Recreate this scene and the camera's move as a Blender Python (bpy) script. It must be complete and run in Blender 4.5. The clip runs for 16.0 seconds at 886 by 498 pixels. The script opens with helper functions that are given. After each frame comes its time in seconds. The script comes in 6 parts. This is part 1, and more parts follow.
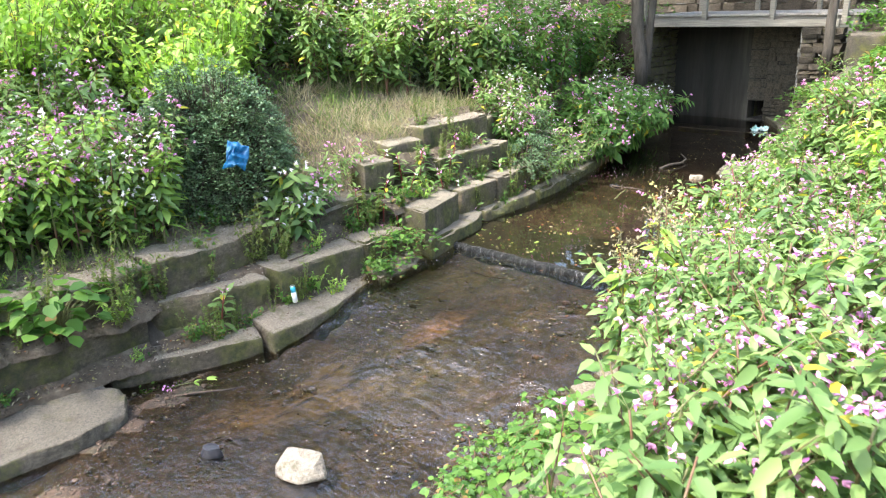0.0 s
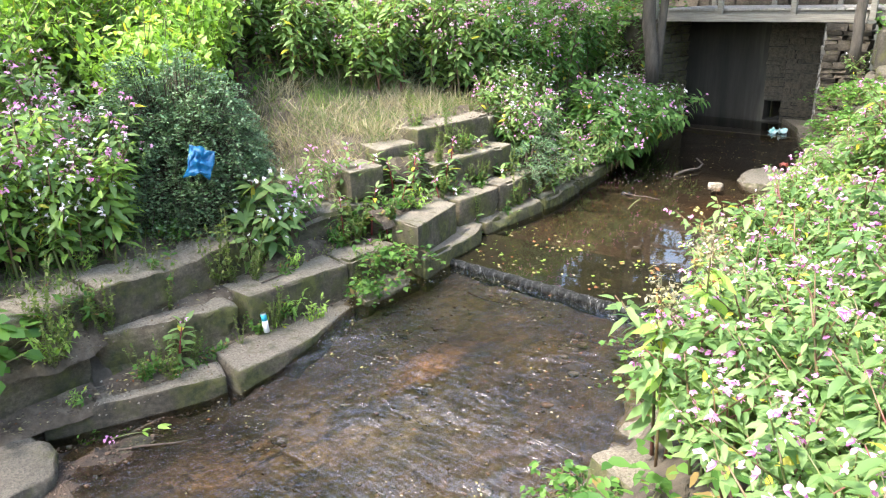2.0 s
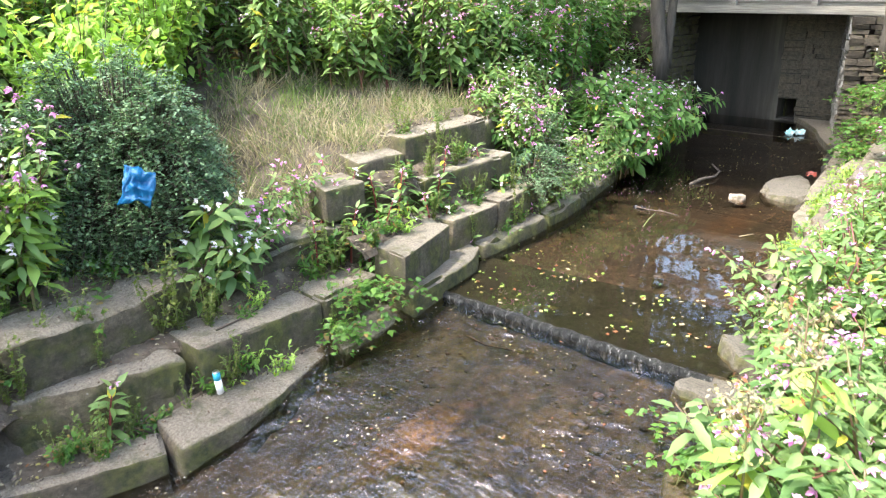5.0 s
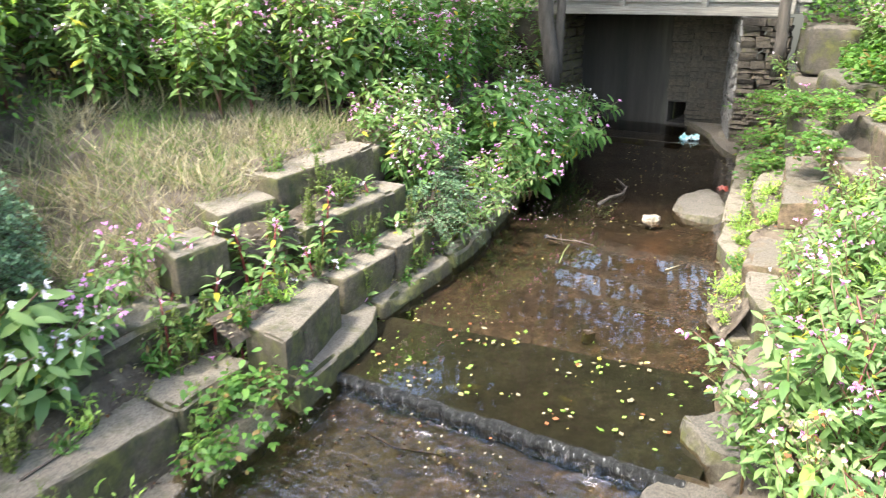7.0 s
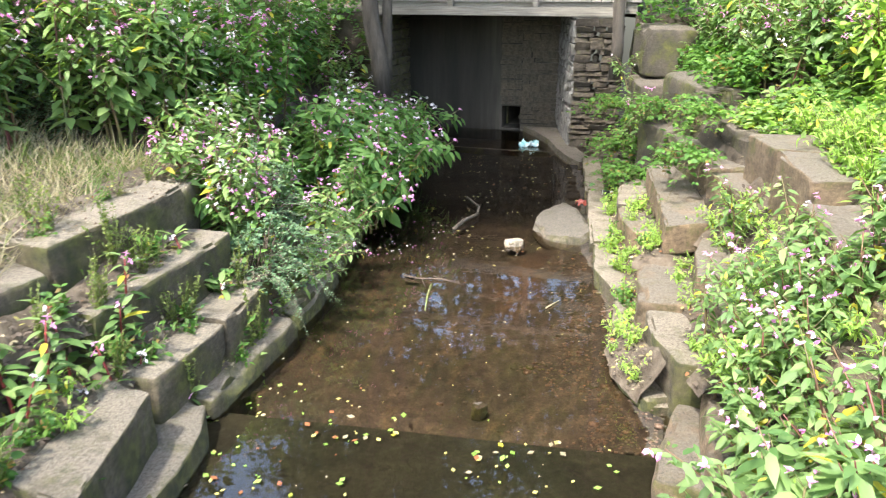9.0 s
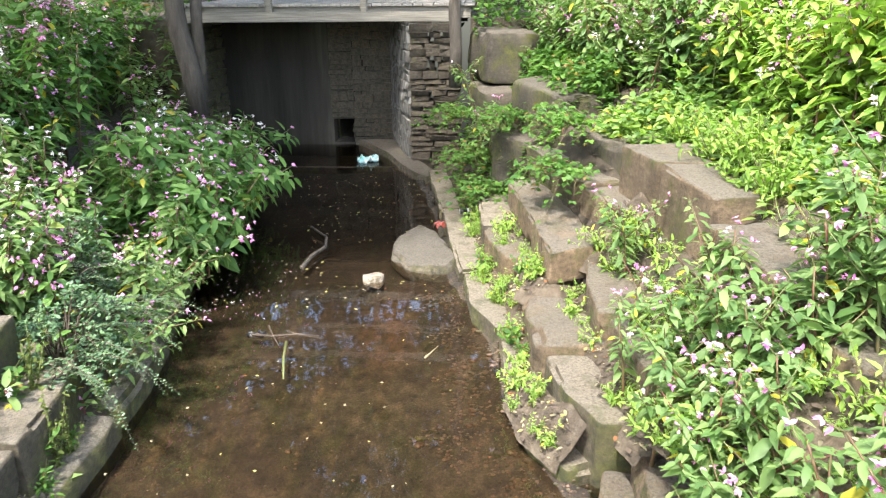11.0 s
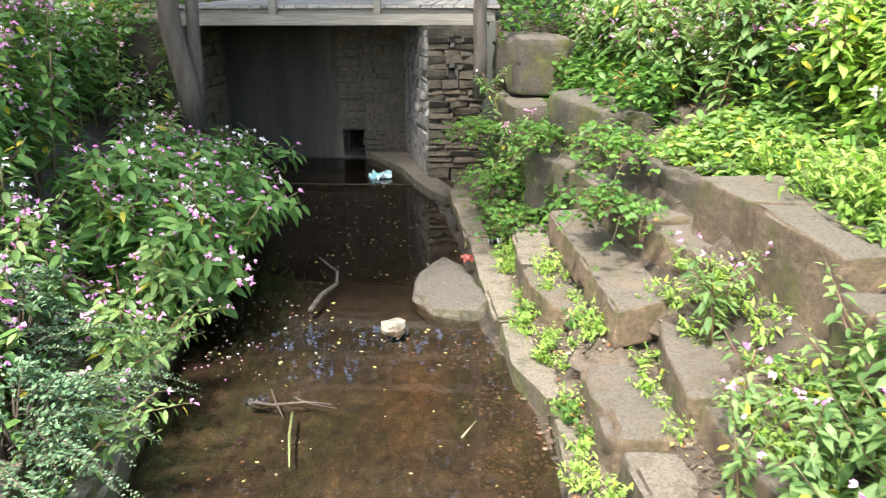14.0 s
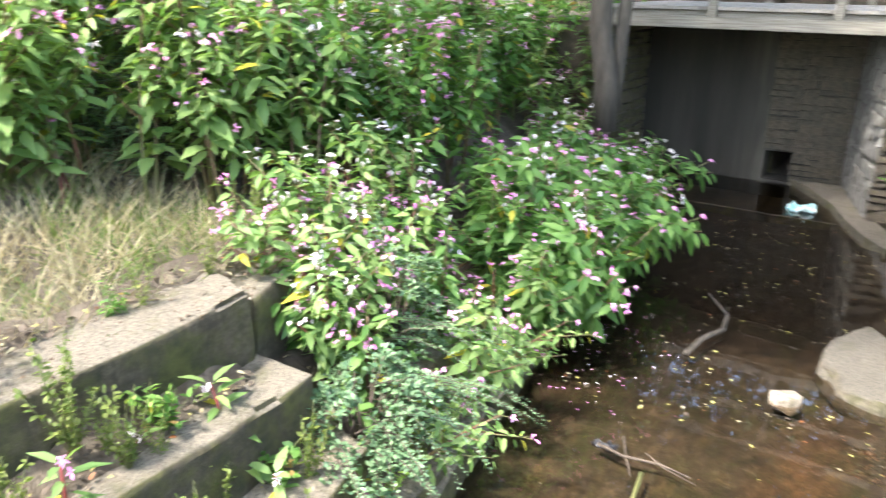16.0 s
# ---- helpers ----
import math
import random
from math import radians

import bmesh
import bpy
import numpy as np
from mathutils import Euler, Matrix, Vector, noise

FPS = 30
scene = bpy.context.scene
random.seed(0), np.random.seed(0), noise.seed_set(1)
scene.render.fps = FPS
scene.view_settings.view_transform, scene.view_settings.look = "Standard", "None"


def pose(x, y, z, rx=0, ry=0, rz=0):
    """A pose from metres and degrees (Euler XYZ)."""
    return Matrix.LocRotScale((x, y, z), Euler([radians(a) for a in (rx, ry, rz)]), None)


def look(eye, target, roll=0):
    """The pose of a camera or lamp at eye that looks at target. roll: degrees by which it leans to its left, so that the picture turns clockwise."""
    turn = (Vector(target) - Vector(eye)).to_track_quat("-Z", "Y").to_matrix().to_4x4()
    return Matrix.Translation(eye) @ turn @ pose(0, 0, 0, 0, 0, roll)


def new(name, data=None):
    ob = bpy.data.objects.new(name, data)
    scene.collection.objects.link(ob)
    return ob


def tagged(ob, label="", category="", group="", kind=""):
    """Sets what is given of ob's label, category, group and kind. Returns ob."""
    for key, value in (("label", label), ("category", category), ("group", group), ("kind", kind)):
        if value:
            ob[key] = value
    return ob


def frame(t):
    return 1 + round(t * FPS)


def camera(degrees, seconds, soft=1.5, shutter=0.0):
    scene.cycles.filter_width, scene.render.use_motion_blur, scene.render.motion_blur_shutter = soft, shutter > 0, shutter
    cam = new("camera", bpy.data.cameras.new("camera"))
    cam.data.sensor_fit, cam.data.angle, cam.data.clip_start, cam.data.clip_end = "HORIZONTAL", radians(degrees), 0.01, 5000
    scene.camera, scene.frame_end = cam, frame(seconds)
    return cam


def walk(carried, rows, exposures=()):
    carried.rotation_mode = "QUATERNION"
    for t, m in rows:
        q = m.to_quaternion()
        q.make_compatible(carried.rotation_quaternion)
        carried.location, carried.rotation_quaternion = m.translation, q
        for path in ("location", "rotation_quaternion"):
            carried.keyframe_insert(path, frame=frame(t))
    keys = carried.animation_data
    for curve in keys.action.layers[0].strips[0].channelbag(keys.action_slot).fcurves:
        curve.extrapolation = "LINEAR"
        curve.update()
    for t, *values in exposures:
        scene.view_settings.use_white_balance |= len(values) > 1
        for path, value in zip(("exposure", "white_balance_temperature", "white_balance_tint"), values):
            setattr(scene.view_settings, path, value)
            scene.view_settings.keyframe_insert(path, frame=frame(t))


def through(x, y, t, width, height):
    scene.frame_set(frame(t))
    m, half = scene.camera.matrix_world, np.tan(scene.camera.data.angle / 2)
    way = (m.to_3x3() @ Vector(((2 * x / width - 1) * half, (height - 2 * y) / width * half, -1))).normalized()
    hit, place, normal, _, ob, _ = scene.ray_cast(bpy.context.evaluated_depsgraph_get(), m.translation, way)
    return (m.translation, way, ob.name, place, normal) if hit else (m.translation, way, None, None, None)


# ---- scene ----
cam = camera(61.9, 16.0, 1.1, 0.4)
PATH = [
    (0, (0.392, 0.086, 2.575), (-0.887, 1.487, 1.941), -1.8),
    (0.5, (0.211, 0.299, 2.568), (-1.068, 1.7, 1.935), -1.8),
    (1, (0.049, 0.482, 2.556), (-1.23, 1.885, 1.926), -1.9),
    (1.5, (-0.093, 0.645, 2.534), (-1.37, 2.05, 1.904), -1.8),
    (2, (-0.23, 0.798, 2.501), (-1.499, 2.201, 1.854), -1.2),
    (2.5, (-0.349, 0.929, 2.469), (-1.615, 2.333, 1.818), -1.1),
    (3, (-0.47, 1.043, 2.442), (-1.729, 2.448, 1.776), -0.7),
    (3.5, (-0.592, 1.16, 2.428), (-1.847, 2.564, 1.757), -0.5),
    (3.7, (-0.645, 1.213, 2.43), (-1.899, 2.617, 1.755), -0.6),
    (5.8, (-1.285, 1.955, 2.551), (-2.491, 3.398, 1.868), -1.1),
    (6, (-1.378, 2.053, 2.553), (-2.562, 3.512, 1.87), -1.1),
    (6.5, (-1.64, 2.329, 2.558), (-2.743, 3.849, 1.869), -0.8),
    (7, (-1.886, 2.595, 2.563), (-2.866, 4.195, 1.871), -0.7),
    (7.5, (-2.107, 2.868, 2.555), (-2.969, 4.534, 1.862), -0.6),
    (8, (-2.307, 3.127, 2.543), (-3.069, 4.842, 1.849), -0.5),
    (8.5, (-2.488, 3.383, 2.532), (-3.14, 5.141, 1.836), -0.4),
    (9, (-2.647, 3.623, 2.521), (-3.193, 5.417, 1.826), -0.2),
    (9.5, (-2.785, 3.856, 2.511), (-3.221, 5.68, 1.817), -0.2),
    (10, (-2.903, 4.077, 2.502), (-3.199, 5.929, 1.808), -0.1),
    (10.2, (-2.941, 4.162, 2.502), (-3.175, 6.024, 1.808), -0.1),
    (12.3, (-3.214, 4.897, 2.454), (-3.258, 6.776, 1.772), -0.3),
    (12.5, (-3.234, 4.961, 2.452), (-3.274, 6.841, 1.769), -0.1),
    (13, (-3.273, 5.119, 2.45), (-3.312, 6.999, 1.767), -0.2),
    (13.5, (-3.307, 5.277, 2.454), (-3.353, 7.157, 1.771), -0.2),
    (14, (-3.34, 5.429, 2.463), (-3.441, 7.307, 1.781), -0.2),
    (14.5, (-3.375, 5.574, 2.461), (-3.607, 7.441, 1.781), -0.2),
    (15, (-3.418, 5.713, 2.449), (-3.872, 7.538, 1.77), -0.1),
    (15.5, (-3.461, 5.84, 2.437), (-4.204, 7.568, 1.759), 0.2),
    (16, (-3.503, 5.957, 2.426), (-4.561, 7.512, 1.745), 0.6),
]
walk(cam, [(t, look(eye, target, roll)) for t, eye, target, roll in PATH], [(0.0, 2.62), (3.5, 2.76), (6.0, 2.82), (7.5, 2.75), (9.0, 2.64), (10.0, 2.58), (13.0, 2.55), (14.0, 2.55), (15.0, 2.67), (15.5, 2.85), (16.0, 3.05)])

# ---- world, sun, exposure ----
SUN_EL, SUN_AZ = 60.0, 202.0        # degrees; azimuth counted clockwise from +y
world = bpy.data.worlds.new("sky")
scene.world = world
world.use_nodes = True
wn = world.node_tree
sky = wn.nodes.new("ShaderNodeTexSky")
sky.sky_type, sky.sun_disc = "NISHITA", False
sky.sun_elevation, sky.sun_rotation = radians(SUN_EL), radians(SUN_AZ)
sky.air_density, sky.dust_density, sky.ozone_density = 1.2, 3.5, 1.5
wn.links.new(sky.outputs[0], wn.nodes["Background"].inputs[0])
wn.nodes["Background"].inputs[1].default_value = 0.15
sun = new("sun", bpy.data.lights.new("sun", "SUN"))
sun.data.energy, sun.data.angle, sun.data.color = 1.8, radians(3.5), (1.0, 0.97, 0.91)
sun.matrix_world = look((0, 0, 0), (-math.sin(radians(SUN_AZ)) * math.cos(radians(SUN_EL)), -math.cos(radians(SUN_AZ)) * math.cos(radians(SUN_EL)), -math.sin(radians(SUN_EL))))


# ---- materials ----
def material(name, rough=0.8, bump=0.0):
    m = bpy.data.materials.new(name)
    m.use_nodes = True
    b = m.node_tree.nodes["Principled BSDF"]
    b.inputs["Roughness"].default_value = rough
    return m, m.node_tree, b


def node(nt, kind, **values):
    n = nt.nodes.new(kind)
    for k, v in values.items():
        n.inputs[k].default_value = v
    return n


def noise_of(nt, scale, detail=4.0, rough=0.6, where=None, stretch=None):
    n = node(nt, "ShaderNodeTexNoise", Scale=scale, Detail=detail, Roughness=rough)
    src = where or nt.nodes.new("ShaderNodeTexCoord").outputs["Object"]
    if stretch:
        mp = nt.nodes.new("ShaderNodeMapping")
        mp.inputs["Scale"].default_value = stretch
        nt.links.new(src, mp.inputs[0])
        src = mp.outputs[0]
    nt.links.new(src, n.inputs["Vector"])
    return n.outputs["Fac"]


def ramp(nt, fac, stops):
    r = nt.nodes.new("ShaderNodeValToRGB")
    while len(r.color_ramp.elements) < len(stops):
        r.color_ramp.elements.new(0.5)
    for e, (p, c) in zip(r.color_ramp.elements, stops):
        e.position, e.color = p, (*c, 1)
    nt.links.new(fac, r.inputs[0])
    return r.outputs[0]


def blend(nt, fac, a, b, kind="MIX"):
    n = nt.nodes.new("ShaderNodeMix")
    n.data_type, n.blend_type = "RGBA", kind
    for sock, v in ((n.inputs[0], fac), (n.inputs[6], a), (n.inputs[7], b)):
        if hasattr(v, "links"):
            nt.links.new(v, sock)
        else:
            sock.default_value = v if isinstance(v, float) else (*v, 1)
    return n.outputs[2]


def bumped(nt, bsdf, height, strength=0.5, distance=0.02):
    n = node(nt, "ShaderNodeBump", Strength=strength, Distance=distance)
    nt.links.new(height, n.inputs["Height"])
    nt.links.new(n.outputs[0], bsdf.inputs["Normal"])


def patch(nt, x, y, rx, ry, soft=1.0):
    """1 inside an oval of the ground plan, falling to 0 at its uneven rim."""
    co = nt.nodes.new("ShaderNodeTexCoord").outputs["Object"]
    mp = nt.nodes.new("ShaderNodeMapping")
    mp.vector_type = "TEXTURE"
    mp.inputs["Location"].default_value, mp.inputs["Scale"].default_value = (x, y, 0), (rx, ry, 50)
    nt.links.new(co, mp.inputs[0])
    ln = nt.nodes.new("ShaderNodeVectorMath")
    ln.operation = "LENGTH"
    nt.links.new(mp.outputs[0], ln.inputs[0])
    ad = nt.nodes.new("ShaderNodeMath")
    ad.operation = "MULTIPLY_ADD"
    nt.links.new(noise_of(nt, 5.0, 4.0), ad.inputs[0])
    ad.inputs[1].default_value = 1.1
    nt.links.new(ln.outputs["Value"], ad.inputs[2])
    mr = nt.nodes.new("ShaderNodeMapRange")
    for k, v in ((1, 1.55 + soft * 0.4), (2, 1.55 - soft), (3, 0.0), (4, 1.0)):
        mr.inputs[k].default_value = v
    nt.links.new(ad.outputs[0], mr.inputs[0])
    return mr.outputs[0]


def stone_material(name, low, high, moss=0.35, dark=(0.07, 0.06, 0.045), dust_and_top_light=None):
    m, nt, b = material(name, 0.88)
    big, fine = noise_of(nt, 2.2, 5.0), noise_of(nt, 28.0, 6.0, 0.7)
    c = ramp(nt, big, [(0.3, low), (0.7, high)])
    c = blend(nt, 0.75, c, ramp(nt, fine, [(0.3, (0.25, 0.24, 0.22)), (0.7, (0.8, 0.79, 0.77))]), "OVERLAY")
    c = blend(nt, 0.5, c, ramp(nt, noise_of(nt, 9.0, 8.0, 0.75, stretch=(1.0, 1.0, 3.0)), [(0.35, (0.22, 0.21, 0.2)), (0.65, (0.78, 0.77, 0.74))]), "OVERLAY")
    c = blend(nt, ramp(nt, noise_of(nt, 4.5, 6.0, 0.7), [(0.55, (0, 0, 0)), (0.75, (1, 1, 1))]), c, dark)
    rnd = nt.nodes.new("ShaderNodeObjectInfo").outputs["Random"]
    c = blend(nt, 0.7, c, ramp(nt, rnd, [(0.0, (0.4, 0.38, 0.36)), (0.5, (0.55, 0.53, 0.5)), (1.0, (0.6, 0.55, 0.48))]), "OVERLAY")
    c = blend(nt, ramp(nt, noise_of(nt, 6.0, 6.0, 0.7, stretch=(1.0, 1.0, 0.25)), [(0.56, (0, 0, 0)), (0.7, (1, 1, 1))]), c, dark)
    c = blend(nt, ramp(nt, noise_of(nt, 3.1, 5.0, 0.65), [(0.53 - moss * 0.09, (0, 0, 0)), (0.66 - moss * 0.05, (1, 1, 1))]), c, blend(nt, ramp(nt, noise_of(nt, 11.0, 4.0), [(0.35, (0, 0, 0)), (0.65, (1, 1, 1))]), (0.04, 0.045, 0.014), (0.12, 0.12, 0.03)))
    if dust_and_top_light:
        # grit and dry soil on upward faces; the pale tone also paints top light
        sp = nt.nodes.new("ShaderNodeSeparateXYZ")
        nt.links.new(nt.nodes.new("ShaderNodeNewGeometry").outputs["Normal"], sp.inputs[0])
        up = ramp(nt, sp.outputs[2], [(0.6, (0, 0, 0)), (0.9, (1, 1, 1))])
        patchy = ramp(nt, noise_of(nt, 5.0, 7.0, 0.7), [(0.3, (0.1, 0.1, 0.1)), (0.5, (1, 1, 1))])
        grit = ramp(nt, noise_of(nt, 55.0, 4.0, 0.75), [(0.3, tuple(0.45 * q for q in dust_and_top_light)), (0.52, dust_and_top_light), (0.75, tuple(1.35 * q for q in dust_and_top_light))])
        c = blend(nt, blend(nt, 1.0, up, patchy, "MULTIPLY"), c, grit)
    c = blend(nt, 0.45, c, ramp(nt, noise_of(nt, 130.0, 4.0, 0.75), [(0.3, (0.26, 0.25, 0.24)), (0.7, (0.76, 0.75, 0.73))]), "OVERLAY")
    nt.links.new(c, b.inputs["Base Color"])
    bumped(nt, b, noise_of(nt, 20.0, 10.0, 0.8), 1.0, 0.045)
    return m


def leaf_material(name, dark, light, gloss=0.5, through=0.48, tint=(1.0, 1.12, 0.55), odd=None, odd_part=0.04):
    m, nt, b = material(name, gloss)
    geo = nt.nodes.new("ShaderNodeNewGeometry")
    rnd = geo.outputs["Random Per Island"]
    ob = nt.nodes.new("ShaderNodeObjectInfo").outputs["Random"]
    c = ramp(nt, rnd, [(0.0, dark), (1.0, light)])
    c = blend(nt, 0.45, c, ramp(nt, ob, [(0.0, (0.38, 0.42, 0.4)), (1.0, (0.62, 0.6, 0.5))]), "OVERLAY")
    c = blend(nt, 0.35, c, ramp(nt, noise_of(nt, 1.3, 3.0), [(0.35, (0.36, 0.42, 0.42)), (0.65, (0.64, 0.62, 0.5))]), "OVERLAY")
    if odd:
        c = blend(nt, ramp(nt, rnd, [(odd_part, (1, 1, 1)), (odd_part + 0.004, (0, 0, 0))]), c, odd)
    nt.links.new(c, b.inputs["Base Color"])
    b.inputs["Specular IOR Level"].default_value = 0.35
    tr = nt.nodes.new("ShaderNodeBsdfTranslucent")
    nt.links.new(blend(nt, 1.0, c, tint, "MULTIPLY"), tr.inputs[0])
    mx = nt.nodes.new("ShaderNodeMixShader")
    mx.inputs[0].default_value = through
    nt.links.new(b.outputs[0], mx.inputs[1])
    nt.links.new(tr.outputs[0], mx.inputs[2])
    nt.links.new(mx.outputs[0], nt.nodes["Material Output"].inputs[0])
    return m


def plain_material(name, stops, scale, rough=0.8, bump=0.4, fine=60.0, stretch=None, relief=0.01, metal=0.0):
    m, nt, b = material(name, rough)
    b.inputs["Metallic"].default_value = metal
    c = ramp(nt, noise_of(nt, scale, 5.0, 0.6, stretch=stretch), stops)
    c = blend(nt, 0.35, c, ramp(nt, noise_of(nt, fine, 5.0, 0.7, stretch=stretch), [(0.3, (0.3, 0.3, 0.3)), (0.7, (0.72, 0.72, 0.72))]), "OVERLAY")
    nt.links.new(c, b.inputs["Base Color"])
    bumped(nt, b, noise_of(nt, fine, 5.0, 0.7, stretch=stretch), bump, relief)
    return m


# dark base, beyond moss and grime, puts shade into the vertical faces
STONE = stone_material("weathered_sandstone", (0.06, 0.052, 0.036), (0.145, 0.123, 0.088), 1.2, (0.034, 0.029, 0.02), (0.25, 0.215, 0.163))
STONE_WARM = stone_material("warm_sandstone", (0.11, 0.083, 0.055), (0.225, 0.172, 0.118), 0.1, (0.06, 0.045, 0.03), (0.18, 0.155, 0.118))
STONE_DARK = stone_material("damp_sandstone", (0.04, 0.036, 0.029), (0.105, 0.092, 0.075), 0.6, dust_and_top_light=(0.13, 0.11, 0.085))
STONE_PALE = stone_material("pale_stone", (0.24, 0.22, 0.19), (0.38, 0.35, 0.31), -0.6, (0.16, 0.14, 0.115))
STONE_MOSS = stone_material("mossy_stone", (0.045, 0.042, 0.024), (0.095, 0.084, 0.05), 1.9, dust_and_top_light=(0.2, 0.175, 0.135))
# culvert walls kept near black to put the recess's shade into their colour
CULVERT = stone_material("shade_toned_wall", (0.028, 0.026, 0.02), (0.11, 0.1, 0.078), -1.2, (0.016, 0.014, 0.011))
CULVERT_BACK = plain_material("streaked_shade_toned_wall", [(0.36, (0.012, 0.011, 0.008)), (0.5, (0.03, 0.027, 0.02)), (0.58, (0.06, 0.055, 0.042)), (0.66, (0.12, 0.11, 0.088))], 1.5, 0.9, 0.6, 16.0, (1.1, 1.1, 0.1), 0.03)
LIME = plain_material("lime_stained_wall", [(0.4, (0.05, 0.045, 0.038)), (0.56, (0.1, 0.093, 0.08)), (0.68, (0.3, 0.29, 0.27))], 1.3, 0.9, 0.4, 30.0, (2.2, 2.2, 0.35))
WOOD = plain_material("grey_weathered_wood", [(0.3, (0.14, 0.125, 0.098)), (0.7, (0.27, 0.245, 0.2))], 3.0, 0.85, 0.5, 30.0, (1, 20, 20))
PLANK = plain_material("deck_wood", [(0.3, (0.2, 0.18, 0.155)), (0.7, (0.34, 0.315, 0.28))], 3.0, 0.85, 0.5, 30.0, (20, 1, 20))
BARK = plain_material("bark", [(0.3, (0.045, 0.037, 0.028)), (0.7, (0.12, 0.1, 0.078))], 5.0, 0.95, 1.0, 18.0, (3, 3, 0.6), 0.03)
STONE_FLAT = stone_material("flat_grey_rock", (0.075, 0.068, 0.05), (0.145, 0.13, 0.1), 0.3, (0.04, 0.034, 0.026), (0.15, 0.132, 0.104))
# brown stone, darkened further so its colour carries the pier's shade
PIER = stone_material("shade_toned_pier_stone", (0.036, 0.031, 0.024), (0.08, 0.069, 0.054), -0.6, (0.02, 0.017, 0.013))
SOIL = plain_material("leaf_littered_soil", [(0.3, (0.04, 0.031, 0.022)), (0.5, (0.075, 0.058, 0.04)), (0.72, (0.13, 0.105, 0.075))], 6.0, 0.95, 0.8, 45.0, None, 0.03)
DUSTY = plain_material("dusty_gritty_soil", [(0.3, (0.06, 0.045, 0.03)), (0.5, (0.115, 0.088, 0.06)), (0.7, (0.2, 0.16, 0.115))], 7.0, 0.95, 1.0, 60.0, None, 0.03)
BALSAM_LEAF = leaf_material("balsam_leaf", (0.085, 0.165, 0.052), (0.25, 0.35, 0.135), odd=(0.45, 0.4, 0.05), odd_part=0.02)
# darker copy of the balsam leaf, shade put into its green
SHADE_TONED_LEAF = leaf_material("shade_toned_balsam_leaf", (0.05, 0.125, 0.03), (0.17, 0.3, 0.085), odd=(0.45, 0.4, 0.05), odd_part=0.02)
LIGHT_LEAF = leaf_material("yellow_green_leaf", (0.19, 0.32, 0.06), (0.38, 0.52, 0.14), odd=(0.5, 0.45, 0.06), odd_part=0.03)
DARK_LEAF = leaf_material("small_dark_leaf", (0.055, 0.11, 0.056), (0.185, 0.275, 0.155), 0.4, 0.25, (1.0, 1.1, 0.7))
HERB_LEAF = leaf_material("herb_leaf", (0.05, 0.125, 0.03), (0.14, 0.26, 0.055), odd=(0.25, 0.17, 0.06), odd_part=0.04)
FEATHER_LEAF = leaf_material("olive_weed_leaf", (0.09, 0.13, 0.03), (0.2, 0.23, 0.07))
TREE_LEAF = leaf_material("tree_leaf", (0.02, 0.05, 0.012), (0.055, 0.11, 0.025), 0.5, 0.3)
STEM_RED = plain_material("red_green_stem", [(0.35, (0.13, 0.035, 0.03)), (0.6, (0.10, 0.12, 0.035))], 2.5, 0.5, 0.1)
STEM_BRIGHT = plain_material("crimson_stem", [(0.3, (0.16, 0.02, 0.022)), (0.7, (0.26, 0.05, 0.045))], 4.0, 0.45, 0.1)
STEM_GREEN = plain_material("green_stem", [(0.3, (0.09, 0.13, 0.03)), (0.7, (0.17, 0.15, 0.06))], 3.0, 0.6, 0.1)
TWIG = plain_material("brown_twig", [(0.3, (0.04, 0.028, 0.02)), (0.7, (0.105, 0.08, 0.056))], 8.0, 0.9, 0.4)
STRAW = leaf_material("dry_grass_blade", (0.21, 0.175, 0.115), (0.4, 0.345, 0.235), 0.8, 0.3, (1.0, 0.95, 0.7))
GRASS = leaf_material("green_grass_blade", (0.06, 0.11, 0.02), (0.15, 0.2, 0.05), 0.6, 0.35)
PETAL_PINK = leaf_material("pink_petal", (0.6, 0.18, 0.49), (0.79, 0.46, 0.71), 0.6, 0.3, (1.0, 0.8, 0.95))
PETAL_WHITE = leaf_material("white_petal", (0.72, 0.6, 0.68), (0.85, 0.82, 0.82), 0.6, 0.3, (1.0, 0.95, 1.0))
GRAVEL = plain_material("wet_brown_gravel", [(0.3, (0.045, 0.026, 0.016)), (0.5, (0.1, 0.06, 0.035)), (0.7, (0.19, 0.13, 0.085))], 22.0, 0.5, 0.4, 60.0)
SLAB = stone_material("dark_algae_slab", (0.016, 0.02, 0.012), (0.045, 0.05, 0.032), -1.0, (0.01, 0.01, 0.008))
FALLEN = leaf_material("fallen_leaf", (0.2, 0.15, 0.06), (0.4, 0.36, 0.12), 0.6, 0.15, (1, 1, 0.6), odd=(0.2, 0.08, 0.03), odd_part=0.3)


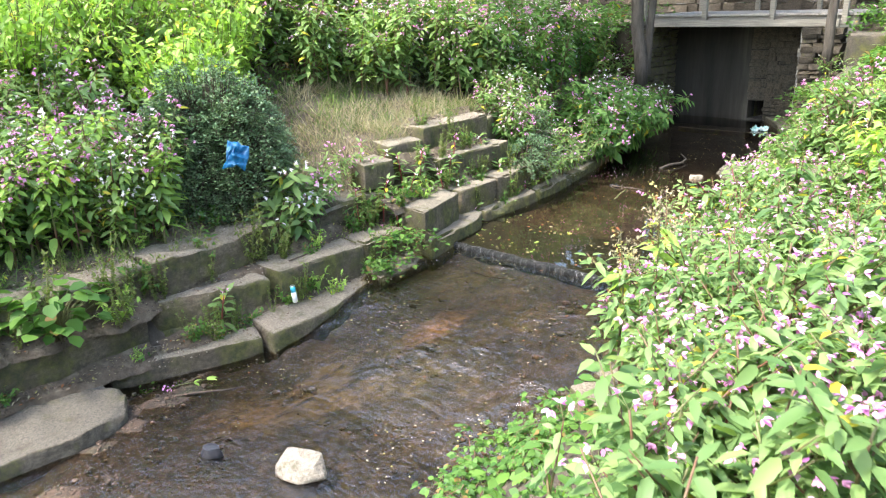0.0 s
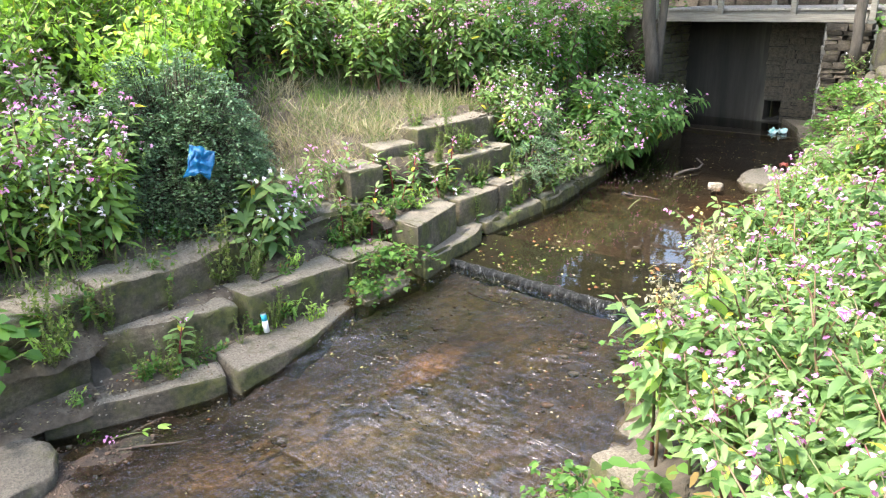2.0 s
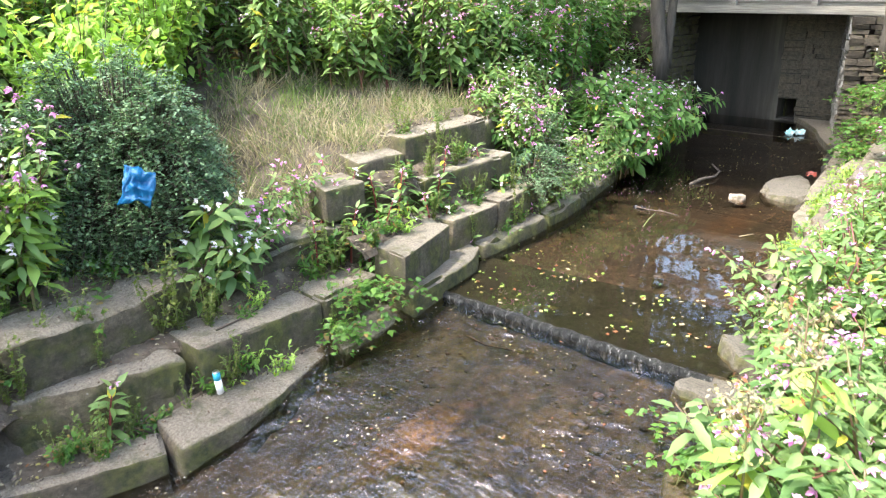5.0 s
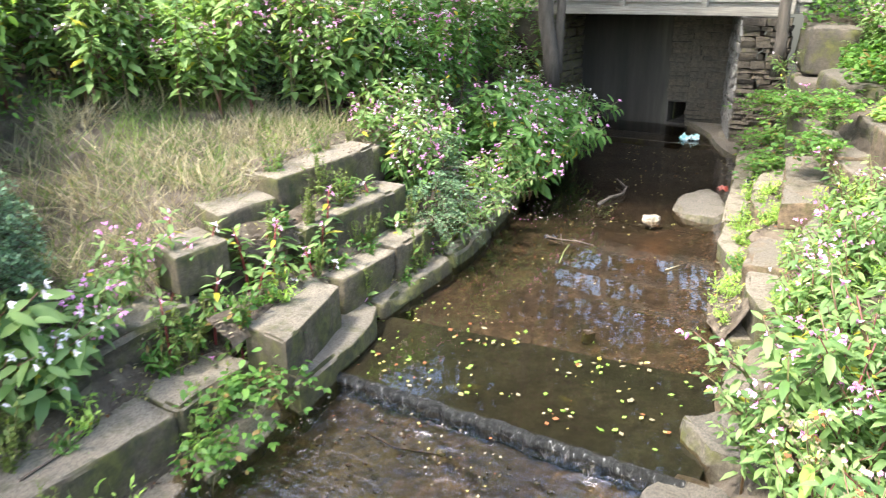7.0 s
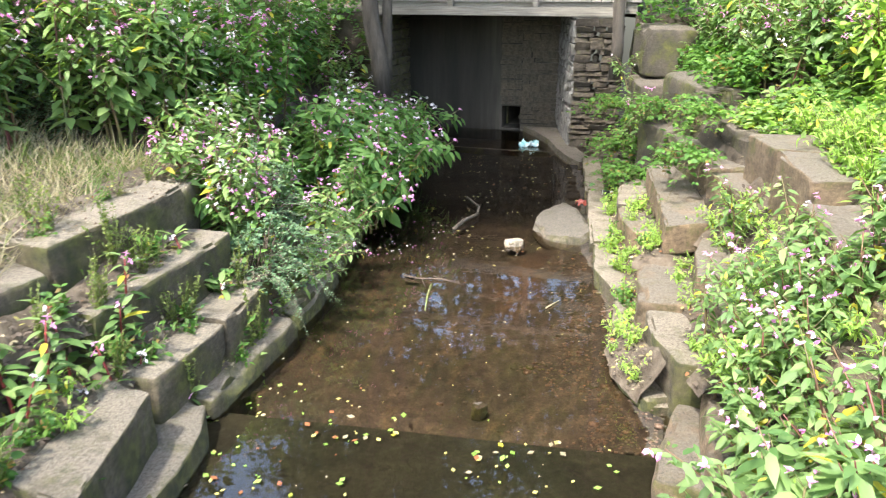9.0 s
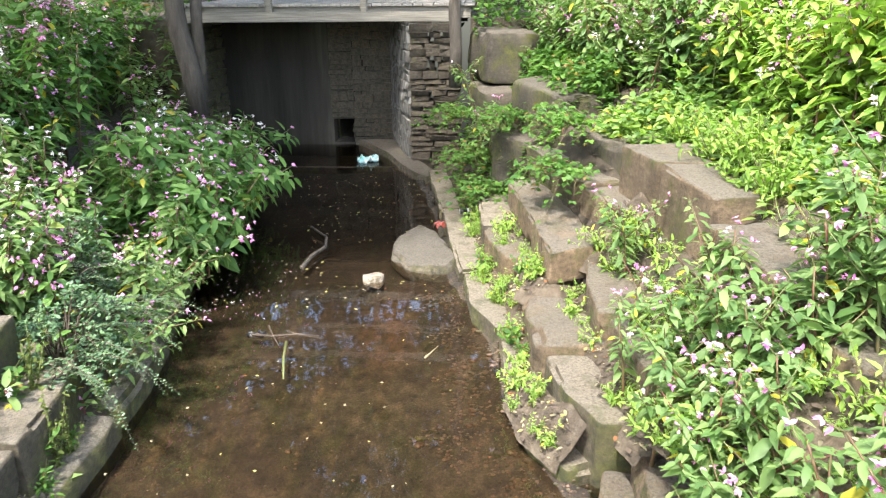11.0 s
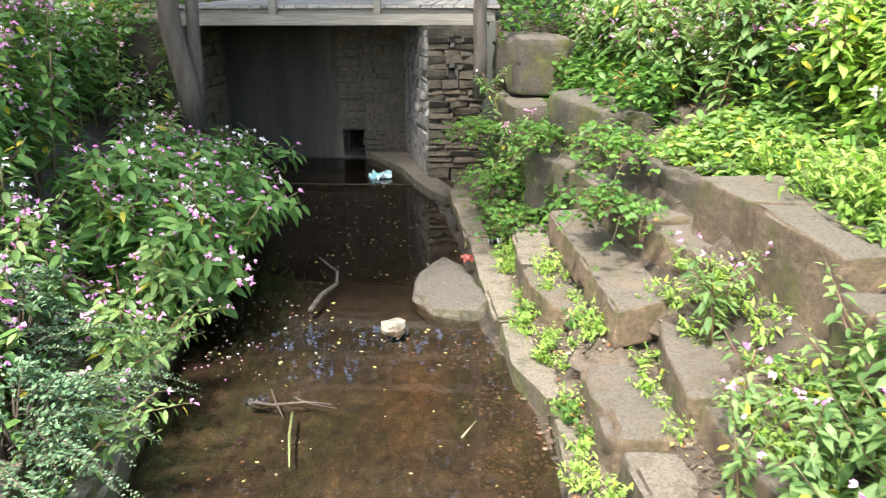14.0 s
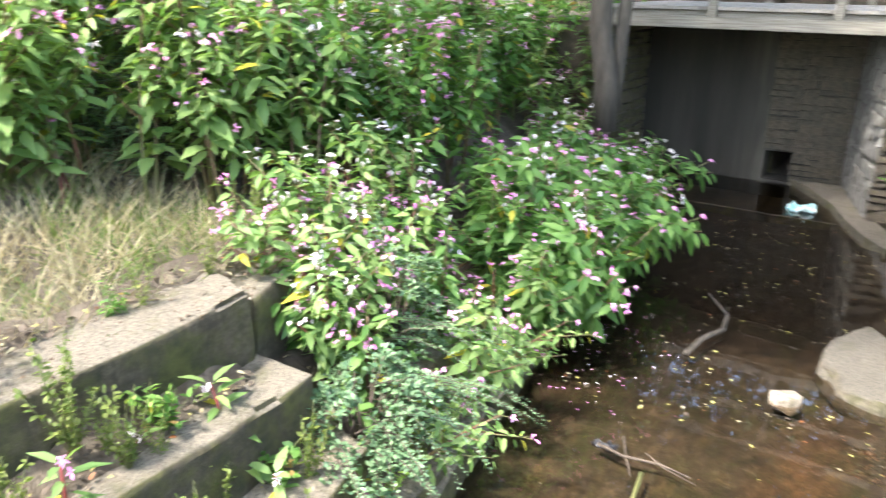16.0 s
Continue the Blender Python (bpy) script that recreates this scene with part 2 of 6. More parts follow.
def water_material(name, tint, ripple, scale, rough=0.02, strength=0.25, ior=1.33):
    m, nt, b = material(name, 0.1)
    nt.nodes.remove(b)
    bp = node(nt, "ShaderNodeBump", Strength=strength, Distance=ripple)
    waves = node(nt, "ShaderNodeMath")
    waves.operation = "MULTIPLY_ADD"
    nt.links.new(noise_of(nt, scale, 3.0, 0.55, stretch=(1.0, 0.7, 1.0)), waves.inputs[0])
    waves.inputs[1].default_value = 0.6
    nt.links.new(noise_of(nt, scale * 0.35, 2.0, 0.5, stretch=(0.6, 1.6, 1.0)), waves.inputs[2])
    nt.links.new(waves.outputs[0], bp.inputs["Height"])
    gl = node(nt, "ShaderNodeBsdfGlossy", Roughness=rough)
    tp = nt.nodes.new("ShaderNodeBsdfTransparent")
    tp.inputs[0].default_value = (*tint, 1)
    fr = node(nt, "ShaderNodeFresnel", IOR=ior)
    mx = nt.nodes.new("ShaderNodeMixShader")
    nt.links.new(bp.outputs[0], gl.inputs["Normal"])
    nt.links.new(bp.outputs[0], fr.inputs["Normal"])
    nt.links.new(fr.outputs[0], mx.inputs[0])
    nt.links.new(tp.outputs[0], mx.inputs[1])
    nt.links.new(gl.outputs[0], mx.inputs[2])
    nt.links.new(mx.outputs[0], nt.nodes["Material Output"].inputs[0])
    return m


WATER_STILL = water_material("still_brown_water", (0.8, 0.73, 0.64), 0.012, 7.0, 0.005, 0.1, 1.75)
WATER_RUN = water_material("rippled_brown_water", (0.86, 0.79, 0.64), 0.02, 34.0, 0.015, 0.9, 1.9)


def bed_material():
    m, nt, b = material("stream_bed", 0.7)
    c = ramp(nt, noise_of(nt, 1.7, 6.0), [(0.3, (0.032, 0.024, 0.016)), (0.5, (0.06, 0.045, 0.031)), (0.72, (0.105, 0.082, 0.056))])
    for x, y, rx, ry, soft, col in ((-3.76, 9.7, 0.22, 0.75, 0.9, (0.115, 0.064, 0.03)), (-3.5, 4.0, 0.55, 0.5, 0.8, (0.12, 0.105, 0.04)), (-4.25, 5.5, 0.5, 0.4, 0.8, (0.11, 0.095, 0.035)), (-4.1, 3.65, 0.3, 0.4, 0.8, (0.16, 0.12, 0.04)),
                                    (-3.3, 5.1, 0.3, 0.4, 0.8, (0.1, 0.078, 0.03)), (-4.15, 2.8, 0.32, 0.55, 0.7, (0.24, 0.15, 0.045)), (-3.78, 3.3, 0.3, 0.5, 0.8, (0.19, 0.14, 0.05)), (-3.8, 4.55, 0.18, 0.5, 0.7, (0.22, 0.125, 0.035)), (-4.2, 1.6, 1.0, 0.9, 0.7, (0.075, 0.046, 0.028)), (-4.85, 2.7, 0.4, 0.7, 0.7, (0.06, 0.036, 0.023))):
        c = blend(nt, patch(nt, x, y, rx, ry, soft), c, col)
    c = blend(nt, ramp(nt, noise_of(nt, 2.4, 5.0, 0.6, stretch=(2.0, 0.7, 1.0)), [(0.5, (0, 0, 0)), (0.62, (1, 1, 1))]), c, (0.05, 0.046, 0.02))
    c = blend(nt, ramp(nt, noise_of(nt, 3.1, 5.0, 0.6, stretch=(2.4, 0.6, 1.0)), [(0.55, (0, 0, 0)), (0.66, (1, 1, 1))]), c, (0.088, 0.064, 0.034))
    c = blend(nt, ramp(nt, noise_of(nt, 9.0, 6.0, 0.7), [(0.52, (0, 0, 0)), (0.7, (1, 1, 1))]), c, (0.022, 0.018, 0.014))
    # dark oval towards the culvert: shade painted into the bed colour
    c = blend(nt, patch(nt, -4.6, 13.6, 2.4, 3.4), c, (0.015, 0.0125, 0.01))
    c = blend(nt, 0.8, c, ramp(nt, noise_of(nt, 13.0, 7.0, 0.7, stretch=(1.0, 0.6, 1.0)), [(0.32, (0.16, 0.16, 0.15)), (0.5, (0.46, 0.46, 0.45)), (0.68, (0.85, 0.83, 0.8))]), "OVERLAY")
    c = blend(nt, 0.85, c, ramp(nt, noise_of(nt, 70.0, 4.0, 0.7), [(0.3, (0.12, 0.12, 0.12)), (0.72, (0.74, 0.72, 0.69))]), "OVERLAY")
    nt.links.new(c, b.inputs["Base Color"])
    bumped(nt, b, noise_of(nt, 50.0, 6.0, 0.7), 0.7, 0.02)
    return m


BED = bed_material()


# ---- building helpers ----
def mesh_of(name, v, f, mats, idx=None, smooth=False):
    """A mesh from vertex and triangle arrays."""
    v, f = np.asarray(v, dtype=np.float32), np.asarray(f, dtype=np.int32)
    me = bpy.data.meshes.new(name)
    me.vertices.add(len(v))
    me.vertices.foreach_set("co", v.ravel())
    me.loops.add(f.size)
    me.loops.foreach_set("vertex_index", f.ravel())
    me.polygons.add(len(f))
    me.polygons.foreach_set("loop_start", np.arange(0, f.size, f.shape[1], dtype=np.int32))
    me.polygons.foreach_set("loop_total", np.full(len(f), f.shape[1], dtype=np.int32))
    for m in mats:
        me.materials.append(m)
    if idx is not None:
        me.polygons.foreach_set("material_index", np.asarray(idx, dtype=np.int32))
    if smooth:
        me.polygons.foreach_set("use_smooth", np.ones(len(f), dtype=bool))
    me.update(calc_edges=True)
    return me


def child(name, me, parent, label=""):
    ob = new(name, me)
    ob.parent = parent
    if label:
        tagged(ob, label)
    if name in ("foliage", "blossom", "limbs", "brushwood", "crown"):
        tagged(ob, kind="stuff")
    return ob


def part(name, bm, mat, parent, label=""):
    me = bpy.data.meshes.new(name)
    bm.to_mesh(me)
    bm.free()
    me.materials.append(mat)
    return child(name, me, parent, label)


def thing(name, label, category, group="", kind="", at=(0, 0, 0)):
    ob = new(name)
    ob.location = at
    return tagged(ob, label, category, group, kind)


class Soup:
    """Gathers triangles by material."""
    def __init__(self):
        self.v, self.f, self.n = {}, {}, {}

    def add(self, mat, v, f):
        self.v.setdefault(mat, []).append(v)
        self.f.setdefault(mat, []).append(f + self.n.get(mat, 0))
        self.n[mat] = self.n.get(mat, 0) + len(v)

    def meshes(self, name):
        return {m: mesh_of(name, np.concatenate(self.v[m]), np.concatenate(self.f[m]), [m]) for m in self.v}

    def one(self, name):
        mats, vs, fs, ix, n = list(self.v), [], [], [], 0
        for i, m in enumerate(mats):
            v, f = np.concatenate(self.v[m]), np.concatenate(self.f[m])
            vs.append(v), fs.append(f + n), ix.append(np.full(len(f), i))
            n += len(v)
        return mesh_of(name, np.concatenate(vs), np.concatenate(fs), mats, np.concatenate(ix))


def leaf_shape(width=0.4, fold=0.12, droop=0.25, widest=0.42):
    """A leaf of length 1 along +y: a folded, drooping blade of 8 triangles."""
    ys = np.array([0.0, widest * 0.45, widest + 0.15, 1.0])
    ws = np.array([0.0, 0.40, 0.45, 0.0]) * width * 1.1
    zs = -droop * ys ** 2
    mid = np.stack([np.zeros(4), ys, zs], 1)
    l = np.stack([-ws[1:3], ys[1:3], zs[1:3] + fold * width], 1)
    r = np.stack([ws[1:3], ys[1:3], zs[1:3] + fold * width], 1)
    v = np.concatenate([mid, l, r])
    f = np.array([(0, 1, 4), (0, 6, 1), (1, 2, 5), (1, 5, 4), (1, 7, 2), (1, 6, 7), (2, 3, 5), (2, 7, 3)])
    return v, f


def oval_shape():
    """A small oval leaf of length 1: 4 triangles."""
    v = np.array([(0, 0, 0), (-0.28, 0.5, 0.05), (0.28, 0.5, 0.05), (0, 1, -0.05), (0, 0.5, -0.03)], dtype=float)
    return v, np.array([(0, 4, 1), (0, 2, 4), (1, 4, 3), (2, 3, 4)])


LANCE, BROAD, OVAL = leaf_shape(0.36, 0.14, 0.3), leaf_shape(0.55, 0.08, 0.2, 0.4), oval_shape()
BLADE = (np.array([(-0.012, 0, 0), (0.012, 0, 0), (-0.009, 0.5, -0.05), (0.009, 0.5, -0.05), (0, 1.0, -0.25)]), np.array([(0, 1, 3), (0, 3, 2), (2, 3, 4)]))


def spread(shape, at, out, size, roll=None, rng=np.random):
    """Copies of a leaf shape: at (n,3) stalk ends, out (n,3) directions, size (n,)."""
    at, out, size = np.asarray(at, float), np.asarray(out, float), np.asarray(size, float)
    y = out / np.linalg.norm(out, axis=1, keepdims=True)
    up = np.tile([0.0, 0.0, 1.0], (len(at), 1)) + (rng.normal(0, 0.3, (len(at), 3)) if roll is None else roll)
    x = np.cross(y, up)
    x /= np.linalg.norm(x, axis=1, keepdims=True) + 1e-9
    z = np.cross(x, y)
    v, f = shape
    w = at[:, None, :] + size[:, None, None] * (v[None, :, 0:1] * x[:, None] + v[None, :, 1:2] * y[:, None] + v[None, :, 2:3] * z[:, None])
    return w.reshape(-1, 3), (f[None] + (np.arange(len(at)) * len(v))[:, None, None]).reshape(-1, 3)


def tube(points, radii, sides=5):
    """A tapered tube along a line of points."""
    p = np.asarray(points, float)
    d = np.gradient(p, axis=0)
    d /= np.linalg.norm(d, axis=1, keepdims=True) + 1e-9
    ref = np.where(np.abs(d[:, 2:3]) > 0.9, np.array([[1.0, 0, 0]]), np.array([[0, 0, 1.0]]))
    a = np.cross(d, ref)
    a /= np.linalg.norm(a, axis=1, keepdims=True) + 1e-9
    b = np.cross(d, a)
    ang = np.linspace(0, 2 * np.pi, sides, endpoint=False)
    ring = np.cos(ang)[None, :, None] * a[:, None] + np.sin(ang)[None, :, None] * b[:, None]
    v = (p[:, None] + ring * np.asarray(radii, float)[:, None, None]).reshape(-1, 3)
    f = []
    for i in range(len(p) - 1):
        for j in range(sides):
            k = (j + 1) % sides
            q = i * sides
            f += [(q + j, q + k, q + sides + k), (q + j, q + sides + k, q + sides + j)]
    for j in range(1, sides - 1):
        q = (len(p) - 1) * sides
        f += [(0, j + 1, j), (q, q + j, q + j + 1)]
    return v, np.array(f)


def stone_mesh(name, w, d, h, mat, seed, round_=0.03, rough=0.05, cuts=6, chip=0.25):
    """A worn block, w along x, d along y, h along z, its top at z = 0: rounded, uneven, chipped at the edges."""
    rng = random.Random(seed)
    bm = bmesh.new()
    bmesh.ops.create_cube(bm, size=1.0)
    bmesh.ops.scale(bm, vec=(w, d, h), verts=bm.verts)
    for v in bm.verts:
        v.co += Vector((rng.uniform(-1, 1) * 0.06 * w, rng.uniform(-1, 1) * 0.1 * d, rng.uniform(-1, 1) * 0.08 * h))
    r = min(round_, 0.3 * min(w, d, h))
    bmesh.ops.bevel(bm, geom=list(bm.edges), offset=r, segments=2, profile=0.6, affect="EDGES")
    long_edges = [e for e in bm.edges if e.calc_length() > 0.35 * min(w, d, h) + r]
    bmesh.ops.subdivide_edges(bm, edges=long_edges, cuts=cuts, use_grid_fill=True)
    off = Vector((seed * 3.7, seed * 1.3, seed * 2.1))
    low = min(0.045, 0.13 * min(w, d, h)) if rough > 0.015 else 0.01
    bm.normal_update()
    for v in bm.verts:
        n = noise.noise(v.co * 2.2 + off) * 0.5 + noise.noise(v.co * 7.0 + off) * 0.5 + noise.noise(v.co * 17.0 + off) * 0.35
        k = rough * (1.0 + chip * 4 * max(0, noise.noise(v.co * 4 + off * 2)))
        edge = sum((abs(v.co.x) > 0.42 * w, abs(v.co.y) > 0.42 * d, abs(v.co.z) > 0.4 * h))
        if edge > 1:
            n -= max(0.0, noise.noise(v.co * 5.0 - off)) * 1.6
        v.co += v.normal * n * k + low * Vector((noise.noise(v.co * 1.7 + off), noise.noise(v.co * 1.7 - off), noise.noise(v.co * 1.4 + off * 3)))
    bmesh.ops.triangulate(bm, faces=[f for f in bm.faces if len(f.verts) > 4])
    bmesh.ops.translate(bm, vec=(0, 0, -h / 2), verts=bm.verts)
    for f in bm.faces:
        f.smooth = True
    me = bpy.data.meshes.new(name)
    bm.to_mesh(me)
    bm.free()
    me.set_sharp_from_angle(angle=radians(28))
    me.materials.append(mat)
    return me


STONE_COUNT = [0]


def along(line, u):
    """The point at the share u of a plan line's length."""
    p = np.asarray(line, float)
    d = np.concatenate([[0.0], np.cumsum(np.linalg.norm(np.diff(p, axis=0), axis=1))])
    return np.array([np.interp(u * d[-1], d, p[:, 0]), np.interp(u * d[-1], d, p[:, 1])])


def block(parent, front, back, top, height, mat, round_=0.022, rough=0.016, bed=0.012, tilt=0.0, step=0.065, name="stone"):
    """A hewn block lofted between its front and back top edges (plan lines that run the same way), with worn arrises, chips and uneven bedding.
    tilt: how far the top sinks from front to back."""
    STONE_COUNT[0] += 1
    seed = STONE_COUNT[0]
    off = Vector((seed * 3.7, seed * 1.3, seed * 2.1))
    run = np.asarray(front, float)
    length = float(np.linalg.norm(np.diff(run, axis=0), axis=1).sum())
    depth = float(np.mean([np.linalg.norm(along(front, u) - along(back, u)) for u in (0.1, 0.5, 0.9)]))
    size = (length, depth, height)

    def ticks(total):
        n = max(2, int(total / step))
        inner = np.linspace(round_ * 1.3, total - round_ * 1.3, n + 1)
        return [0.0, round_ * 0.45, *inner, total - round_ * 0.45, total]

    axes = [ticks(q) for q in size]
    last = [len(a) - 1 for a in axes]
    bm = bmesh.new()
    made = {}

    def vert(i, j, k):
        if (i, j, k) in made:
            return made[(i, j, k)]
        p = Vector((axes[0][i], axes[1][j], axes[2][k]))
        r = min(round_ * (0.55 + 1.1 * max(0.0, 0.5 + noise.noise(p * 3.0 + off))), 0.3 * min(size))
        q = Vector([min(max(p[c], r), size[c] - r) for c in range(3)])
        d = p - q
        if d.length > 1e-6:
            p = q + d.normalized() * r
            if sum(abs(x) > 1e-6 for x in d) > 1:
                p -= d.normalized() * max(0.0, noise.noise(Vector((p.x * 3.5, p.y * 3.5, p.z * 3.5)) - off) - 0.12) * 0.11
        u = min(max(p.x / length, 0.0), 1.0)
        f, b = along(front, u), along(back, u)
        w = f + (b - f) * (p.y / depth)
        out = (f - b) / (np.linalg.norm(f - b) + 1e-9)
        face = max(0.0, 1.0 - p.y / 0.05)
        w = w + out * face * bed * (noise.noise(Vector((p.x * 1.3, p.z * 15.0, seed))) + 0.6 * noise.noise(Vector((p.x * 7.0, p.z * 9.0, seed + 7))))
        z = top - height + p.z - tilt * p.y / depth
        lift = noise.noise(p * 1.6 + off) * 1.1 + noise.noise(p * 5.0 + off) * 0.55 + noise.noise(p * 15.0 + off) * 0.3
        side = noise.noise(p * 1.9 - off) + 0.35 * noise.noise(p * 8.0 - off)
        made[(i, j, k)] = bm.verts.new((w[0] + out[0] * rough * side, w[1] + out[1] * rough * side, z + rough * lift))
        return made[(i, j, k)]

    for c in range(3):
        a, b = [x for x in range(3) if x != c]
        for end in (0, last[c]):
            for i in range(last[a]):
                for j in range(last[b]):
                    ring = []
                    for di, dj in ((0, 0), (1, 0), (1, 1), (0, 1)):
                        key = [0, 0, 0]
                        key[a], key[b], key[c] = i + di, j + dj, end
                        ring.append(vert(*key))
                    bm.faces.new(ring)
    bmesh.ops.recalc_face_normals(bm, faces=list(bm.faces))
    for f in bm.faces:
        f.smooth = True
    me = bpy.data.meshes.new(name)
    bm.to_mesh(me)
    bm.free()
    me.set_sharp_from_angle(angle=radians(32))
    me.materials.append(mat)
    return child(name, me, parent)


def blocks(parent, line, cuts, depth, side, top, height, mat, **kw):
    """A row of blocks along a plan line, cut at the given y, with open joints between."""
    line = sorted(line, key=lambda p: p[1])
    ys, xs = [p[1] for p in line], [p[0] for p in line]
    for k, (y0, y1) in enumerate(zip(cuts, cuts[1:])):
        inner = [y for y in ys if y0 + 0.06 < y < y1 - 0.06]
        yy = [y0 + 0.012, *inner, y1 - 0.012]
        shift = 0.022 * math.sin(5.3 * k + 9 * top)
        front = [(curve(y, ys, xs) + shift, y) for y in yy]
        back = [(x + side * depth, y) for x, y in front]
        block(parent, front, back, top + 0.018 * math.sin(7 * k + top * 9), height, mat, **kw)


def box(bm, x0, x1, y0, y1, z0, z1):
    m = Matrix.Translation(((x0 + x1) / 2, (y0 + y1) / 2, (z0 + z1) / 2)) @ Matrix.Diagonal((x1 - x0, y1 - y0, z1 - z0, 1))
    return bmesh.ops.create_cube(bm, size=1.0, matrix=m)["verts"]


def fbm(x, y, s=1.0, o=0.0):
    return noise.fractal(Vector((x * s + o, y * s - o, o)), 1.0, 2.0, 4)


def curve(y, ys, xs):
    return float(np.interp(y, ys, xs))


# ---- the plan: water's edges and the height of the ground ----
def left_edge(y):
    return curve(y, (-2, 1.0, 2.1, 3.3, 3.9, 4.8, 5.6, 6.1, 7.0, 8.9, 10.3, 14.6), (-5.0, -4.8, -5.05, -4.8, -4.6, -4.85, -5.0, -5.05, -5.2, -5.3, -5.55, -6.9))


def right_edge(y):
    return curve(y, (-2, 1.0, 3.0, 5.5, 6.2, 7.5, 8.2, 9.3, 10.6, 13.2, 14.5), (-1.6, -1.9, -2.1, -2.35, -2.65, -2.45, -2.75, -2.9, -3.2, -3.6, -3.95))


def lower_z(y):
    return curve(y, (-9, 3.2, 4.6, 6.1), (-0.33, -0.33, -0.13, -0.05))


def ground_z(x, y):
    l, r = left_edge(y), right_edge(y)
    if l < x < r:
        e = min(x - l, r - x)
        if y < 6.1:
            z = lower_z(y) - 0.1 + 0.04 * fbm(x, y, 1.5) + 0.03 * fbm(x, y, 4.0, 2.0)
            if y < 3.2:
                bar = max(0.0, min(1.0, (2.5 - y) / 0.9)) * max(0.0, min(1.0, (-3.2 - x) / 0.5)) + max(0.0, min(1.0, (3.2 - y) / 0.6)) * max(0.0, min(1.0, (-4.35 - x) / 0.3))
                z += 0.115 * min(1.0, bar) * max(0.0, min(1.0, 0.75 + 1.2 * fbm(x, y, 1.3, 3.0)))
        elif y < 7.3:
            z = -0.25
        else:
            z = -0.09 + 0.035 * fbm(x, y, 1.2) + 0.10 * max(0.0, 1.0 - (r - x) / 0.45)
        return z + 0.05 * max(0, 1 - e / 0.15)
    return bank_z(x, y, l, r) + 0.035 * fbm(x, y, 1.1) + 0.015 * fbm(x, y, 5.0, 3.0)


def steps(x, edges, tops, tail, side):
    """Height on a stepped bank: flat treads at tops behind each edge, then a slope given by tail."""
    base = edges[0]
    d, out = [0.0], [-0.45]
    for k, e in enumerate(edges):
        s = (e - base) * side
        d += [s + 0.1, s + 0.24, s + 0.34]
        out += [out[-1], tops[k] - 0.08, tops[k] - 0.01]
    last = (edges[-1] - base) * side + 0.34
    for s, z in tail:
        d.append(last + s)
        out.append(z)
    return float(np.interp((x - base) * side, np.maximum.accumulate(d), out))


def bank_z(x, y, l, r):
    if x <= l:
        k = max(0.0, min(1.0, (y - 5.5) / 0.7))
        a = b = 0.0
        if k < 1:
            t1 = curve(y, (0.2, 1.35, 2.6, 3.7, 4.4, 5.6), (-5.35, -5.30, -5.24, -5.11, -5.14, -5.3))
            t2 = curve(y, (0.4, 1.6, 2.43, 3.2, 3.77, 4.13, 4.7, 5.75), (-5.5, -5.47, -5.44, -5.5, -5.56, -5.63, -5.69, -5.66))
            a = steps(x, (l, t1, t2), (-0.22, 0.1, 0.46), ((0.8, 0.62), (2.3, 1.1), (4.3, 1.7), (8.0, 2.6)), -1)
        if k > 0:
            t1 = curve(y, (6.5, 7.15, 7.8, 8.4, 9.6, 11.3, 14), (-5.2, -5.2, -5.28, -5.46, -5.72, -6.2, -7.1))
            t2 = curve(y, (6, 6.85, 8.1, 9.6, 11, 14), (-5.62, -5.57, -5.64, -6.0, -6.4, -7.3))
            t3 = curve(y, (6, 6.6, 7.9, 9.1, 11, 14), (-5.86, -5.85, -5.93, -6.28, -6.7, -7.5))
            b = steps(x, (l, t1, t2, t3), (0.06, 0.36, 0.68, 1.04), ((0.9, 1.14), (1.9, 1.4), (3.3, 2.0), (8.0, 3.0)), -1)
        return (1 - k) * a + k * b
    k = max(0.0, min(1.0, (y - 6.3) / 0.8))
    a = b = 0.0
    if k < 1:
        a = float(np.interp(x - r, (0, 0.2, 0.7, 1.3, 3.0, 9.0), (-0.4, -0.15, 0.25, 0.55, 1.0, 1.7)))
    if k > 0:
        t1 = curve(y, (6.6, 7.7, 8.5, 9.6, 10.2, 11.75, 13.8), (-2.3, -2.57, -2.7, -2.73, -2.95, -3.05, -3.4))
        t2 = curve(y, (7.0, 7.4, 8.5, 9.3, 9.4, 11.2, 13.8), (-2.0, -2.1, -2.3, -2.38, -2.58, -2.78, -3.15))
        t3 = curve(y, (7.0, 9.05, 10, 10.9, 13.8), (-1.85, -2.2, -2.43, -2.7, -3.0))
        t4 = curve(y, (6.4, 7.4, 8.4, 9.95, 10.2, 10.9, 12.5, 14), (-1.5, -1.68, -1.78, -1.92, -2.1, -2.42, -2.7, -2.9))
        b = steps(x, (r, t1, t2, t3, t4), (0.07, 0.35, 0.6, 0.9, 1.24), ((0.9, 1.6), (2.3, 2.3), (7.0, 3.5)), 1)
    return (1 - k) * a + k * b


def blended_z(x, y):
    return ground_z(x, y)


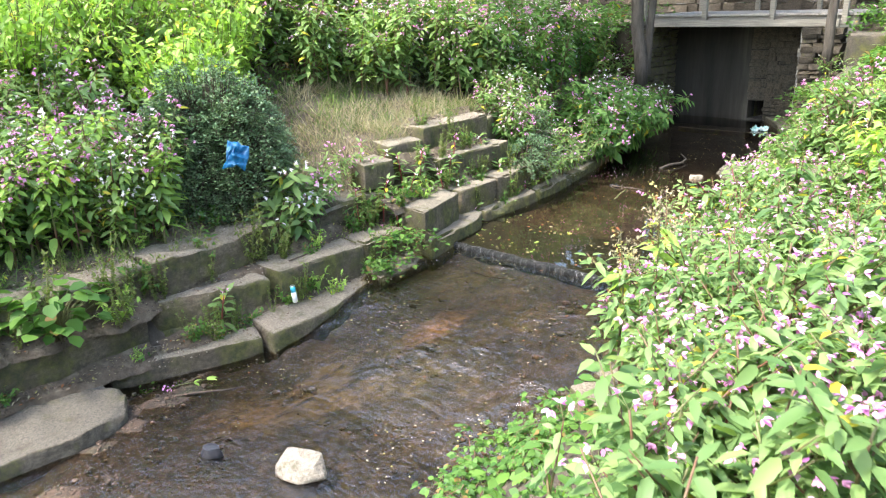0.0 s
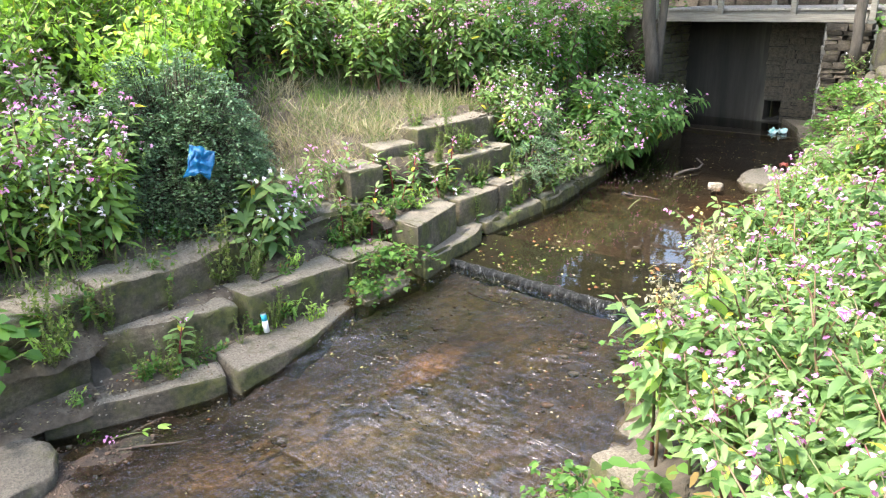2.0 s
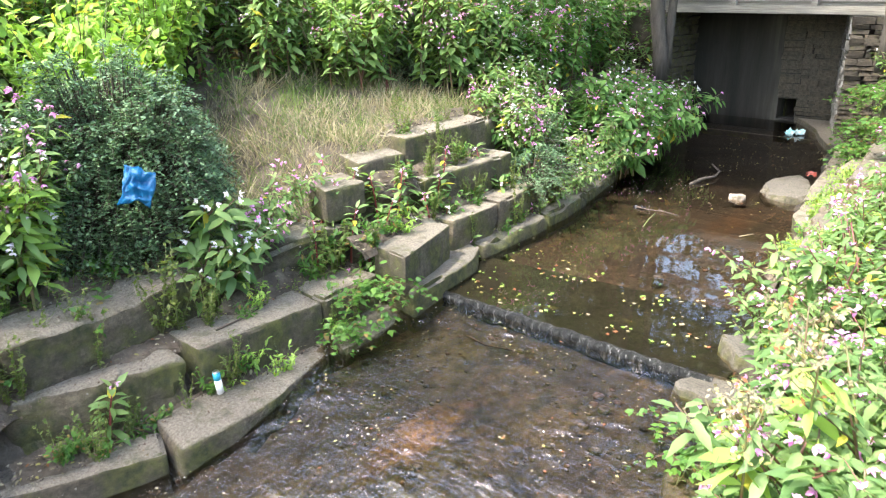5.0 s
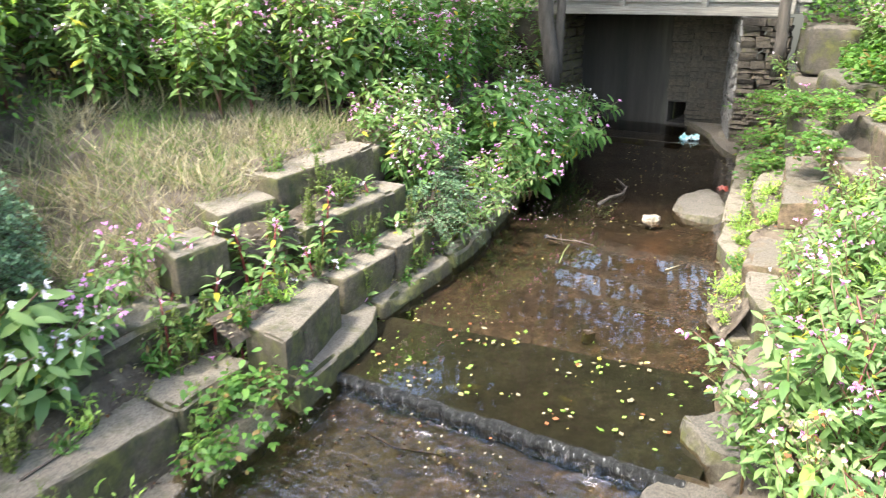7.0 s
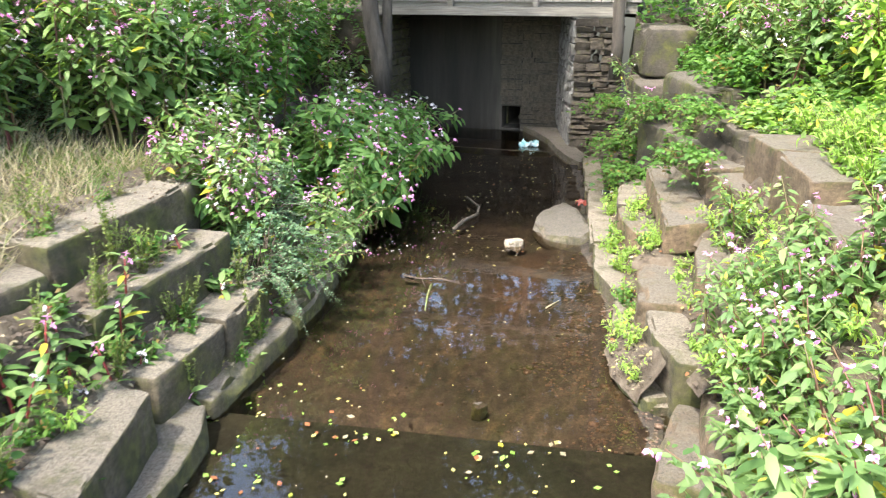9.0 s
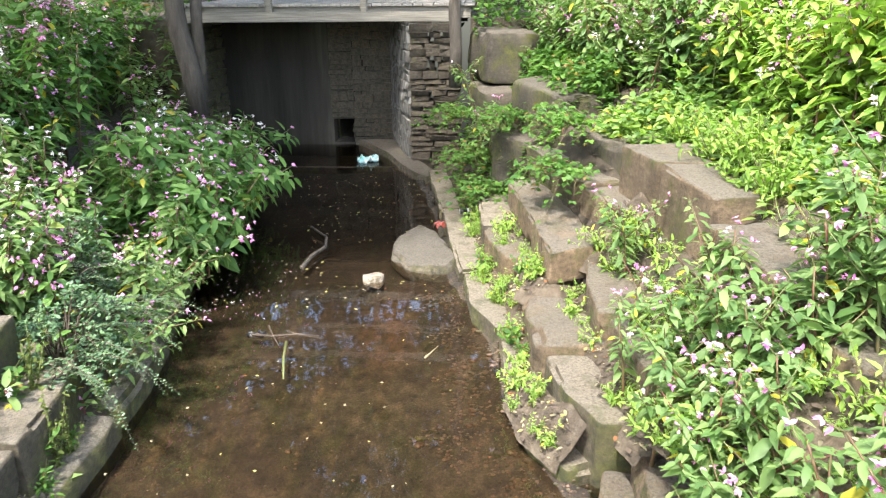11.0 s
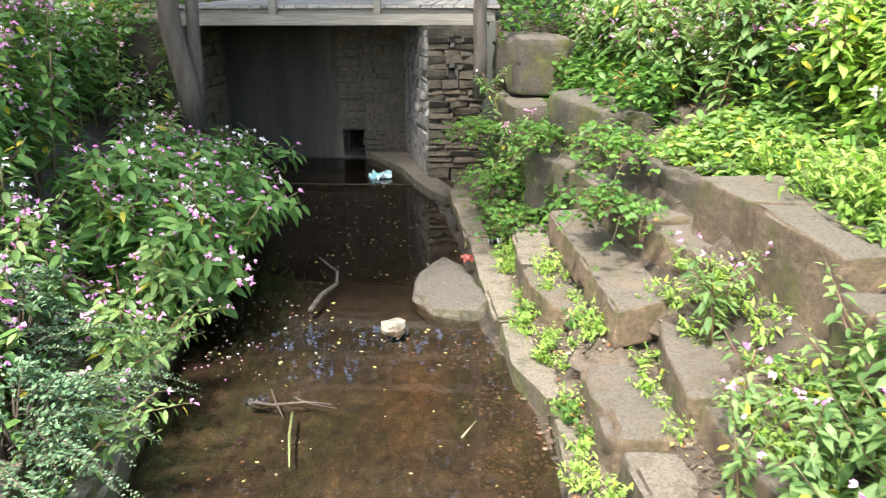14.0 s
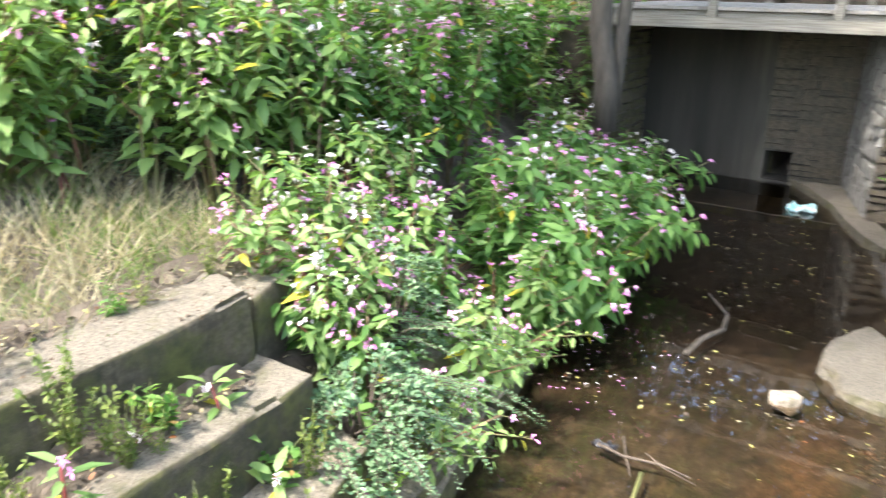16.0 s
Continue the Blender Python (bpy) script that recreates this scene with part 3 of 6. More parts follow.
def build_ground():
    xs = np.concatenate([np.array([-300, -120, -50, -25, -16]), np.arange(-12, -7, 0.35), np.arange(-7, 0.6, 0.085), np.arange(0.6, 6, 0.35), np.array([7, 10, 16, 30, 60, 130, 300])])
    ys = np.concatenate([np.array([-300, -120, -50, -20, -9, -5, -3, -2]), np.arange(-1, 14.6, 0.085), np.array([14.65])])
    vs, mats = [], []
    for y in ys:
        for x in xs:
            far = max(0.0, max(abs(x) - 12, -4 - y))
            z = blended_z(min(max(x, -14), 12), min(max(y, -4), 14.6))
            if far > 0:
                z = z * max(0.0, 1 - far / 40) + 2.0 * min(1.0, far / 40)
            vs.append((x, y, z))
    nx = len(xs)
    f, ix = [], []
    for j in range(len(ys) - 1):
        for i in range(nx - 1):
            a = j * nx + i
            f.append((a, a + 1, a + nx + 1, a + nx))
            cx, cy = (xs[i] + xs[i + 1]) / 2, (ys[j] + ys[j + 1]) / 2
            ix.append(1 if left_edge(cy) - 0.1 < cx < right_edge(cy) + 0.1 else 0)
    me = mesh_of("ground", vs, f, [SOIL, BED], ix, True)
    tagged(new("ground", me), "earth banks and brown stream bed strewn with litter", "ground", kind="structure")
    # level land beyond the bridge
    bm = bmesh.new()
    for x0, x1, y0, y1, z in ((-300, 300, 18.2, 400, 2.0), (-300, -7.3, 14.65, 18.2, 2.0), (-3.2, 300, 14.65, 18.2, 2.0)):
        bm.faces.new([bm.verts.new(p) for p in ((x0, y0, z), (x1, y0, z), (x1, y1, z), (x0, y1, z))])
    for x0, x1 in ((-300, -7.05), (-3.2, 300)):
        bm.faces.new([bm.verts.new(p) for p in ((x0, 14.64, -0.5), (x1, 14.64, -0.5), (x1, 14.64, 2.0), (x0, 14.64, 2.0))])
    me = bpy.data.meshes.new("far_ground")
    bm.to_mesh(me)
    bm.free()
    me.materials.append(SOIL)
    tagged(new("far_ground", me), "level earth beyond the footbridge", "ground", kind="structure")


build_ground()


def build_water():
    def sheet(name, y0, y1, z, mat, label):
        ys = np.arange(y0, y1 + 0.01, 0.06) if not callable(z) else np.concatenate([np.arange(y0, 2.4, 0.08), np.arange(2.4, y1 + 0.005, 0.016)])
        vs, f = [], []
        n = 150 if callable(z) else 40
        for y in ys:
            for k in range(n):
                x = left_edge(y) - 0.22 + (right_edge(y) - left_edge(y) + 0.44) * k / (n - 1)
                zz = z(y) if callable(z) else z
                if callable(z):
                    run = max(0.0, min(1.0, (y - 2.6) / 1.5))
                    lively = max(0.06, min(1.15, 0.4 + 2.2 * fbm(x, y, 1.1, 4.0)))
                    bent = y + 0.25 * fbm(x, y, 1.2, 9.0)
                    zz += run * (0.014 * fbm(x, y, 2.2) + lively * (0.006 * noise.noise(Vector((x * 6, bent * 9, 0))) + 0.016 * (1 - abs(noise.noise(Vector((x * 2.2 + bent * 2.0, bent * 3.6 - x * 1.6, 5))))) ** 9 + 0.008 * (1 - abs(noise.noise(Vector((x * 7 - bent * 3, bent * 9 + x * 4, 8))))) ** 5 + 0.0045 * noise.noise(Vector((x * 17 - bent * 4, bent * 19 + x * 4, 5)))))
                vs.append((x, y, zz))
        for i in range(len(ys) - 1):
            for k in range(n - 1):
                a = i * n + k
                f.append((a, a + 1, a + n + 1, a + n))
        tagged(new(name, mesh_of(name, vs, f, [mat], None, True)), label, "water", kind="structure")
    sheet("water_upper", 6.08, 14.6, 0.0, WATER_STILL, "still shallow brown water above the weir")
    sheet("water_lower", -6.0, 6.04, lower_z, WATER_RUN, "rippled shallow brown water below the weir")


build_water()


def build_culvert():
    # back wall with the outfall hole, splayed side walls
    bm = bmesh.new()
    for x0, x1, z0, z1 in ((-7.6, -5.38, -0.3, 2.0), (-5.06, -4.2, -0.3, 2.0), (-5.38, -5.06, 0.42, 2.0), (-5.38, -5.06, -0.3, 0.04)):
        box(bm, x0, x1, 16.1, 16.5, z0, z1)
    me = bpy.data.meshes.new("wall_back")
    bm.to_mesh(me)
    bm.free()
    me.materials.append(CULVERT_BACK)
    tagged(new("wall_back", me), "streaked rendered stone wall at the back of the culvert, darkened as shade", "wall", kind="structure")
    bm = bmesh.new()
    for x0, x1, z0, z1 in ((-5.44, -5.36, -0.1, 0.5), (-5.08, -5.0, -0.1, 0.5)):
        box(bm, x0, x1, 16.5, 18.5, z0, z1)
    box(bm, -5.5, -4.9, 16.5, 18.5, 0.42, 0.52)
    box(bm, -5.5, -4.9, 16.5, 18.5, -0.1, 0.02)
    box(bm, -5.5, -4.9, 18.5, 18.6, -0.1, 0.52)
    me = bpy.data.meshes.new("outfall")
    bm.to_mesh(me)
    bm.free()
    me.materials.append(STONE_DARK)
    tagged(new("outfall", me), "dark square drain hole in the culvert wall", "drain", kind="structure")


build_culvert()


# ---- stone terraces of the banks ----
def build_left_terrace():
    t = thing("stone_terrace", "weathered sandstone block terrace stepping down the bank to the stream", "terrace", kind="structure")
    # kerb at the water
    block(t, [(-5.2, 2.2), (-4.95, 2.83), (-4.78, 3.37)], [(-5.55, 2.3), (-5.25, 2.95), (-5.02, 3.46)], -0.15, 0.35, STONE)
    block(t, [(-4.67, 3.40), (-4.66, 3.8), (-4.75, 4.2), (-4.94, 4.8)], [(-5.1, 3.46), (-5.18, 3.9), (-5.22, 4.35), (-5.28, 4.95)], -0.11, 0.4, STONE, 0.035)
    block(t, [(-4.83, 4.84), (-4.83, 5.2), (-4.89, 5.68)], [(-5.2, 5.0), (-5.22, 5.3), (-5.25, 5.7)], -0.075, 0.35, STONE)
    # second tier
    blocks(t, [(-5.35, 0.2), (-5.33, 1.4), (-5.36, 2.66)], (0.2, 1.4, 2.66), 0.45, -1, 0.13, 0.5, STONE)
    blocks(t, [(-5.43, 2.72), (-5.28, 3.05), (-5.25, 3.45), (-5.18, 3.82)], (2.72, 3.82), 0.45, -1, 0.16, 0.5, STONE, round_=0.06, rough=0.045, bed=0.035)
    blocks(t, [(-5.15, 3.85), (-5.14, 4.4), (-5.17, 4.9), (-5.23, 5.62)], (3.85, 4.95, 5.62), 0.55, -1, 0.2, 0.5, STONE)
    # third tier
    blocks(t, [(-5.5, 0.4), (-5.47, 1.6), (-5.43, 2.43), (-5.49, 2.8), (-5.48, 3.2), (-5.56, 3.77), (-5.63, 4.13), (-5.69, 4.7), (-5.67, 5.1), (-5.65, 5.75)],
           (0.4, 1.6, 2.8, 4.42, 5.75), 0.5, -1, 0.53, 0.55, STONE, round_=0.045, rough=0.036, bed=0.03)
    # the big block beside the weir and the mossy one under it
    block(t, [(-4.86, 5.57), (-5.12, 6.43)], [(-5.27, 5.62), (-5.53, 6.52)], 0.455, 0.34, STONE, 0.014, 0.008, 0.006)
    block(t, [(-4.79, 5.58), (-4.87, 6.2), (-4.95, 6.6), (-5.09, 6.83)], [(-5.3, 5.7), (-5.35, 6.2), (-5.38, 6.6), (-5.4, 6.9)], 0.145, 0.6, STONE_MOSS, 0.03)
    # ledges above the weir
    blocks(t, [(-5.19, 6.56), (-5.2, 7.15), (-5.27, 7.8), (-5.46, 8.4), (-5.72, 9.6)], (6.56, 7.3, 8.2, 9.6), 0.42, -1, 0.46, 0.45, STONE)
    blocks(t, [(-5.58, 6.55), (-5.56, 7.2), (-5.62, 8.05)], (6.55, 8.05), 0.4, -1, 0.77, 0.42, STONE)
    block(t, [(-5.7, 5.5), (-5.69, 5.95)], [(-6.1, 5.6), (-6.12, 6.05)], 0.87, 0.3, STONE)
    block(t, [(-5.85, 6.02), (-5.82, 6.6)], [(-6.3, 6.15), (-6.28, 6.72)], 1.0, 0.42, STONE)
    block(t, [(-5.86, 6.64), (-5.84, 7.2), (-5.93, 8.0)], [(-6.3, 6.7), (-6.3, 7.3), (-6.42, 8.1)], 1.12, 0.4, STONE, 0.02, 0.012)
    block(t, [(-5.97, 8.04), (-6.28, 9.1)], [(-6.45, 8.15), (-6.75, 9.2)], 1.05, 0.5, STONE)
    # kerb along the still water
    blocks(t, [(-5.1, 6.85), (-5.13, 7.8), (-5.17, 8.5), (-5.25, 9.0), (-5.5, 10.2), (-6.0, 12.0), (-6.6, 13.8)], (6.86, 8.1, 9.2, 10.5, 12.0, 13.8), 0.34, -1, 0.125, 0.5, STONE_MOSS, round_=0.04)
    return t


def build_right_terrace():
    t = thing("stone_terrace", "sunlit sandstone block terrace with weeds in its joints", "terrace", kind="structure")
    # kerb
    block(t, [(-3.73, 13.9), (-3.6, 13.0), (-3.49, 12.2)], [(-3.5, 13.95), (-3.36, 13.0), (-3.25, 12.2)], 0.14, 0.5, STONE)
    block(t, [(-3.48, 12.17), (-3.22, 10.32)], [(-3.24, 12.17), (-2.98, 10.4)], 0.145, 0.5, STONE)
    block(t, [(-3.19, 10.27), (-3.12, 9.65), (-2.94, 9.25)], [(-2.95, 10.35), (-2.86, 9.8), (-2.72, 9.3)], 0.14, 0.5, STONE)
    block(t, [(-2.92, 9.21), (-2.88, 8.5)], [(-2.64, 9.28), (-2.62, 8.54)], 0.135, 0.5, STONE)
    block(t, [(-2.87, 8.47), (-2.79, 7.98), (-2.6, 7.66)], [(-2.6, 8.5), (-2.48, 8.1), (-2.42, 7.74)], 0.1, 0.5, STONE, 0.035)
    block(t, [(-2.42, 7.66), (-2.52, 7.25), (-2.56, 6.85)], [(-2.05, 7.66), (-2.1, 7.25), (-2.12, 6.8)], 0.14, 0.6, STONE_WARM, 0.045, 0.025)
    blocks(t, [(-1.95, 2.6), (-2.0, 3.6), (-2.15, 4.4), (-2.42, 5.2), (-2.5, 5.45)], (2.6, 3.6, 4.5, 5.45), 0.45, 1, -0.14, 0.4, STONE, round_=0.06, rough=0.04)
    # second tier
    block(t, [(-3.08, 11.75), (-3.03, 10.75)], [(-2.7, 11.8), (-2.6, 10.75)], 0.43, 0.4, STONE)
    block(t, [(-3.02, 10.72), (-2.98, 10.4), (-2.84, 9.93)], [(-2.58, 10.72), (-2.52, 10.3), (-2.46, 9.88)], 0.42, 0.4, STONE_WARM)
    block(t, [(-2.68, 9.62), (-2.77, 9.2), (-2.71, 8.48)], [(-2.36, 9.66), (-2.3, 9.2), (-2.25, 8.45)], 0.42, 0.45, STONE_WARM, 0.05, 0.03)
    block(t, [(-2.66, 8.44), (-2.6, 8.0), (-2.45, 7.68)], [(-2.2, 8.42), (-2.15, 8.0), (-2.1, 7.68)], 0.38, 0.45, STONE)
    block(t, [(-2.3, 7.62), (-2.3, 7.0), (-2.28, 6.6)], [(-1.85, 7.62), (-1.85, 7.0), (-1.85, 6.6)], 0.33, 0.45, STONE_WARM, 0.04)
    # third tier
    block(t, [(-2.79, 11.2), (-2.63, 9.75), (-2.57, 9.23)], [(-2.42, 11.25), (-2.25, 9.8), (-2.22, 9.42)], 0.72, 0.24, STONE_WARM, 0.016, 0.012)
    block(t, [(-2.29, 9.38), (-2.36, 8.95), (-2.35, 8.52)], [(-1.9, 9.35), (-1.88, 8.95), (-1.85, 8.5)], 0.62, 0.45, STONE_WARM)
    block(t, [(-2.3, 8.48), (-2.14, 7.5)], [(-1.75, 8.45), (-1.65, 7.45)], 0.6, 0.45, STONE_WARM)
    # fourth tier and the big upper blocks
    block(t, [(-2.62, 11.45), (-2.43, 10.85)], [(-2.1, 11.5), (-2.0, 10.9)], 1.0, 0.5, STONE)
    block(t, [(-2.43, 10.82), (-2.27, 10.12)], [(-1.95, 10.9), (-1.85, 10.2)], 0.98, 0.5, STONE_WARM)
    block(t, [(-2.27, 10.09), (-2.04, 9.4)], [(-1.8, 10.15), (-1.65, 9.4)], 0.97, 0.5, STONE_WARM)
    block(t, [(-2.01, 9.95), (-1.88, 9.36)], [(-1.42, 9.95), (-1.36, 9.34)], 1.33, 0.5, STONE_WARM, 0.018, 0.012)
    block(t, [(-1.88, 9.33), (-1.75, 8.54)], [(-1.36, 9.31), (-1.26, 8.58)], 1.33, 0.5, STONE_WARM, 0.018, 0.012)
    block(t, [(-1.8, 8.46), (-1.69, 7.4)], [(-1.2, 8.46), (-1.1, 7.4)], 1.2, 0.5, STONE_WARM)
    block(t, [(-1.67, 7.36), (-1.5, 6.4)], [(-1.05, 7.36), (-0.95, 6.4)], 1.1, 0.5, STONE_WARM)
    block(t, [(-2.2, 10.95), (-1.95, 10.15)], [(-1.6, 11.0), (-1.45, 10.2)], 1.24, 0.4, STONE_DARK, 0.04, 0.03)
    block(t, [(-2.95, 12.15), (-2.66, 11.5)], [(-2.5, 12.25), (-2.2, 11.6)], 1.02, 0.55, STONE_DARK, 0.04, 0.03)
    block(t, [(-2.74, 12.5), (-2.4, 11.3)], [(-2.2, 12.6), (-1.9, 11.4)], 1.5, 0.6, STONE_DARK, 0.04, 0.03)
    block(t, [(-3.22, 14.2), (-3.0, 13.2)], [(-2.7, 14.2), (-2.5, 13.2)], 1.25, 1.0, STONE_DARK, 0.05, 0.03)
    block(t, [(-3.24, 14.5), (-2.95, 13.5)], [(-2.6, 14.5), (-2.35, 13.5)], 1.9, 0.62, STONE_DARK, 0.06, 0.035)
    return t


build_left_terrace()
build_right_terrace()


def rock_mesh(name, w, d, h, mat, seed):
    """An angular boulder: a rounded hull of random points, its top at z = 0."""
    rng = random.Random(seed)
    bm = bmesh.new()
    for i in range(16):
        a = i * 2.4 + rng.uniform(-0.3, 0.3)
        z = 0.5 if i % 2 else rng.uniform(-0.5, 0.1)
        r = rng.uniform(0.75, 1.0) * (0.47 if i % 2 else 0.54)
        bm.verts.new((math.cos(a) * r * w, math.sin(a) * r * d, z * h * rng.uniform(0.93, 1.0)))
    res = bmesh.ops.convex_hull(bm, input=list(bm.verts))
    bmesh.ops.delete(bm, geom=list({g for g in res["geom_interior"] + res["geom_unused"] if isinstance(g, bmesh.types.BMVert)}), context="VERTS")
    bmesh.ops.triangulate(bm, faces=list(bm.faces))
    bmesh.ops.subdivide_edges(bm, edges=list(bm.edges), cuts=3, use_grid_fill=True)
    for k in range(1):
        bmesh.ops.smooth_vert(bm, verts=list(bm.verts), factor=0.35, use_axis_x=True, use_axis_y=True, use_axis_z=True)
    bm.normal_update()
    for v in bm.verts:
        v.co += v.normal * 0.07 * min(w, d, h) * (noise.noise(v.co * (3.0 / w) + Vector((seed, 0, 0))) + 0.4 * noise.noise(v.co * (9.0 / w) + Vector((0, seed, 0))))
    bmesh.ops.translate(bm, vec=(0, 0, -h / 2), verts=bm.verts)
    for f in bm.faces:
        f.smooth = True
    me = bpy.data.meshes.new(name)
    bm.to_mesh(me)
    bm.free()
    me.set_sharp_from_angle(angle=radians(30))
    me.materials.append(mat)
    return me


def loose_stone(name, label, x, y, z, w, d, h, mat, yaw=0.0, rough=0.04, round_=0.05, tilt=0.0):
    STONE_COUNT[0] += 1
    ob = new(name, rock_mesh(name, w, d, h, mat, STONE_COUNT[0]))
    ob.matrix_basis = pose(x, y, z, tilt, 0, yaw)
    return tagged(ob, label, "rock", "rocks in the stream")


def slab_rock(label, front, back, top, height, mat, tilt=0.0, round_=0.05, rough=0.03):
    ob = block(None, front, back, top, height, mat, round_, rough, 0.02, tilt, 0.06, "flat_rock")
    return tagged(ob, label, "rock", "rocks in the stream")


slab_rock("large flat grey rock lying at the water's edge", [(-4.6, 1.0), (-4.5, 1.68), (-4.63, 2.05), (-4.86, 2.16)], [(-5.75, 0.95), (-5.6, 1.45), (-5.4, 1.88), (-5.2, 2.1)], -0.21, 0.2, STONE_FLAT, 0.0, 0.03, 0.045)
slab_rock("broad greenish flat rock beside the stone kerb", [(-3.3, 10.62), (-3.5, 10.6), (-3.74, 10.7), (-3.9, 10.98), (-3.86, 11.4)], [(-3.24, 10.8), (-3.28, 11.1), (-3.4, 11.4), (-3.52, 11.66), (-3.68, 11.86)], 0.07, 0.2, STONE_FLAT, -0.025, 0.05, 0.03)
loose_stone("rock", "pale angular rock in the shallow stream", -3.14, 2.5, -0.22, 0.4, 0.3, 0.2, STONE_PALE, 15, 0.02, 0.03)
loose_stone("boulder", "rounded pale boulder at the end of the weir", -2.42, 6.5, 0.1, 0.5, 0.62, 0.55, STONE_FLAT, 30)
loose_stone("boulder", "rounded grey boulder below the weir", -2.45, 5.95, 0.0, 0.55, 0.6, 0.5, STONE_FLAT, 70)
loose_stone("rock", "small pale rock sitting in still water", -3.99, 10.46, 0.05, 0.23, 0.17, 0.13, STONE_PALE, 30, 0.02, 0.03)


# palest stop paints foam flecks and glints on the black spill
WET = plain_material("black_spill_with_glints", [(0.35, (0.006, 0.006, 0.005)), (0.6, (0.02, 0.02, 0.018)), (0.78, (0.4, 0.4, 0.39))], 34.0, 0.3, 1.0, 26.0, (1, 1, 0.15), 0.05)


def build_weir():
    t = thing("weir", "low dark stone weir with water spilling over its edge", "weir", kind="structure")
    n, m = 150, 7
    xs = np.linspace(-5.12, -2.5, n)
    vs, f = [], []
    for i, x in enumerate(xs):
        y0 = 6.03 + 0.05 * fbm(x, 0, 1.6) + 0.022 * fbm(x, 5, 9.0)
        for k in range(m):
            s = k / (m - 1)
            vs.append((x, y0 + 0.04 - 0.035 * min(1, s * 3.0) - 0.015 * s + 0.05 * s * fbm(x * 3, s * 0.6, 5.0), 0.004 + 0.012 * fbm(x, 3, 7.0) - 0.11 * max(0.0, s - 0.22) / 0.78 - 0.008 * min(1, s / 0.22)))
    for i in range(n - 1):
        for k in range(m - 1):
            a = i * m + k
            f.append((a, a + 1, a + m + 1, a + m))
    child("spill", mesh_of("spill", vs, f, [WET], None, True), t, "glossy black sheet of falling water with painted pale glints")
    bm = bmesh.new()
    for v in box(bm, -5.15, -2.45, 6.085, 7.15, -0.6, -0.02):
        if v.co.y > 7:
            v.co.y += 0.15 * (v.co.x + 3.8) / 1.35
    part("slab", bm, SLAB, t)
    return t


build_weir()


# ---- culvert, pier and footbridge ----
def course_wall(name, label, origin, ux, length, height, depth, mat, rowh, seed, uneven=1.0):
    """A wall of rough courses: each stone a piece with its own edges. ux: the wall's way along (unit, plan)."""
    rng = random.Random(seed)
    t = thing(name, label, "wall", kind="structure")
    ux = Vector((*ux, 0)).normalized()
    ang = math.degrees(math.atan2(ux.y, ux.x))
    z, i = 0.0, 0
    protos = {}
    while z < height - 0.02:
        h = min(rng.choice((0.7, 1.0, 1.0, 1.5)) * rowh, height - z)
        s = 0.0
        while s < length - 0.02:
            w = min(rng.uniform(1.6, 4.5) * rowh, length - s)
            if length - s - w < rowh:
                w = length - s
            i += 1
            key = (round(w / 0.06), round(h / 0.03), i % 2)
            if key not in protos:
                protos[key] = stone_mesh("stone", w - 0.012 * min(1.0, uneven), depth, h - 0.01 * min(1.0, uneven), mat, seed * 50 + i, 0.007 * uneven, 0.012 * uneven, 1)
            p = Vector(origin) + ux * (s + w / 2)
            ob = child("stone", protos[key], t)
            ob.matrix_basis = pose(p.x, p.y, origin[2] + z + h, 0, 0, ang + rng.uniform(-1, 1)) @ Matrix.Translation((0, depth / 2 + rng.uniform(-0.4, 0.3) * uneven * min(0.03, depth * 0.2), 0))
            s += w
        z += h
    return t


course_wall("wall_pier", "rough coursed stone pier of the footbridge", (-4.02, 14.62, -0.1), (1, 0.06), 0.68, 2.04, 0.4, PIER, 0.075, 3, 0.8)
course_wall("wall_right", "lime-streaked stone side wall of the culvert", (-4.45, 16.1, -0.1), (0.43, -1.5), 1.45, 2.04, 0.25, LIME, 0.1, 4, 0.35)
course_wall("wall_left", "dark stone side wall of the culvert", (-7.05, 14.6, -0.1), (0.02, 1.5), 1.5, 2.04, 0.3, STONE_DARK, 0.11, 5)
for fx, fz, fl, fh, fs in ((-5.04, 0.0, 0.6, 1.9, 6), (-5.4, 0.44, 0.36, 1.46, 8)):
    course_wall("wall_back_facing", "uneven courses on the culvert's back wall, darkened as shade", (fx, 16.06, fz), (1, 0), fl, fh, 0.06, CULVERT, 0.075, fs, 0.35)
course_wall("wall_behind_bridge", "long coursed stone wall behind the footbridge", (-12.0, 18.6, 2.0), (1, 0.0), 14.0, 1.1, 0.4, PIER, 0.14, 7)


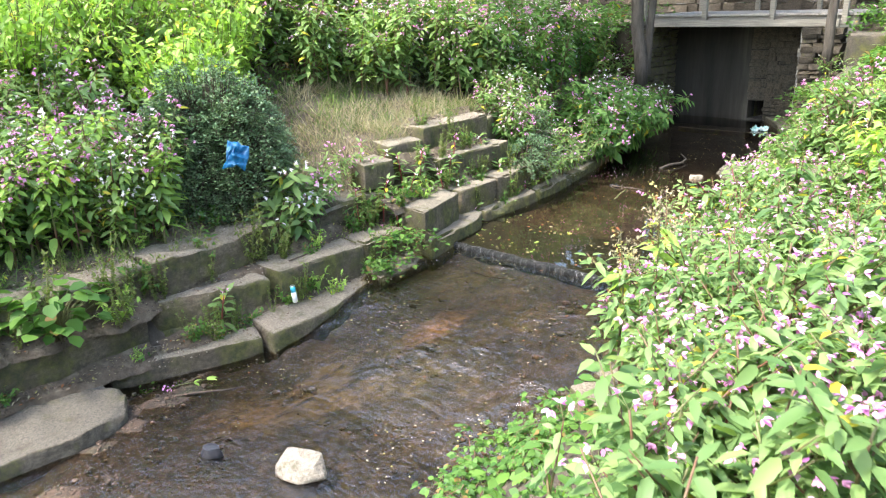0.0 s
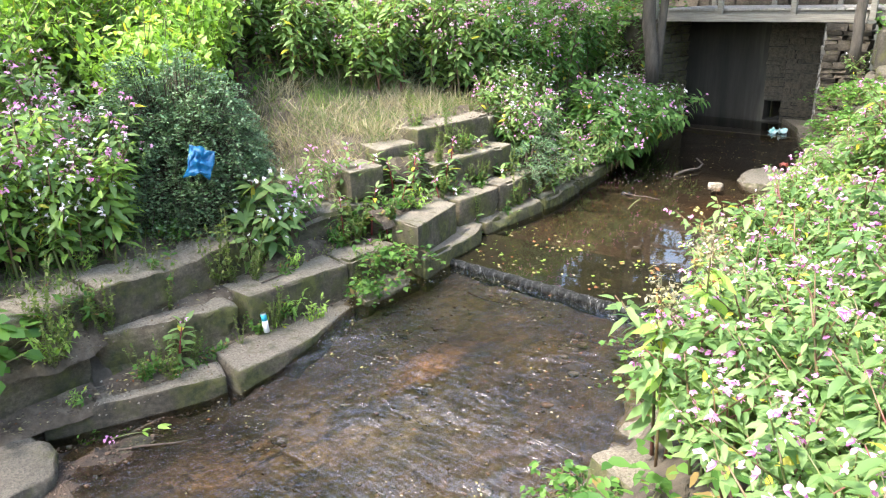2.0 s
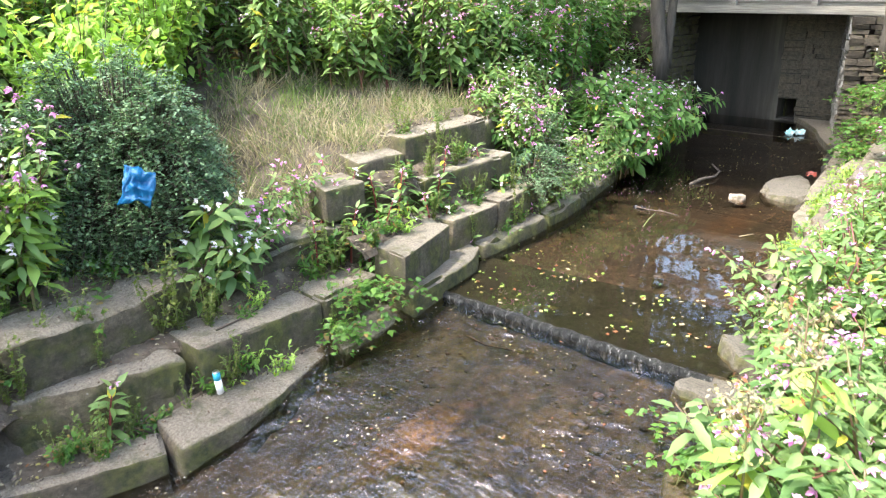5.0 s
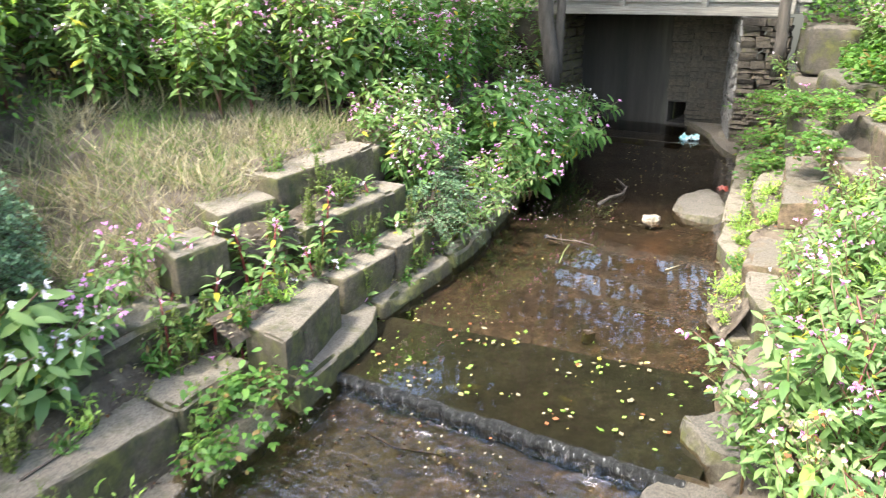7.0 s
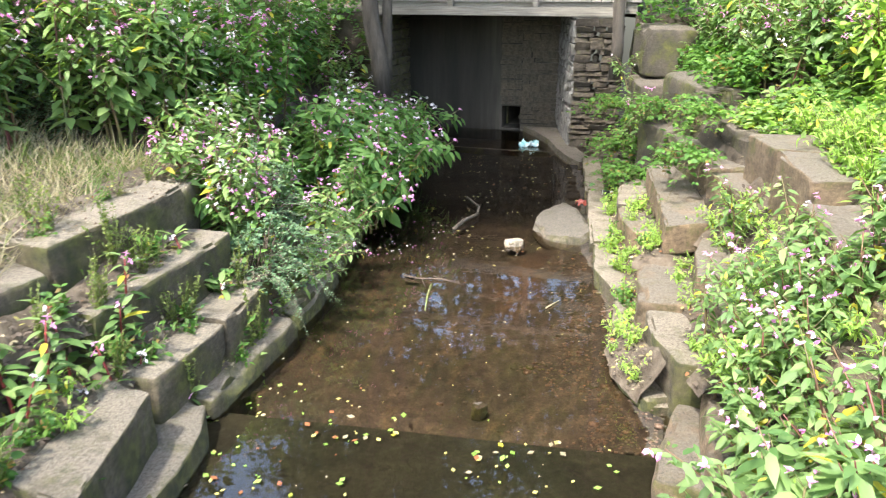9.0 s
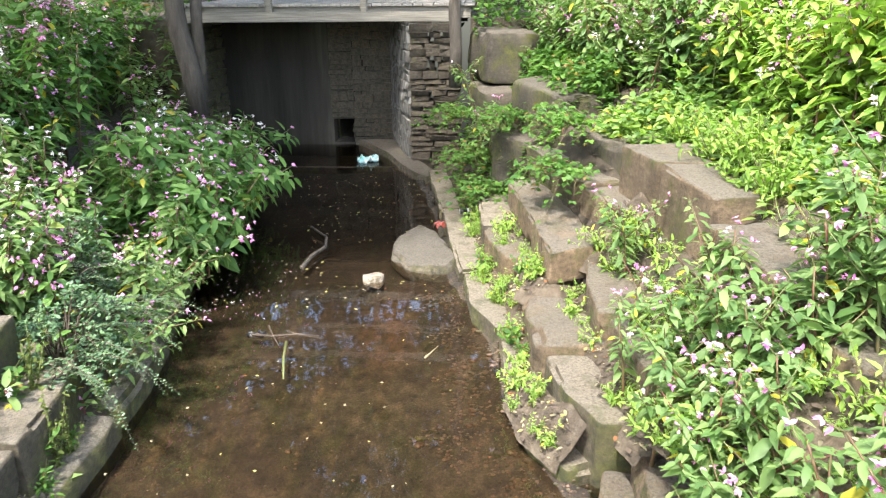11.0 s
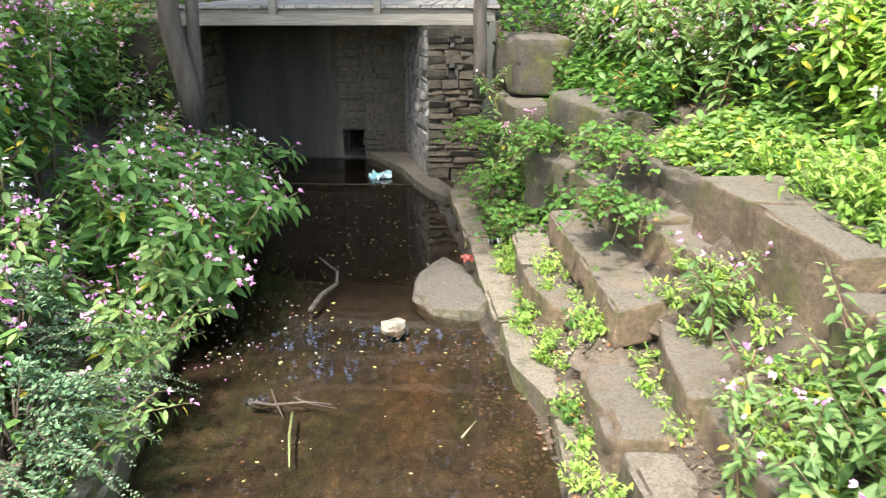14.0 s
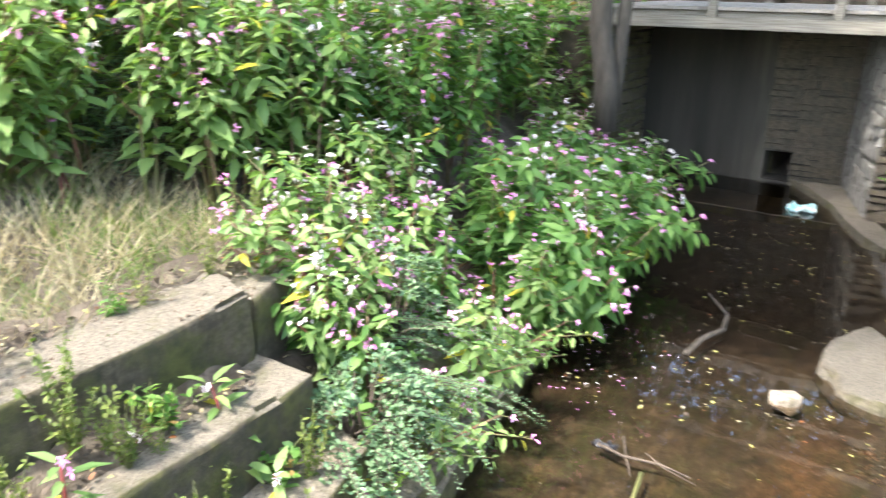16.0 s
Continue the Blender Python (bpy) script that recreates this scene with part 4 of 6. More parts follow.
def build_apron():
    bm = bmesh.new()
    pts = [(-5.0, 16.1), (-4.95, 16.0), (-4.75, 15.72), (-4.4, 15.1), (-4.18, 14.5), (-3.95, 14.0), (-3.75, 13.7), (-3.6, 13.9), (-3.95, 14.7), (-4.4, 16.1)]
    top = [bm.verts.new((x, y, 0.1)) for x, y in pts]
    bot = [bm.verts.new((x, y, -0.15)) for x, y in pts]
    bm.faces.new(top)
    for i in range(len(pts)):
        k = (i + 1) % len(pts)
        bm.faces.new((top[i], bot[i], bot[k], top[k]))
    bmesh.ops.recalc_face_normals(bm, faces=bm.faces)
    me = bpy.data.meshes.new("apron")
    bm.to_mesh(me)
    bm.free()
    me.materials.append(STONE_FLAT)
    tagged(new("apron", me), "curved grey concrete ledge along the culvert wall", "ledge", kind="structure")
    bm = bmesh.new()
    box(bm, -6.2, -4.15, 14.6, 14.63, -0.15, 0.005)
    me = bpy.data.meshes.new("sill")
    bm.to_mesh(me)
    bm.free()
    me.materials.append(STONE_DARK)
    tagged(new("sill", me), "low wet sill across the culvert mouth", "sill", kind="structure")
    bm = bmesh.new()
    bm.faces.new([bm.verts.new(p) for p in ((-7.6, 14.5, -0.18), (-3.4, 14.5, -0.18), (-3.4, 16.6, -0.18), (-7.6, 16.6, -0.18))])
    me = bpy.data.meshes.new("culvert_floor")
    bm.to_mesh(me)
    bm.free()
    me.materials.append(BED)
    tagged(new("culvert_floor", me), "silty floor of the culvert, shade painted into its bed colour", "floor", kind="structure")
    bm = bmesh.new()
    bm.faces.new([bm.verts.new(p) for p in ((-7.4, 14.6, 0.006), (-3.8, 14.6, 0.006), (-3.8, 16.1, 0.006), (-7.4, 16.1, 0.006))])
    me = bpy.data.meshes.new("water_culvert")
    bm.to_mesh(me)
    bm.free()
    me.materials.append(WATER_STILL)
    tagged(new("water_culvert", me), "dark still water under the footbridge", "water", kind="structure")


build_apron()


def timber(x0, x1, y0, y1, z0, z1, bevel=0.008, seed=0):
    bm = bmesh.new()
    box(bm, x0, x1, y0, y1, z0, z1)
    bmesh.ops.bevel(bm, geom=list(bm.edges), offset=bevel, segments=2, affect="EDGES")
    return bm


def build_bridge():
    b = thing("footbridge", "weathered grey timber footbridge with plank deck and post railing", "footbridge")
    part("edge_beam", timber(-7.1, -3.45, 14.72, 14.80, 1.96, 2.085), WOOD, b)
    for y in (14.95, 16.0, 17.3):
        part("joist", timber(-7.4, -3.2, y, y + 0.12, 1.99, 2.145), WOOD, b)
    x = -7.35
    rng = random.Random(4)
    while x < -3.25:
        w = 0.14 + rng.uniform(-0.006, 0.006)
        part("plank", timber(x, x + w - 0.01, 14.9 + rng.uniform(-0.003, 0.012), 17.6, 2.15, 2.19 + rng.uniform(-0.003, 0.003), 0.005), PLANK, b)
        x += w
    for x in (-7.22, -5.93, -4.64, -3.4):
        part("post", timber(x - 0.045, x + 0.045, 14.802, 14.892, 1.99, 3.15), WOOD, b)
        part("post", timber(x - 0.045, x + 0.045, 17.605, 17.69, 2.0, 3.15), WOOD, b)
    for y in (14.75, 17.695):
        part("top_rail", timber(-7.4, -3.2, y, y + 0.05, 3.02, 3.14), WOOD, b)
        part("middle_rail", timber(-7.4, -3.2, y, y + 0.04, 2.52, 2.62), WOOD, b)
    return b


build_bridge()


# ---- trees ----
def tree(name, label, stems, crown_at, crown_r, leaves, seed, clumps=70, size=(0.10, 0.19), loose=0.34):
    rng = np.random.RandomState(seed)
    t = thing(name, label, "tree")
    for base, top, r in stems:
        n = 12
        p = np.linspace(base, top, n) + np.concatenate([np.zeros((1, 3)), rng.normal(0, 0.012, (n - 1, 3))])
        v, f = tube(p, np.linspace(r, r * 0.5, n) * (1 + 0.08 * rng.normal(size=n)), 10)
        child("trunk", mesh_of("trunk", v, f, [BARK], None, True), t)
        limbs = Soup()
        for i in range(9):
            a, el, ln = rng.uniform(0, 6.28), rng.uniform(0.1, 0.9), rng.uniform(1.2, 2.6)
            s = p[-1 - rng.randint(0, 5)]
            q = [s + np.array([math.cos(a), math.sin(a), 0]) * ln * k + np.array([0, 0, el * ln * k]) for k in np.linspace(0, 1, 5)]
            limbs.add(BARK, *tube(q, np.linspace(r * 0.4, 0.012, 5), 6))
        child("limbs", limbs.one("limbs"), t)
    s = Soup()
    centre = rng.normal(0, 1, (clumps, 3))
    centre = centre / np.linalg.norm(centre, axis=1, keepdims=True) * rng.uniform(0.3, 1.0, (clumps, 1)) * np.array(crown_r) + np.array(crown_at)
    at = (centre[:, None] + rng.normal(0, loose, (clumps, leaves // clumps, 3))).reshape(-1, 3)
    out = rng.normal(0, 1, at.shape) + np.array([0, 0, -0.4])
    s.add(TREE_LEAF, *spread(BROAD if size[1] < 0.2 else OVAL, at, out, rng.uniform(size[0], size[1], len(at)), None, rng))
    child("crown", s.one("crown"), t)
    return t


tree("tree", "slender twin-stemmed tree with grey-brown bark beside the footbridge",
     [((-6.62, 13.7, 0.9), (-7.15, 13.6, 6.5), 0.13), ((-6.58, 13.82, 1.1), (-6.5, 13.95, 6.2), 0.085)], (-7.0, 14.0, 6.6), (2.4, 2.4, 1.7), 9000, 11)
tree("tree", "thin tree at the end of the footbridge railing", [((-3.38, 13.95, 1.2), (-3.3, 14.1, 6.3), 0.085)], (-2.6, 14.6, 6.4), (2.2, 2.2, 1.5), 7000, 12)
# crown out of view, added to keep sun off the culvert and bush
tree("tree", "unseen tree added above the back hedge to shade bush and culvert", [((-10.6, 11.0, 2.0), (-7.8, 10.0, 6.9), 0.2)], (-6.8, 9.5, 7.3), (2.2, 3.1, 1.0), 12000, 13, 90)
# another added crown, never in view, placed sunward to dapple the left terrace
tree("tree", "unseen broad tree added to shade the stream and its terrace", [((-10.8, -1.8, 1.4), (-7.9, 0.6, 7.4), 0.2)], (-6.3, -0.6, 8.0), (1.5, 2.8, 1.0), 1900, 14, 110, (0.12, 0.24), 0.4)
# out-of-view trees, added for the dark crowns and sky gaps the water mirrors
for bx, by, sd, hi in ((-11.5, 21.5, 21, 8.6), (-7.5, 23.5, 22, 9.6), (-3.6, 22.0, 23, 8.8), (0.8, 22.5, 24, 9.2), (-13.5, 6.5, 25, 5.4), (-13.0, 11.5, 26, 5.6), (-16.0, 9.0, 27, 6.2), (-15.0, 15.5, 28, 7.5), (4.8, 18.0, 29, 9.0)):
    tree("tree", "tall leafy tree added out of view behind the stream's bank", [((bx, by, 1.6), (bx + 0.3, by, hi), 0.22)], (bx, by, hi), (3.3, 2.8, 4.2 if by > 16 else 2.6), 6500, sd, 50, (0.2, 0.36), 0.62)


# never in view: added dark band below the sky gap mirrored in the water
def unseen_leaf_band():
    rng = np.random.RandomState(77)
    c = np.stack([rng.uniform(-24, 10, 150), rng.uniform(26.5, 29.5, 150), 2.0 + 6.4 * rng.uniform(0, 1, 150) ** 0.8], 1)
    at = (c[:, None] + rng.normal(0, 0.7, (150, 110, 3))).reshape(-1, 3)
    s = Soup()
    s.add(TREE_LEAF, *spread(BROAD, at, rng.normal(0, 1, at.shape), rng.uniform(0.2, 0.42, len(at)), None, rng))
    tagged(new("unseen_leaf_band", s.one("unseen_leaf_band")), "dark leaf band added out of view to mirror in the water", "trees", kind="stuff")


unseen_leaf_band()


# ---- balsam ----
def balsam(seed, h, white=False, bushy=1.0, leaf=1.0, bare=None, green=None):
    """One plant at the origin: meshes of stem, foliage and flowers."""
    rng = np.random.RandomState(seed)
    stem, leafs, flowers = Soup(), Soup(), Soup()
    lean = rng.normal(0, 0.12, 2)
    def axis(k):
        return np.array([lean[0] * k * k * h, lean[1] * k * k * h, k * h])
    main = np.array([axis(k) for k in np.linspace(0, 1, 7)])
    stem.add(STEM_RED, *tube(main, np.linspace(0.011, 0.004, 7), 5))
    at, out, size = [], [], []
    fl_at, fl_out = [], []

    def shoot(p0, p1, gap, first, big):
        n = max(2, int(np.linalg.norm(p1 - p0) / gap))
        for i in range(n):
            k = first + (1 - first) * (i + 0.5) / n
            p = p0 + (p1 - p0) * k
            a0 = rng.uniform(0, 6.28)
            for j in range(3):
                a = a0 + j * 2.09 + rng.uniform(-0.35, 0.35)
                tilt = rng.uniform(-0.5, 0.25) + 0.5 * max(0, k - 0.8) * 3
                at.append(p + 0.02 * np.array([math.cos(a), math.sin(a), 0]))
                out.append((math.cos(a), math.sin(a), tilt))
                size.append(big * rng.uniform(0.7, 1.2) * (1.0 - 0.45 * k ** 3))
        return p1

    shoot(main[0], main[-1], 0.085 * leaf ** 0.5, 0.22, 0.185 * leaf)
    tips = [main[-1]]
    for i in range(int(rng.randint(4, 7) * bushy)):
        k = rng.uniform(0.3, 0.85)
        a, ln = rng.uniform(0, 6.28), rng.uniform(0.14, 0.34)
        p0 = axis(k)
        p1 = p0 + np.array([math.cos(a) * ln * 0.75, math.sin(a) * ln * 0.75, ln * 0.8])
        stem.add(STEM_RED, *tube([p0, (p0 + p1) / 2 + (0, 0, -0.01), p1], [0.005, 0.004, 0.0025], 4))
        shoot(p0, p1, 0.075 * leaf ** 0.5, 0.3, 0.145 * leaf)
        tips.append(p1)
    leafs.add(green or BALSAM_LEAF, *spread(LANCE, at, out, size, None, rng))
    petal = PETAL_WHITE if white else PETAL_PINK
    for num, p in enumerate(tips):
        if num and rng.rand() < (bare if bare is not None else 0.68 if h < 0.86 else 0.5):
            continue
        for i in range(rng.randint(2, 6)):
            a = rng.uniform(0, 6.28)
            q = p + np.array([math.cos(a), math.sin(a), 0]) * rng.uniform(0.015, 0.06) + np.array([0, 0, rng.uniform(0.0, 0.07)])
            stem.add(STEM_GREEN, *tube([p, q], [0.0016, 0.0012], 3))
            if i and rng.rand() < 0.3:
                leafs.add(LIGHT_LEAF, *spread(OVAL, [q], [(0, 0, -1)], [0.024], None, rng))
                continue
            d = np.array([math.cos(a), math.sin(a), -0.1])
            n = 5
            o = np.array([d + 0.9 * rng.normal(0, 1, 3) * np.array([1, 1, 0.8]) for _ in range(n)])
            flowers.add(petal, *spread(BROAD, np.tile(q, (n, 1)), o, rng.uniform(0.02, 0.034, n), None, rng))
    return stem.one("stem"), leafs.one("foliage"), flowers.one("blossom")


BALSAM_KINDS = [(balsam(100 + i, h, i % 3 == 1, 1.0, 0.58 if h < 0.86 else 0.95), h, i % 3 == 1) for i, h in enumerate((0.55, 0.7, 0.8, 0.9, 1.0, 1.1, 1.2, 1.3, 0.65, 0.95))]
BALSAM_KINDS += [(balsam(130 + i, h, i == 1, 1.5, 0.85, 0.08), h, i == 1) for i, h in enumerate((0.75, 0.9, 1.05))]
BALSAM_KINDS += [(balsam(140 + i, h, False, 1.2, 0.85, 0.84), h, False) for i, h in enumerate((0.6, 0.8, 1.0))]
BALSAM_KINDS += [(balsam(160 + i, h, i == 3, 1.2, 1.0, 0.72, SHADE_TONED_LEAF), h, i == 3) for i, h in enumerate((0.65, 0.85, 1.0, 0.9))]
BALSAM_KINDS += [(balsam(150, 0.62, True, 1.4, 1.3, 0.4), 0.62, True)]


def young_balsam(seed, h):
    rng = np.random.RandomState(seed)
    stem, leafs = Soup(), Soup()
    lean = rng.normal(0, 0.1, 2)
    p = np.array([(lean[0] * k * k * h, lean[1] * k * k * h, k * h) for k in np.linspace(0, 1, 6)])
    stem.add(STEM_BRIGHT, *tube(p, np.linspace(0.013, 0.004, 6), 6))
    at, out, size = [], [], []
    for k in np.linspace(0.4, 1.0, 8):
        a0 = rng.uniform(0, 6.28)
        q = np.array((lean[0] * k * k * h, lean[1] * k * k * h, k * h))
        for j in range(3):
            a = a0 + j * 2.09 + rng.uniform(-0.3, 0.3)
            at.append(q + 0.015 * np.array([math.cos(a), math.sin(a), 0]))
            out.append((math.cos(a), math.sin(a), rng.uniform(-0.3, 0.5) + (0.7 if k > 0.95 else 0)))
            size.append(rng.uniform(0.11, 0.2) * (1.15 - 0.5 * k))
    leafs.add(BALSAM_LEAF, *spread(LANCE, at, out, size, None, rng))
    bl = Soup()
    for i in range(rng.randint(1, 4)):
        q = p[-1] + rng.normal(0, 0.02, 3)
        bl.add(PETAL_WHITE if seed % 2 else PETAL_PINK, *spread(BROAD, np.tile(q, (5, 1)), rng.normal(0, 1, (5, 3)), rng.uniform(0.018, 0.03, 5), None, rng))
    return stem.one("stem"), leafs.one("foliage"), bl.one("blossom")


YOUNG = [young_balsam(300 + i, h) for i, h in enumerate((0.45, 0.55, 0.7, 0.5, 0.6))]


def plant_young(x, y, k):
    t = thing("balsam_seedling", "young balsam with a bare red stem on the stone ledge", "plant", "young balsam on the ledges")
    for n, me in zip(("stem", "foliage", "blossom"), YOUNG[k % 5]):
        child(n, me, t)
    t.matrix_basis = pose(x, y, blended_z(x, y) - 0.02, 0, 0, k * 97 % 360)



def plant_balsam(i, x, y, z, yaw, scale, group, tilt=(0, 0)):
    (stem, leafs, flowers), h, white = BALSAM_KINDS[i]
    t = thing("balsam_plant", "tall green balsam with red stem and %s flowers" % ("white" if white else "pink"), "plant", group)
    child("stem", stem, t)
    child("foliage", leafs, t)
    child("blossom", flowers, t)
    t.matrix_basis = pose(x, y, z, tilt[0], tilt[1], yaw) @ Matrix.Scale(scale, 4)
    return t


def arrays(me):
    v = np.empty(len(me.vertices) * 3, np.float32)
    me.vertices.foreach_get("co", v)
    f = np.empty(len(me.loops), np.int32)
    me.loops.foreach_get("vertex_index", f)
    ix = np.empty(len(me.polygons), np.int32)
    me.polygons.foreach_get("material_index", ix)
    return v.reshape(-1, 3), f.reshape(-1, 3), ix


def used(v, f):
    keep, inv = np.unique(f, return_inverse=True)
    return v[keep], inv.reshape(-1, 3)


BALSAM_RAW = []
for meshes, h, white in BALSAM_KINDS:
    pieces = []
    for me in meshes:
        v, f, ix = arrays(me)
        for k, m in enumerate(me.materials):
            pieces.append((m, *used(v, f[ix == k])))
    BALSAM_RAW.append(pieces)


def thicket(name, label, spots, seed, swap=None):
    """Plants too many to count, joined."""
    rng = np.random.RandomState(seed)
    s = Soup()
    for x, y, z, sc, kinds in spots:
        i = kinds[rng.randint(len(kinds))]
        m = np.array((pose(x, y, z, rng.uniform(-9, 9), rng.uniform(-9, 9), rng.uniform(0, 360)) @ Matrix.Scale(sc, 4)))
        for mat, v, f in BALSAM_RAW[i]:
            s.add((swap or {}).get(mat, mat), v @ m[:3, :3].T + m[:3, 3], f)
    return tagged(new(name, s.one(name)), label, "plants", kind="stuff")


CAM_LINE = [(0.39, 0.09), (-0.6, 1.16), (-1.38, 2.05), (-2.3, 3.13), (-2.9, 4.08), (-3.23, 4.96), (-3.5, 5.96)]


def clear_of_walk(x, y, gap):
    for (ax, ay), (bx, by) in zip(CAM_LINE, CAM_LINE[1:]):
        k = max(0, min(1, ((x - ax) * (bx - ax) + (y - ay) * (by - ay)) / ((bx - ax) ** 2 + (by - ay) ** 2)))
        if math.hypot(x - ax - k * (bx - ax), y - ay - k * (by - ay)) < gap:
            return False
    return True


def scatter(seed, n, x0, x1, y0, y1, inside):
    rng = random.Random(seed)
    out = []
    while n:
        x, y = rng.uniform(x0, x1), rng.uniform(y0, y1)
        n -= 1
        if inside(x, y):
            out.append((x, y, blended_z(x, y) - 0.02, rng))
    return out


def right_front(x, y):
    d = x - right_edge(y)
    return curve(y, (0, 3.2, 3.6, 4.0, 4.6), (1.4, 1.3, 1.0, 0.5, 0.35)) < d < 3.2


def hedge_right(x, y):
    return x > curve(y, (6.2, 8.7, 10.3, 11.3, 13.5), (-1.1, -1.3, -1.6, -2.2, -2.7))


RIGHT = [(x, y, z, r.uniform(0.8, 1.1), (0, 13, 2, 14, 8)) for x, y, z, r in scatter(5, 980, -2.3, 1.6, 0.2, 7.7, right_front)]
RIGHT = [p for p in RIGHT if clear_of_walk(p[0], p[1], 0.3)]
for k, (x, y, z, sc, kinds) in enumerate(RIGHT[:70]):
    plant_balsam(kinds[k % 5], x, y, z, k * 77 % 360, sc, "balsam on the near bank")
thicket("balsam_thicket", "dense sunlit flowering balsam on the near bank", RIGHT[70:], 6)
for k, (x, y, z, kind, sc) in enumerate(((-1.85, 7.8, 0.6, 15, 0.75), (-1.95, 7.5, 0.5, 15, 0.7), (-1.75, 7.55, 0.6, 14, 0.8), (-2.1, 7.1, 0.3, 15, 0.75), (-2.25, 7.4, 0.35, 1, 0.9), (-1.7, 7.2, 0.6, 15, 0.8), (-1.9, 6.9, 0.4, 15, 0.8), (-2.15, 7.75, 0.45, 15, 0.65), (-1.9, 8.15, 0.7, 1, 0.9), (-2.2, 7.0, 0.3, 14, 0.7), (-2.1, 9.05, 0.62, 0, 0.95), (-2.05, 9.1, 0.62, 8, 0.7), (-2.0, 7.9, 0.5, 0, 1.0), (-2.95, 12.5, 0.6, 0, 1.0), (-3.05, 12.9, 0.5, 8, 0.9), (-2.75, 12.0, 0.7, 0, 0.8), (-3.15, 13.6, 0.9, 1, 0.9), (-2.2, 8.3, 0.45, 8, 0.8), (-2.3, 7.9, 0.4, 0, 0.8))):
    plant_balsam(kind, x, y, z, k * 77 % 360, sc, "balsam on the stone terrace")

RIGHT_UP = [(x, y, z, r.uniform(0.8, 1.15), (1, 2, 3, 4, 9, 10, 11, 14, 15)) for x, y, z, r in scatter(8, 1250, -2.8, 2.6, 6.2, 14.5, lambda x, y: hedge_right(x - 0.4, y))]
# brighter yellow-green leaf, partly the plants' own tone, partly sun painted in
thicket("balsam_thicket", "yellow-green flowering balsam above the stone terrace, sunlight partly in its leaf colour", [p for p in RIGHT_UP if p[1] < 10.4], 9, {BALSAM_LEAF: LIGHT_LEAF})
thicket("balsam_thicket", "green flowering balsam towards the footbridge", [p for p in RIGHT_UP if p[1] >= 10.4], 19)

LEFT_BACK = [(x, y, z, r.uniform(0.9, 1.35), (3, 4, 5, 6, 7, 9, 11, 12, 12)) for x, y, z, r in scatter(10, 1250, -13, -6.3, 4.0, 14.5, lambda x, y: (left_edge(y) - x > curve(y, (4, 6, 7.6, 8.6, 9.2, 10), (4.2, 3.4, 2.3, 1.8, 1.5, 1.0))))]
thicket("balsam_thicket", "tall flowering balsam along the back of the far bank", [p for p in LEFT_BACK if p[1] < 9.5], 12)
thicket("balsam_thicket", "flowering balsam towards the footbridge, shade put into its deep green leaves", [p for p in LEFT_BACK if p[1] >= 9.5], 22, {BALSAM_LEAF: SHADE_TONED_LEAF})
LEFT_BUSH = [(x, y, z, r.uniform(0.9, 1.2), (16, 17, 18, 17, 19, 18)) for x, y, z, r in scatter(13, 300, -6.7, -5.0, 10.1, 12.9, lambda x, y: -0.16 < left_edge(y) - x < 0.8)]
thicket("balsam_thicket", "dense balsam mound beside the still water", [(x + 0.08, y, max(z, 0.08), sc, kinds) for x, y, z, sc, kinds in LEFT_BUSH[90:]], 23)
for k, (x, y, z, sc, kinds) in enumerate(LEFT_BUSH[:90]):
    plant_balsam(kinds[k % 6], x, y, max(z, 0.08), k * 67 % 100 - 50, sc, "balsam beside the still water", (k * 5 % 17 - 8, 16 + k * 7 % 36))
LEFT_MID = [(x, y, z, r.uniform(0.8, 1.1), (16, 10, 17, 11)) for x, y, z, r in scatter(14, 52, -6.5, -5.3, 8.2, 9.9, lambda x, y: 0.25 < left_edge(y) - x < 0.95)]
for k, (x, y, z, sc, kinds) in enumerate(LEFT_MID):
    plant_balsam(kinds[k % 4], x, y, z, k * 67 % 360, sc, "balsam on the upper ledges")
for k, (x, y) in enumerate(((-5.38, 8.6), (-5.42, 8.9), (-5.42, 9.2), (-5.36, 8.35), (-5.5, 9.5), (-5.55, 9.8), (-5.4, 9.05), (-5.5, 9.35))):
    plant_balsam((8, 3, 0, 2)[k % 4], x, y, 0.12, k * 41 % 80 - 40, 0.85, "balsam hanging over the mossy kerb", (0, 18 + k * 5 % 22))
for k, (x, y) in enumerate(((-7.2, 13.9), (-7.0, 13.5), (-7.35, 13.4), (-7.15, 14.2), (-6.8, 13.1), (-7.4, 14.1), (-7.6, 13.7), (-7.8, 14.2), (-8.0, 13.8), (-8.3, 14.3), (-7.7, 14.5), (-7.5, 14.55), (-7.9, 14.55), (-8.6, 13.9), (-8.1, 13.3), (-7.6, 13.0))):
    plant_balsam(3 + k % 4, x, y, blended_z(x, y), k * 67 % 360, 1.1, "balsam by the bridge")
LEFT_NEAR = [(x, y, z, r.uniform(0.85, 1.2), (11, 12, 10, 4, 11, 10)) for x, y, z, r in scatter(15, 640, -10, -5.9, -1, 3.5, lambda x, y: left_edge(y) - x > 1.05)]
for k, (x, y, z, sc, kinds) in enumerate(LEFT_NEAR[:40]):
    plant_balsam(kinds[k % 5], x, y, z, k * 57 % 360, sc, "balsam on the far bank")
thicket("balsam_thicket", "pale flowering balsam on the far bank", LEFT_NEAR[40::2], 16)
# every second plant takes the brighter leaf, sunlight put into its colour
thicket("balsam_thicket", "flowering balsam on the far bank, sunlight put into its yellow-green leaves", LEFT_NEAR[41::2], 17, {BALSAM_LEAF: LIGHT_LEAF})
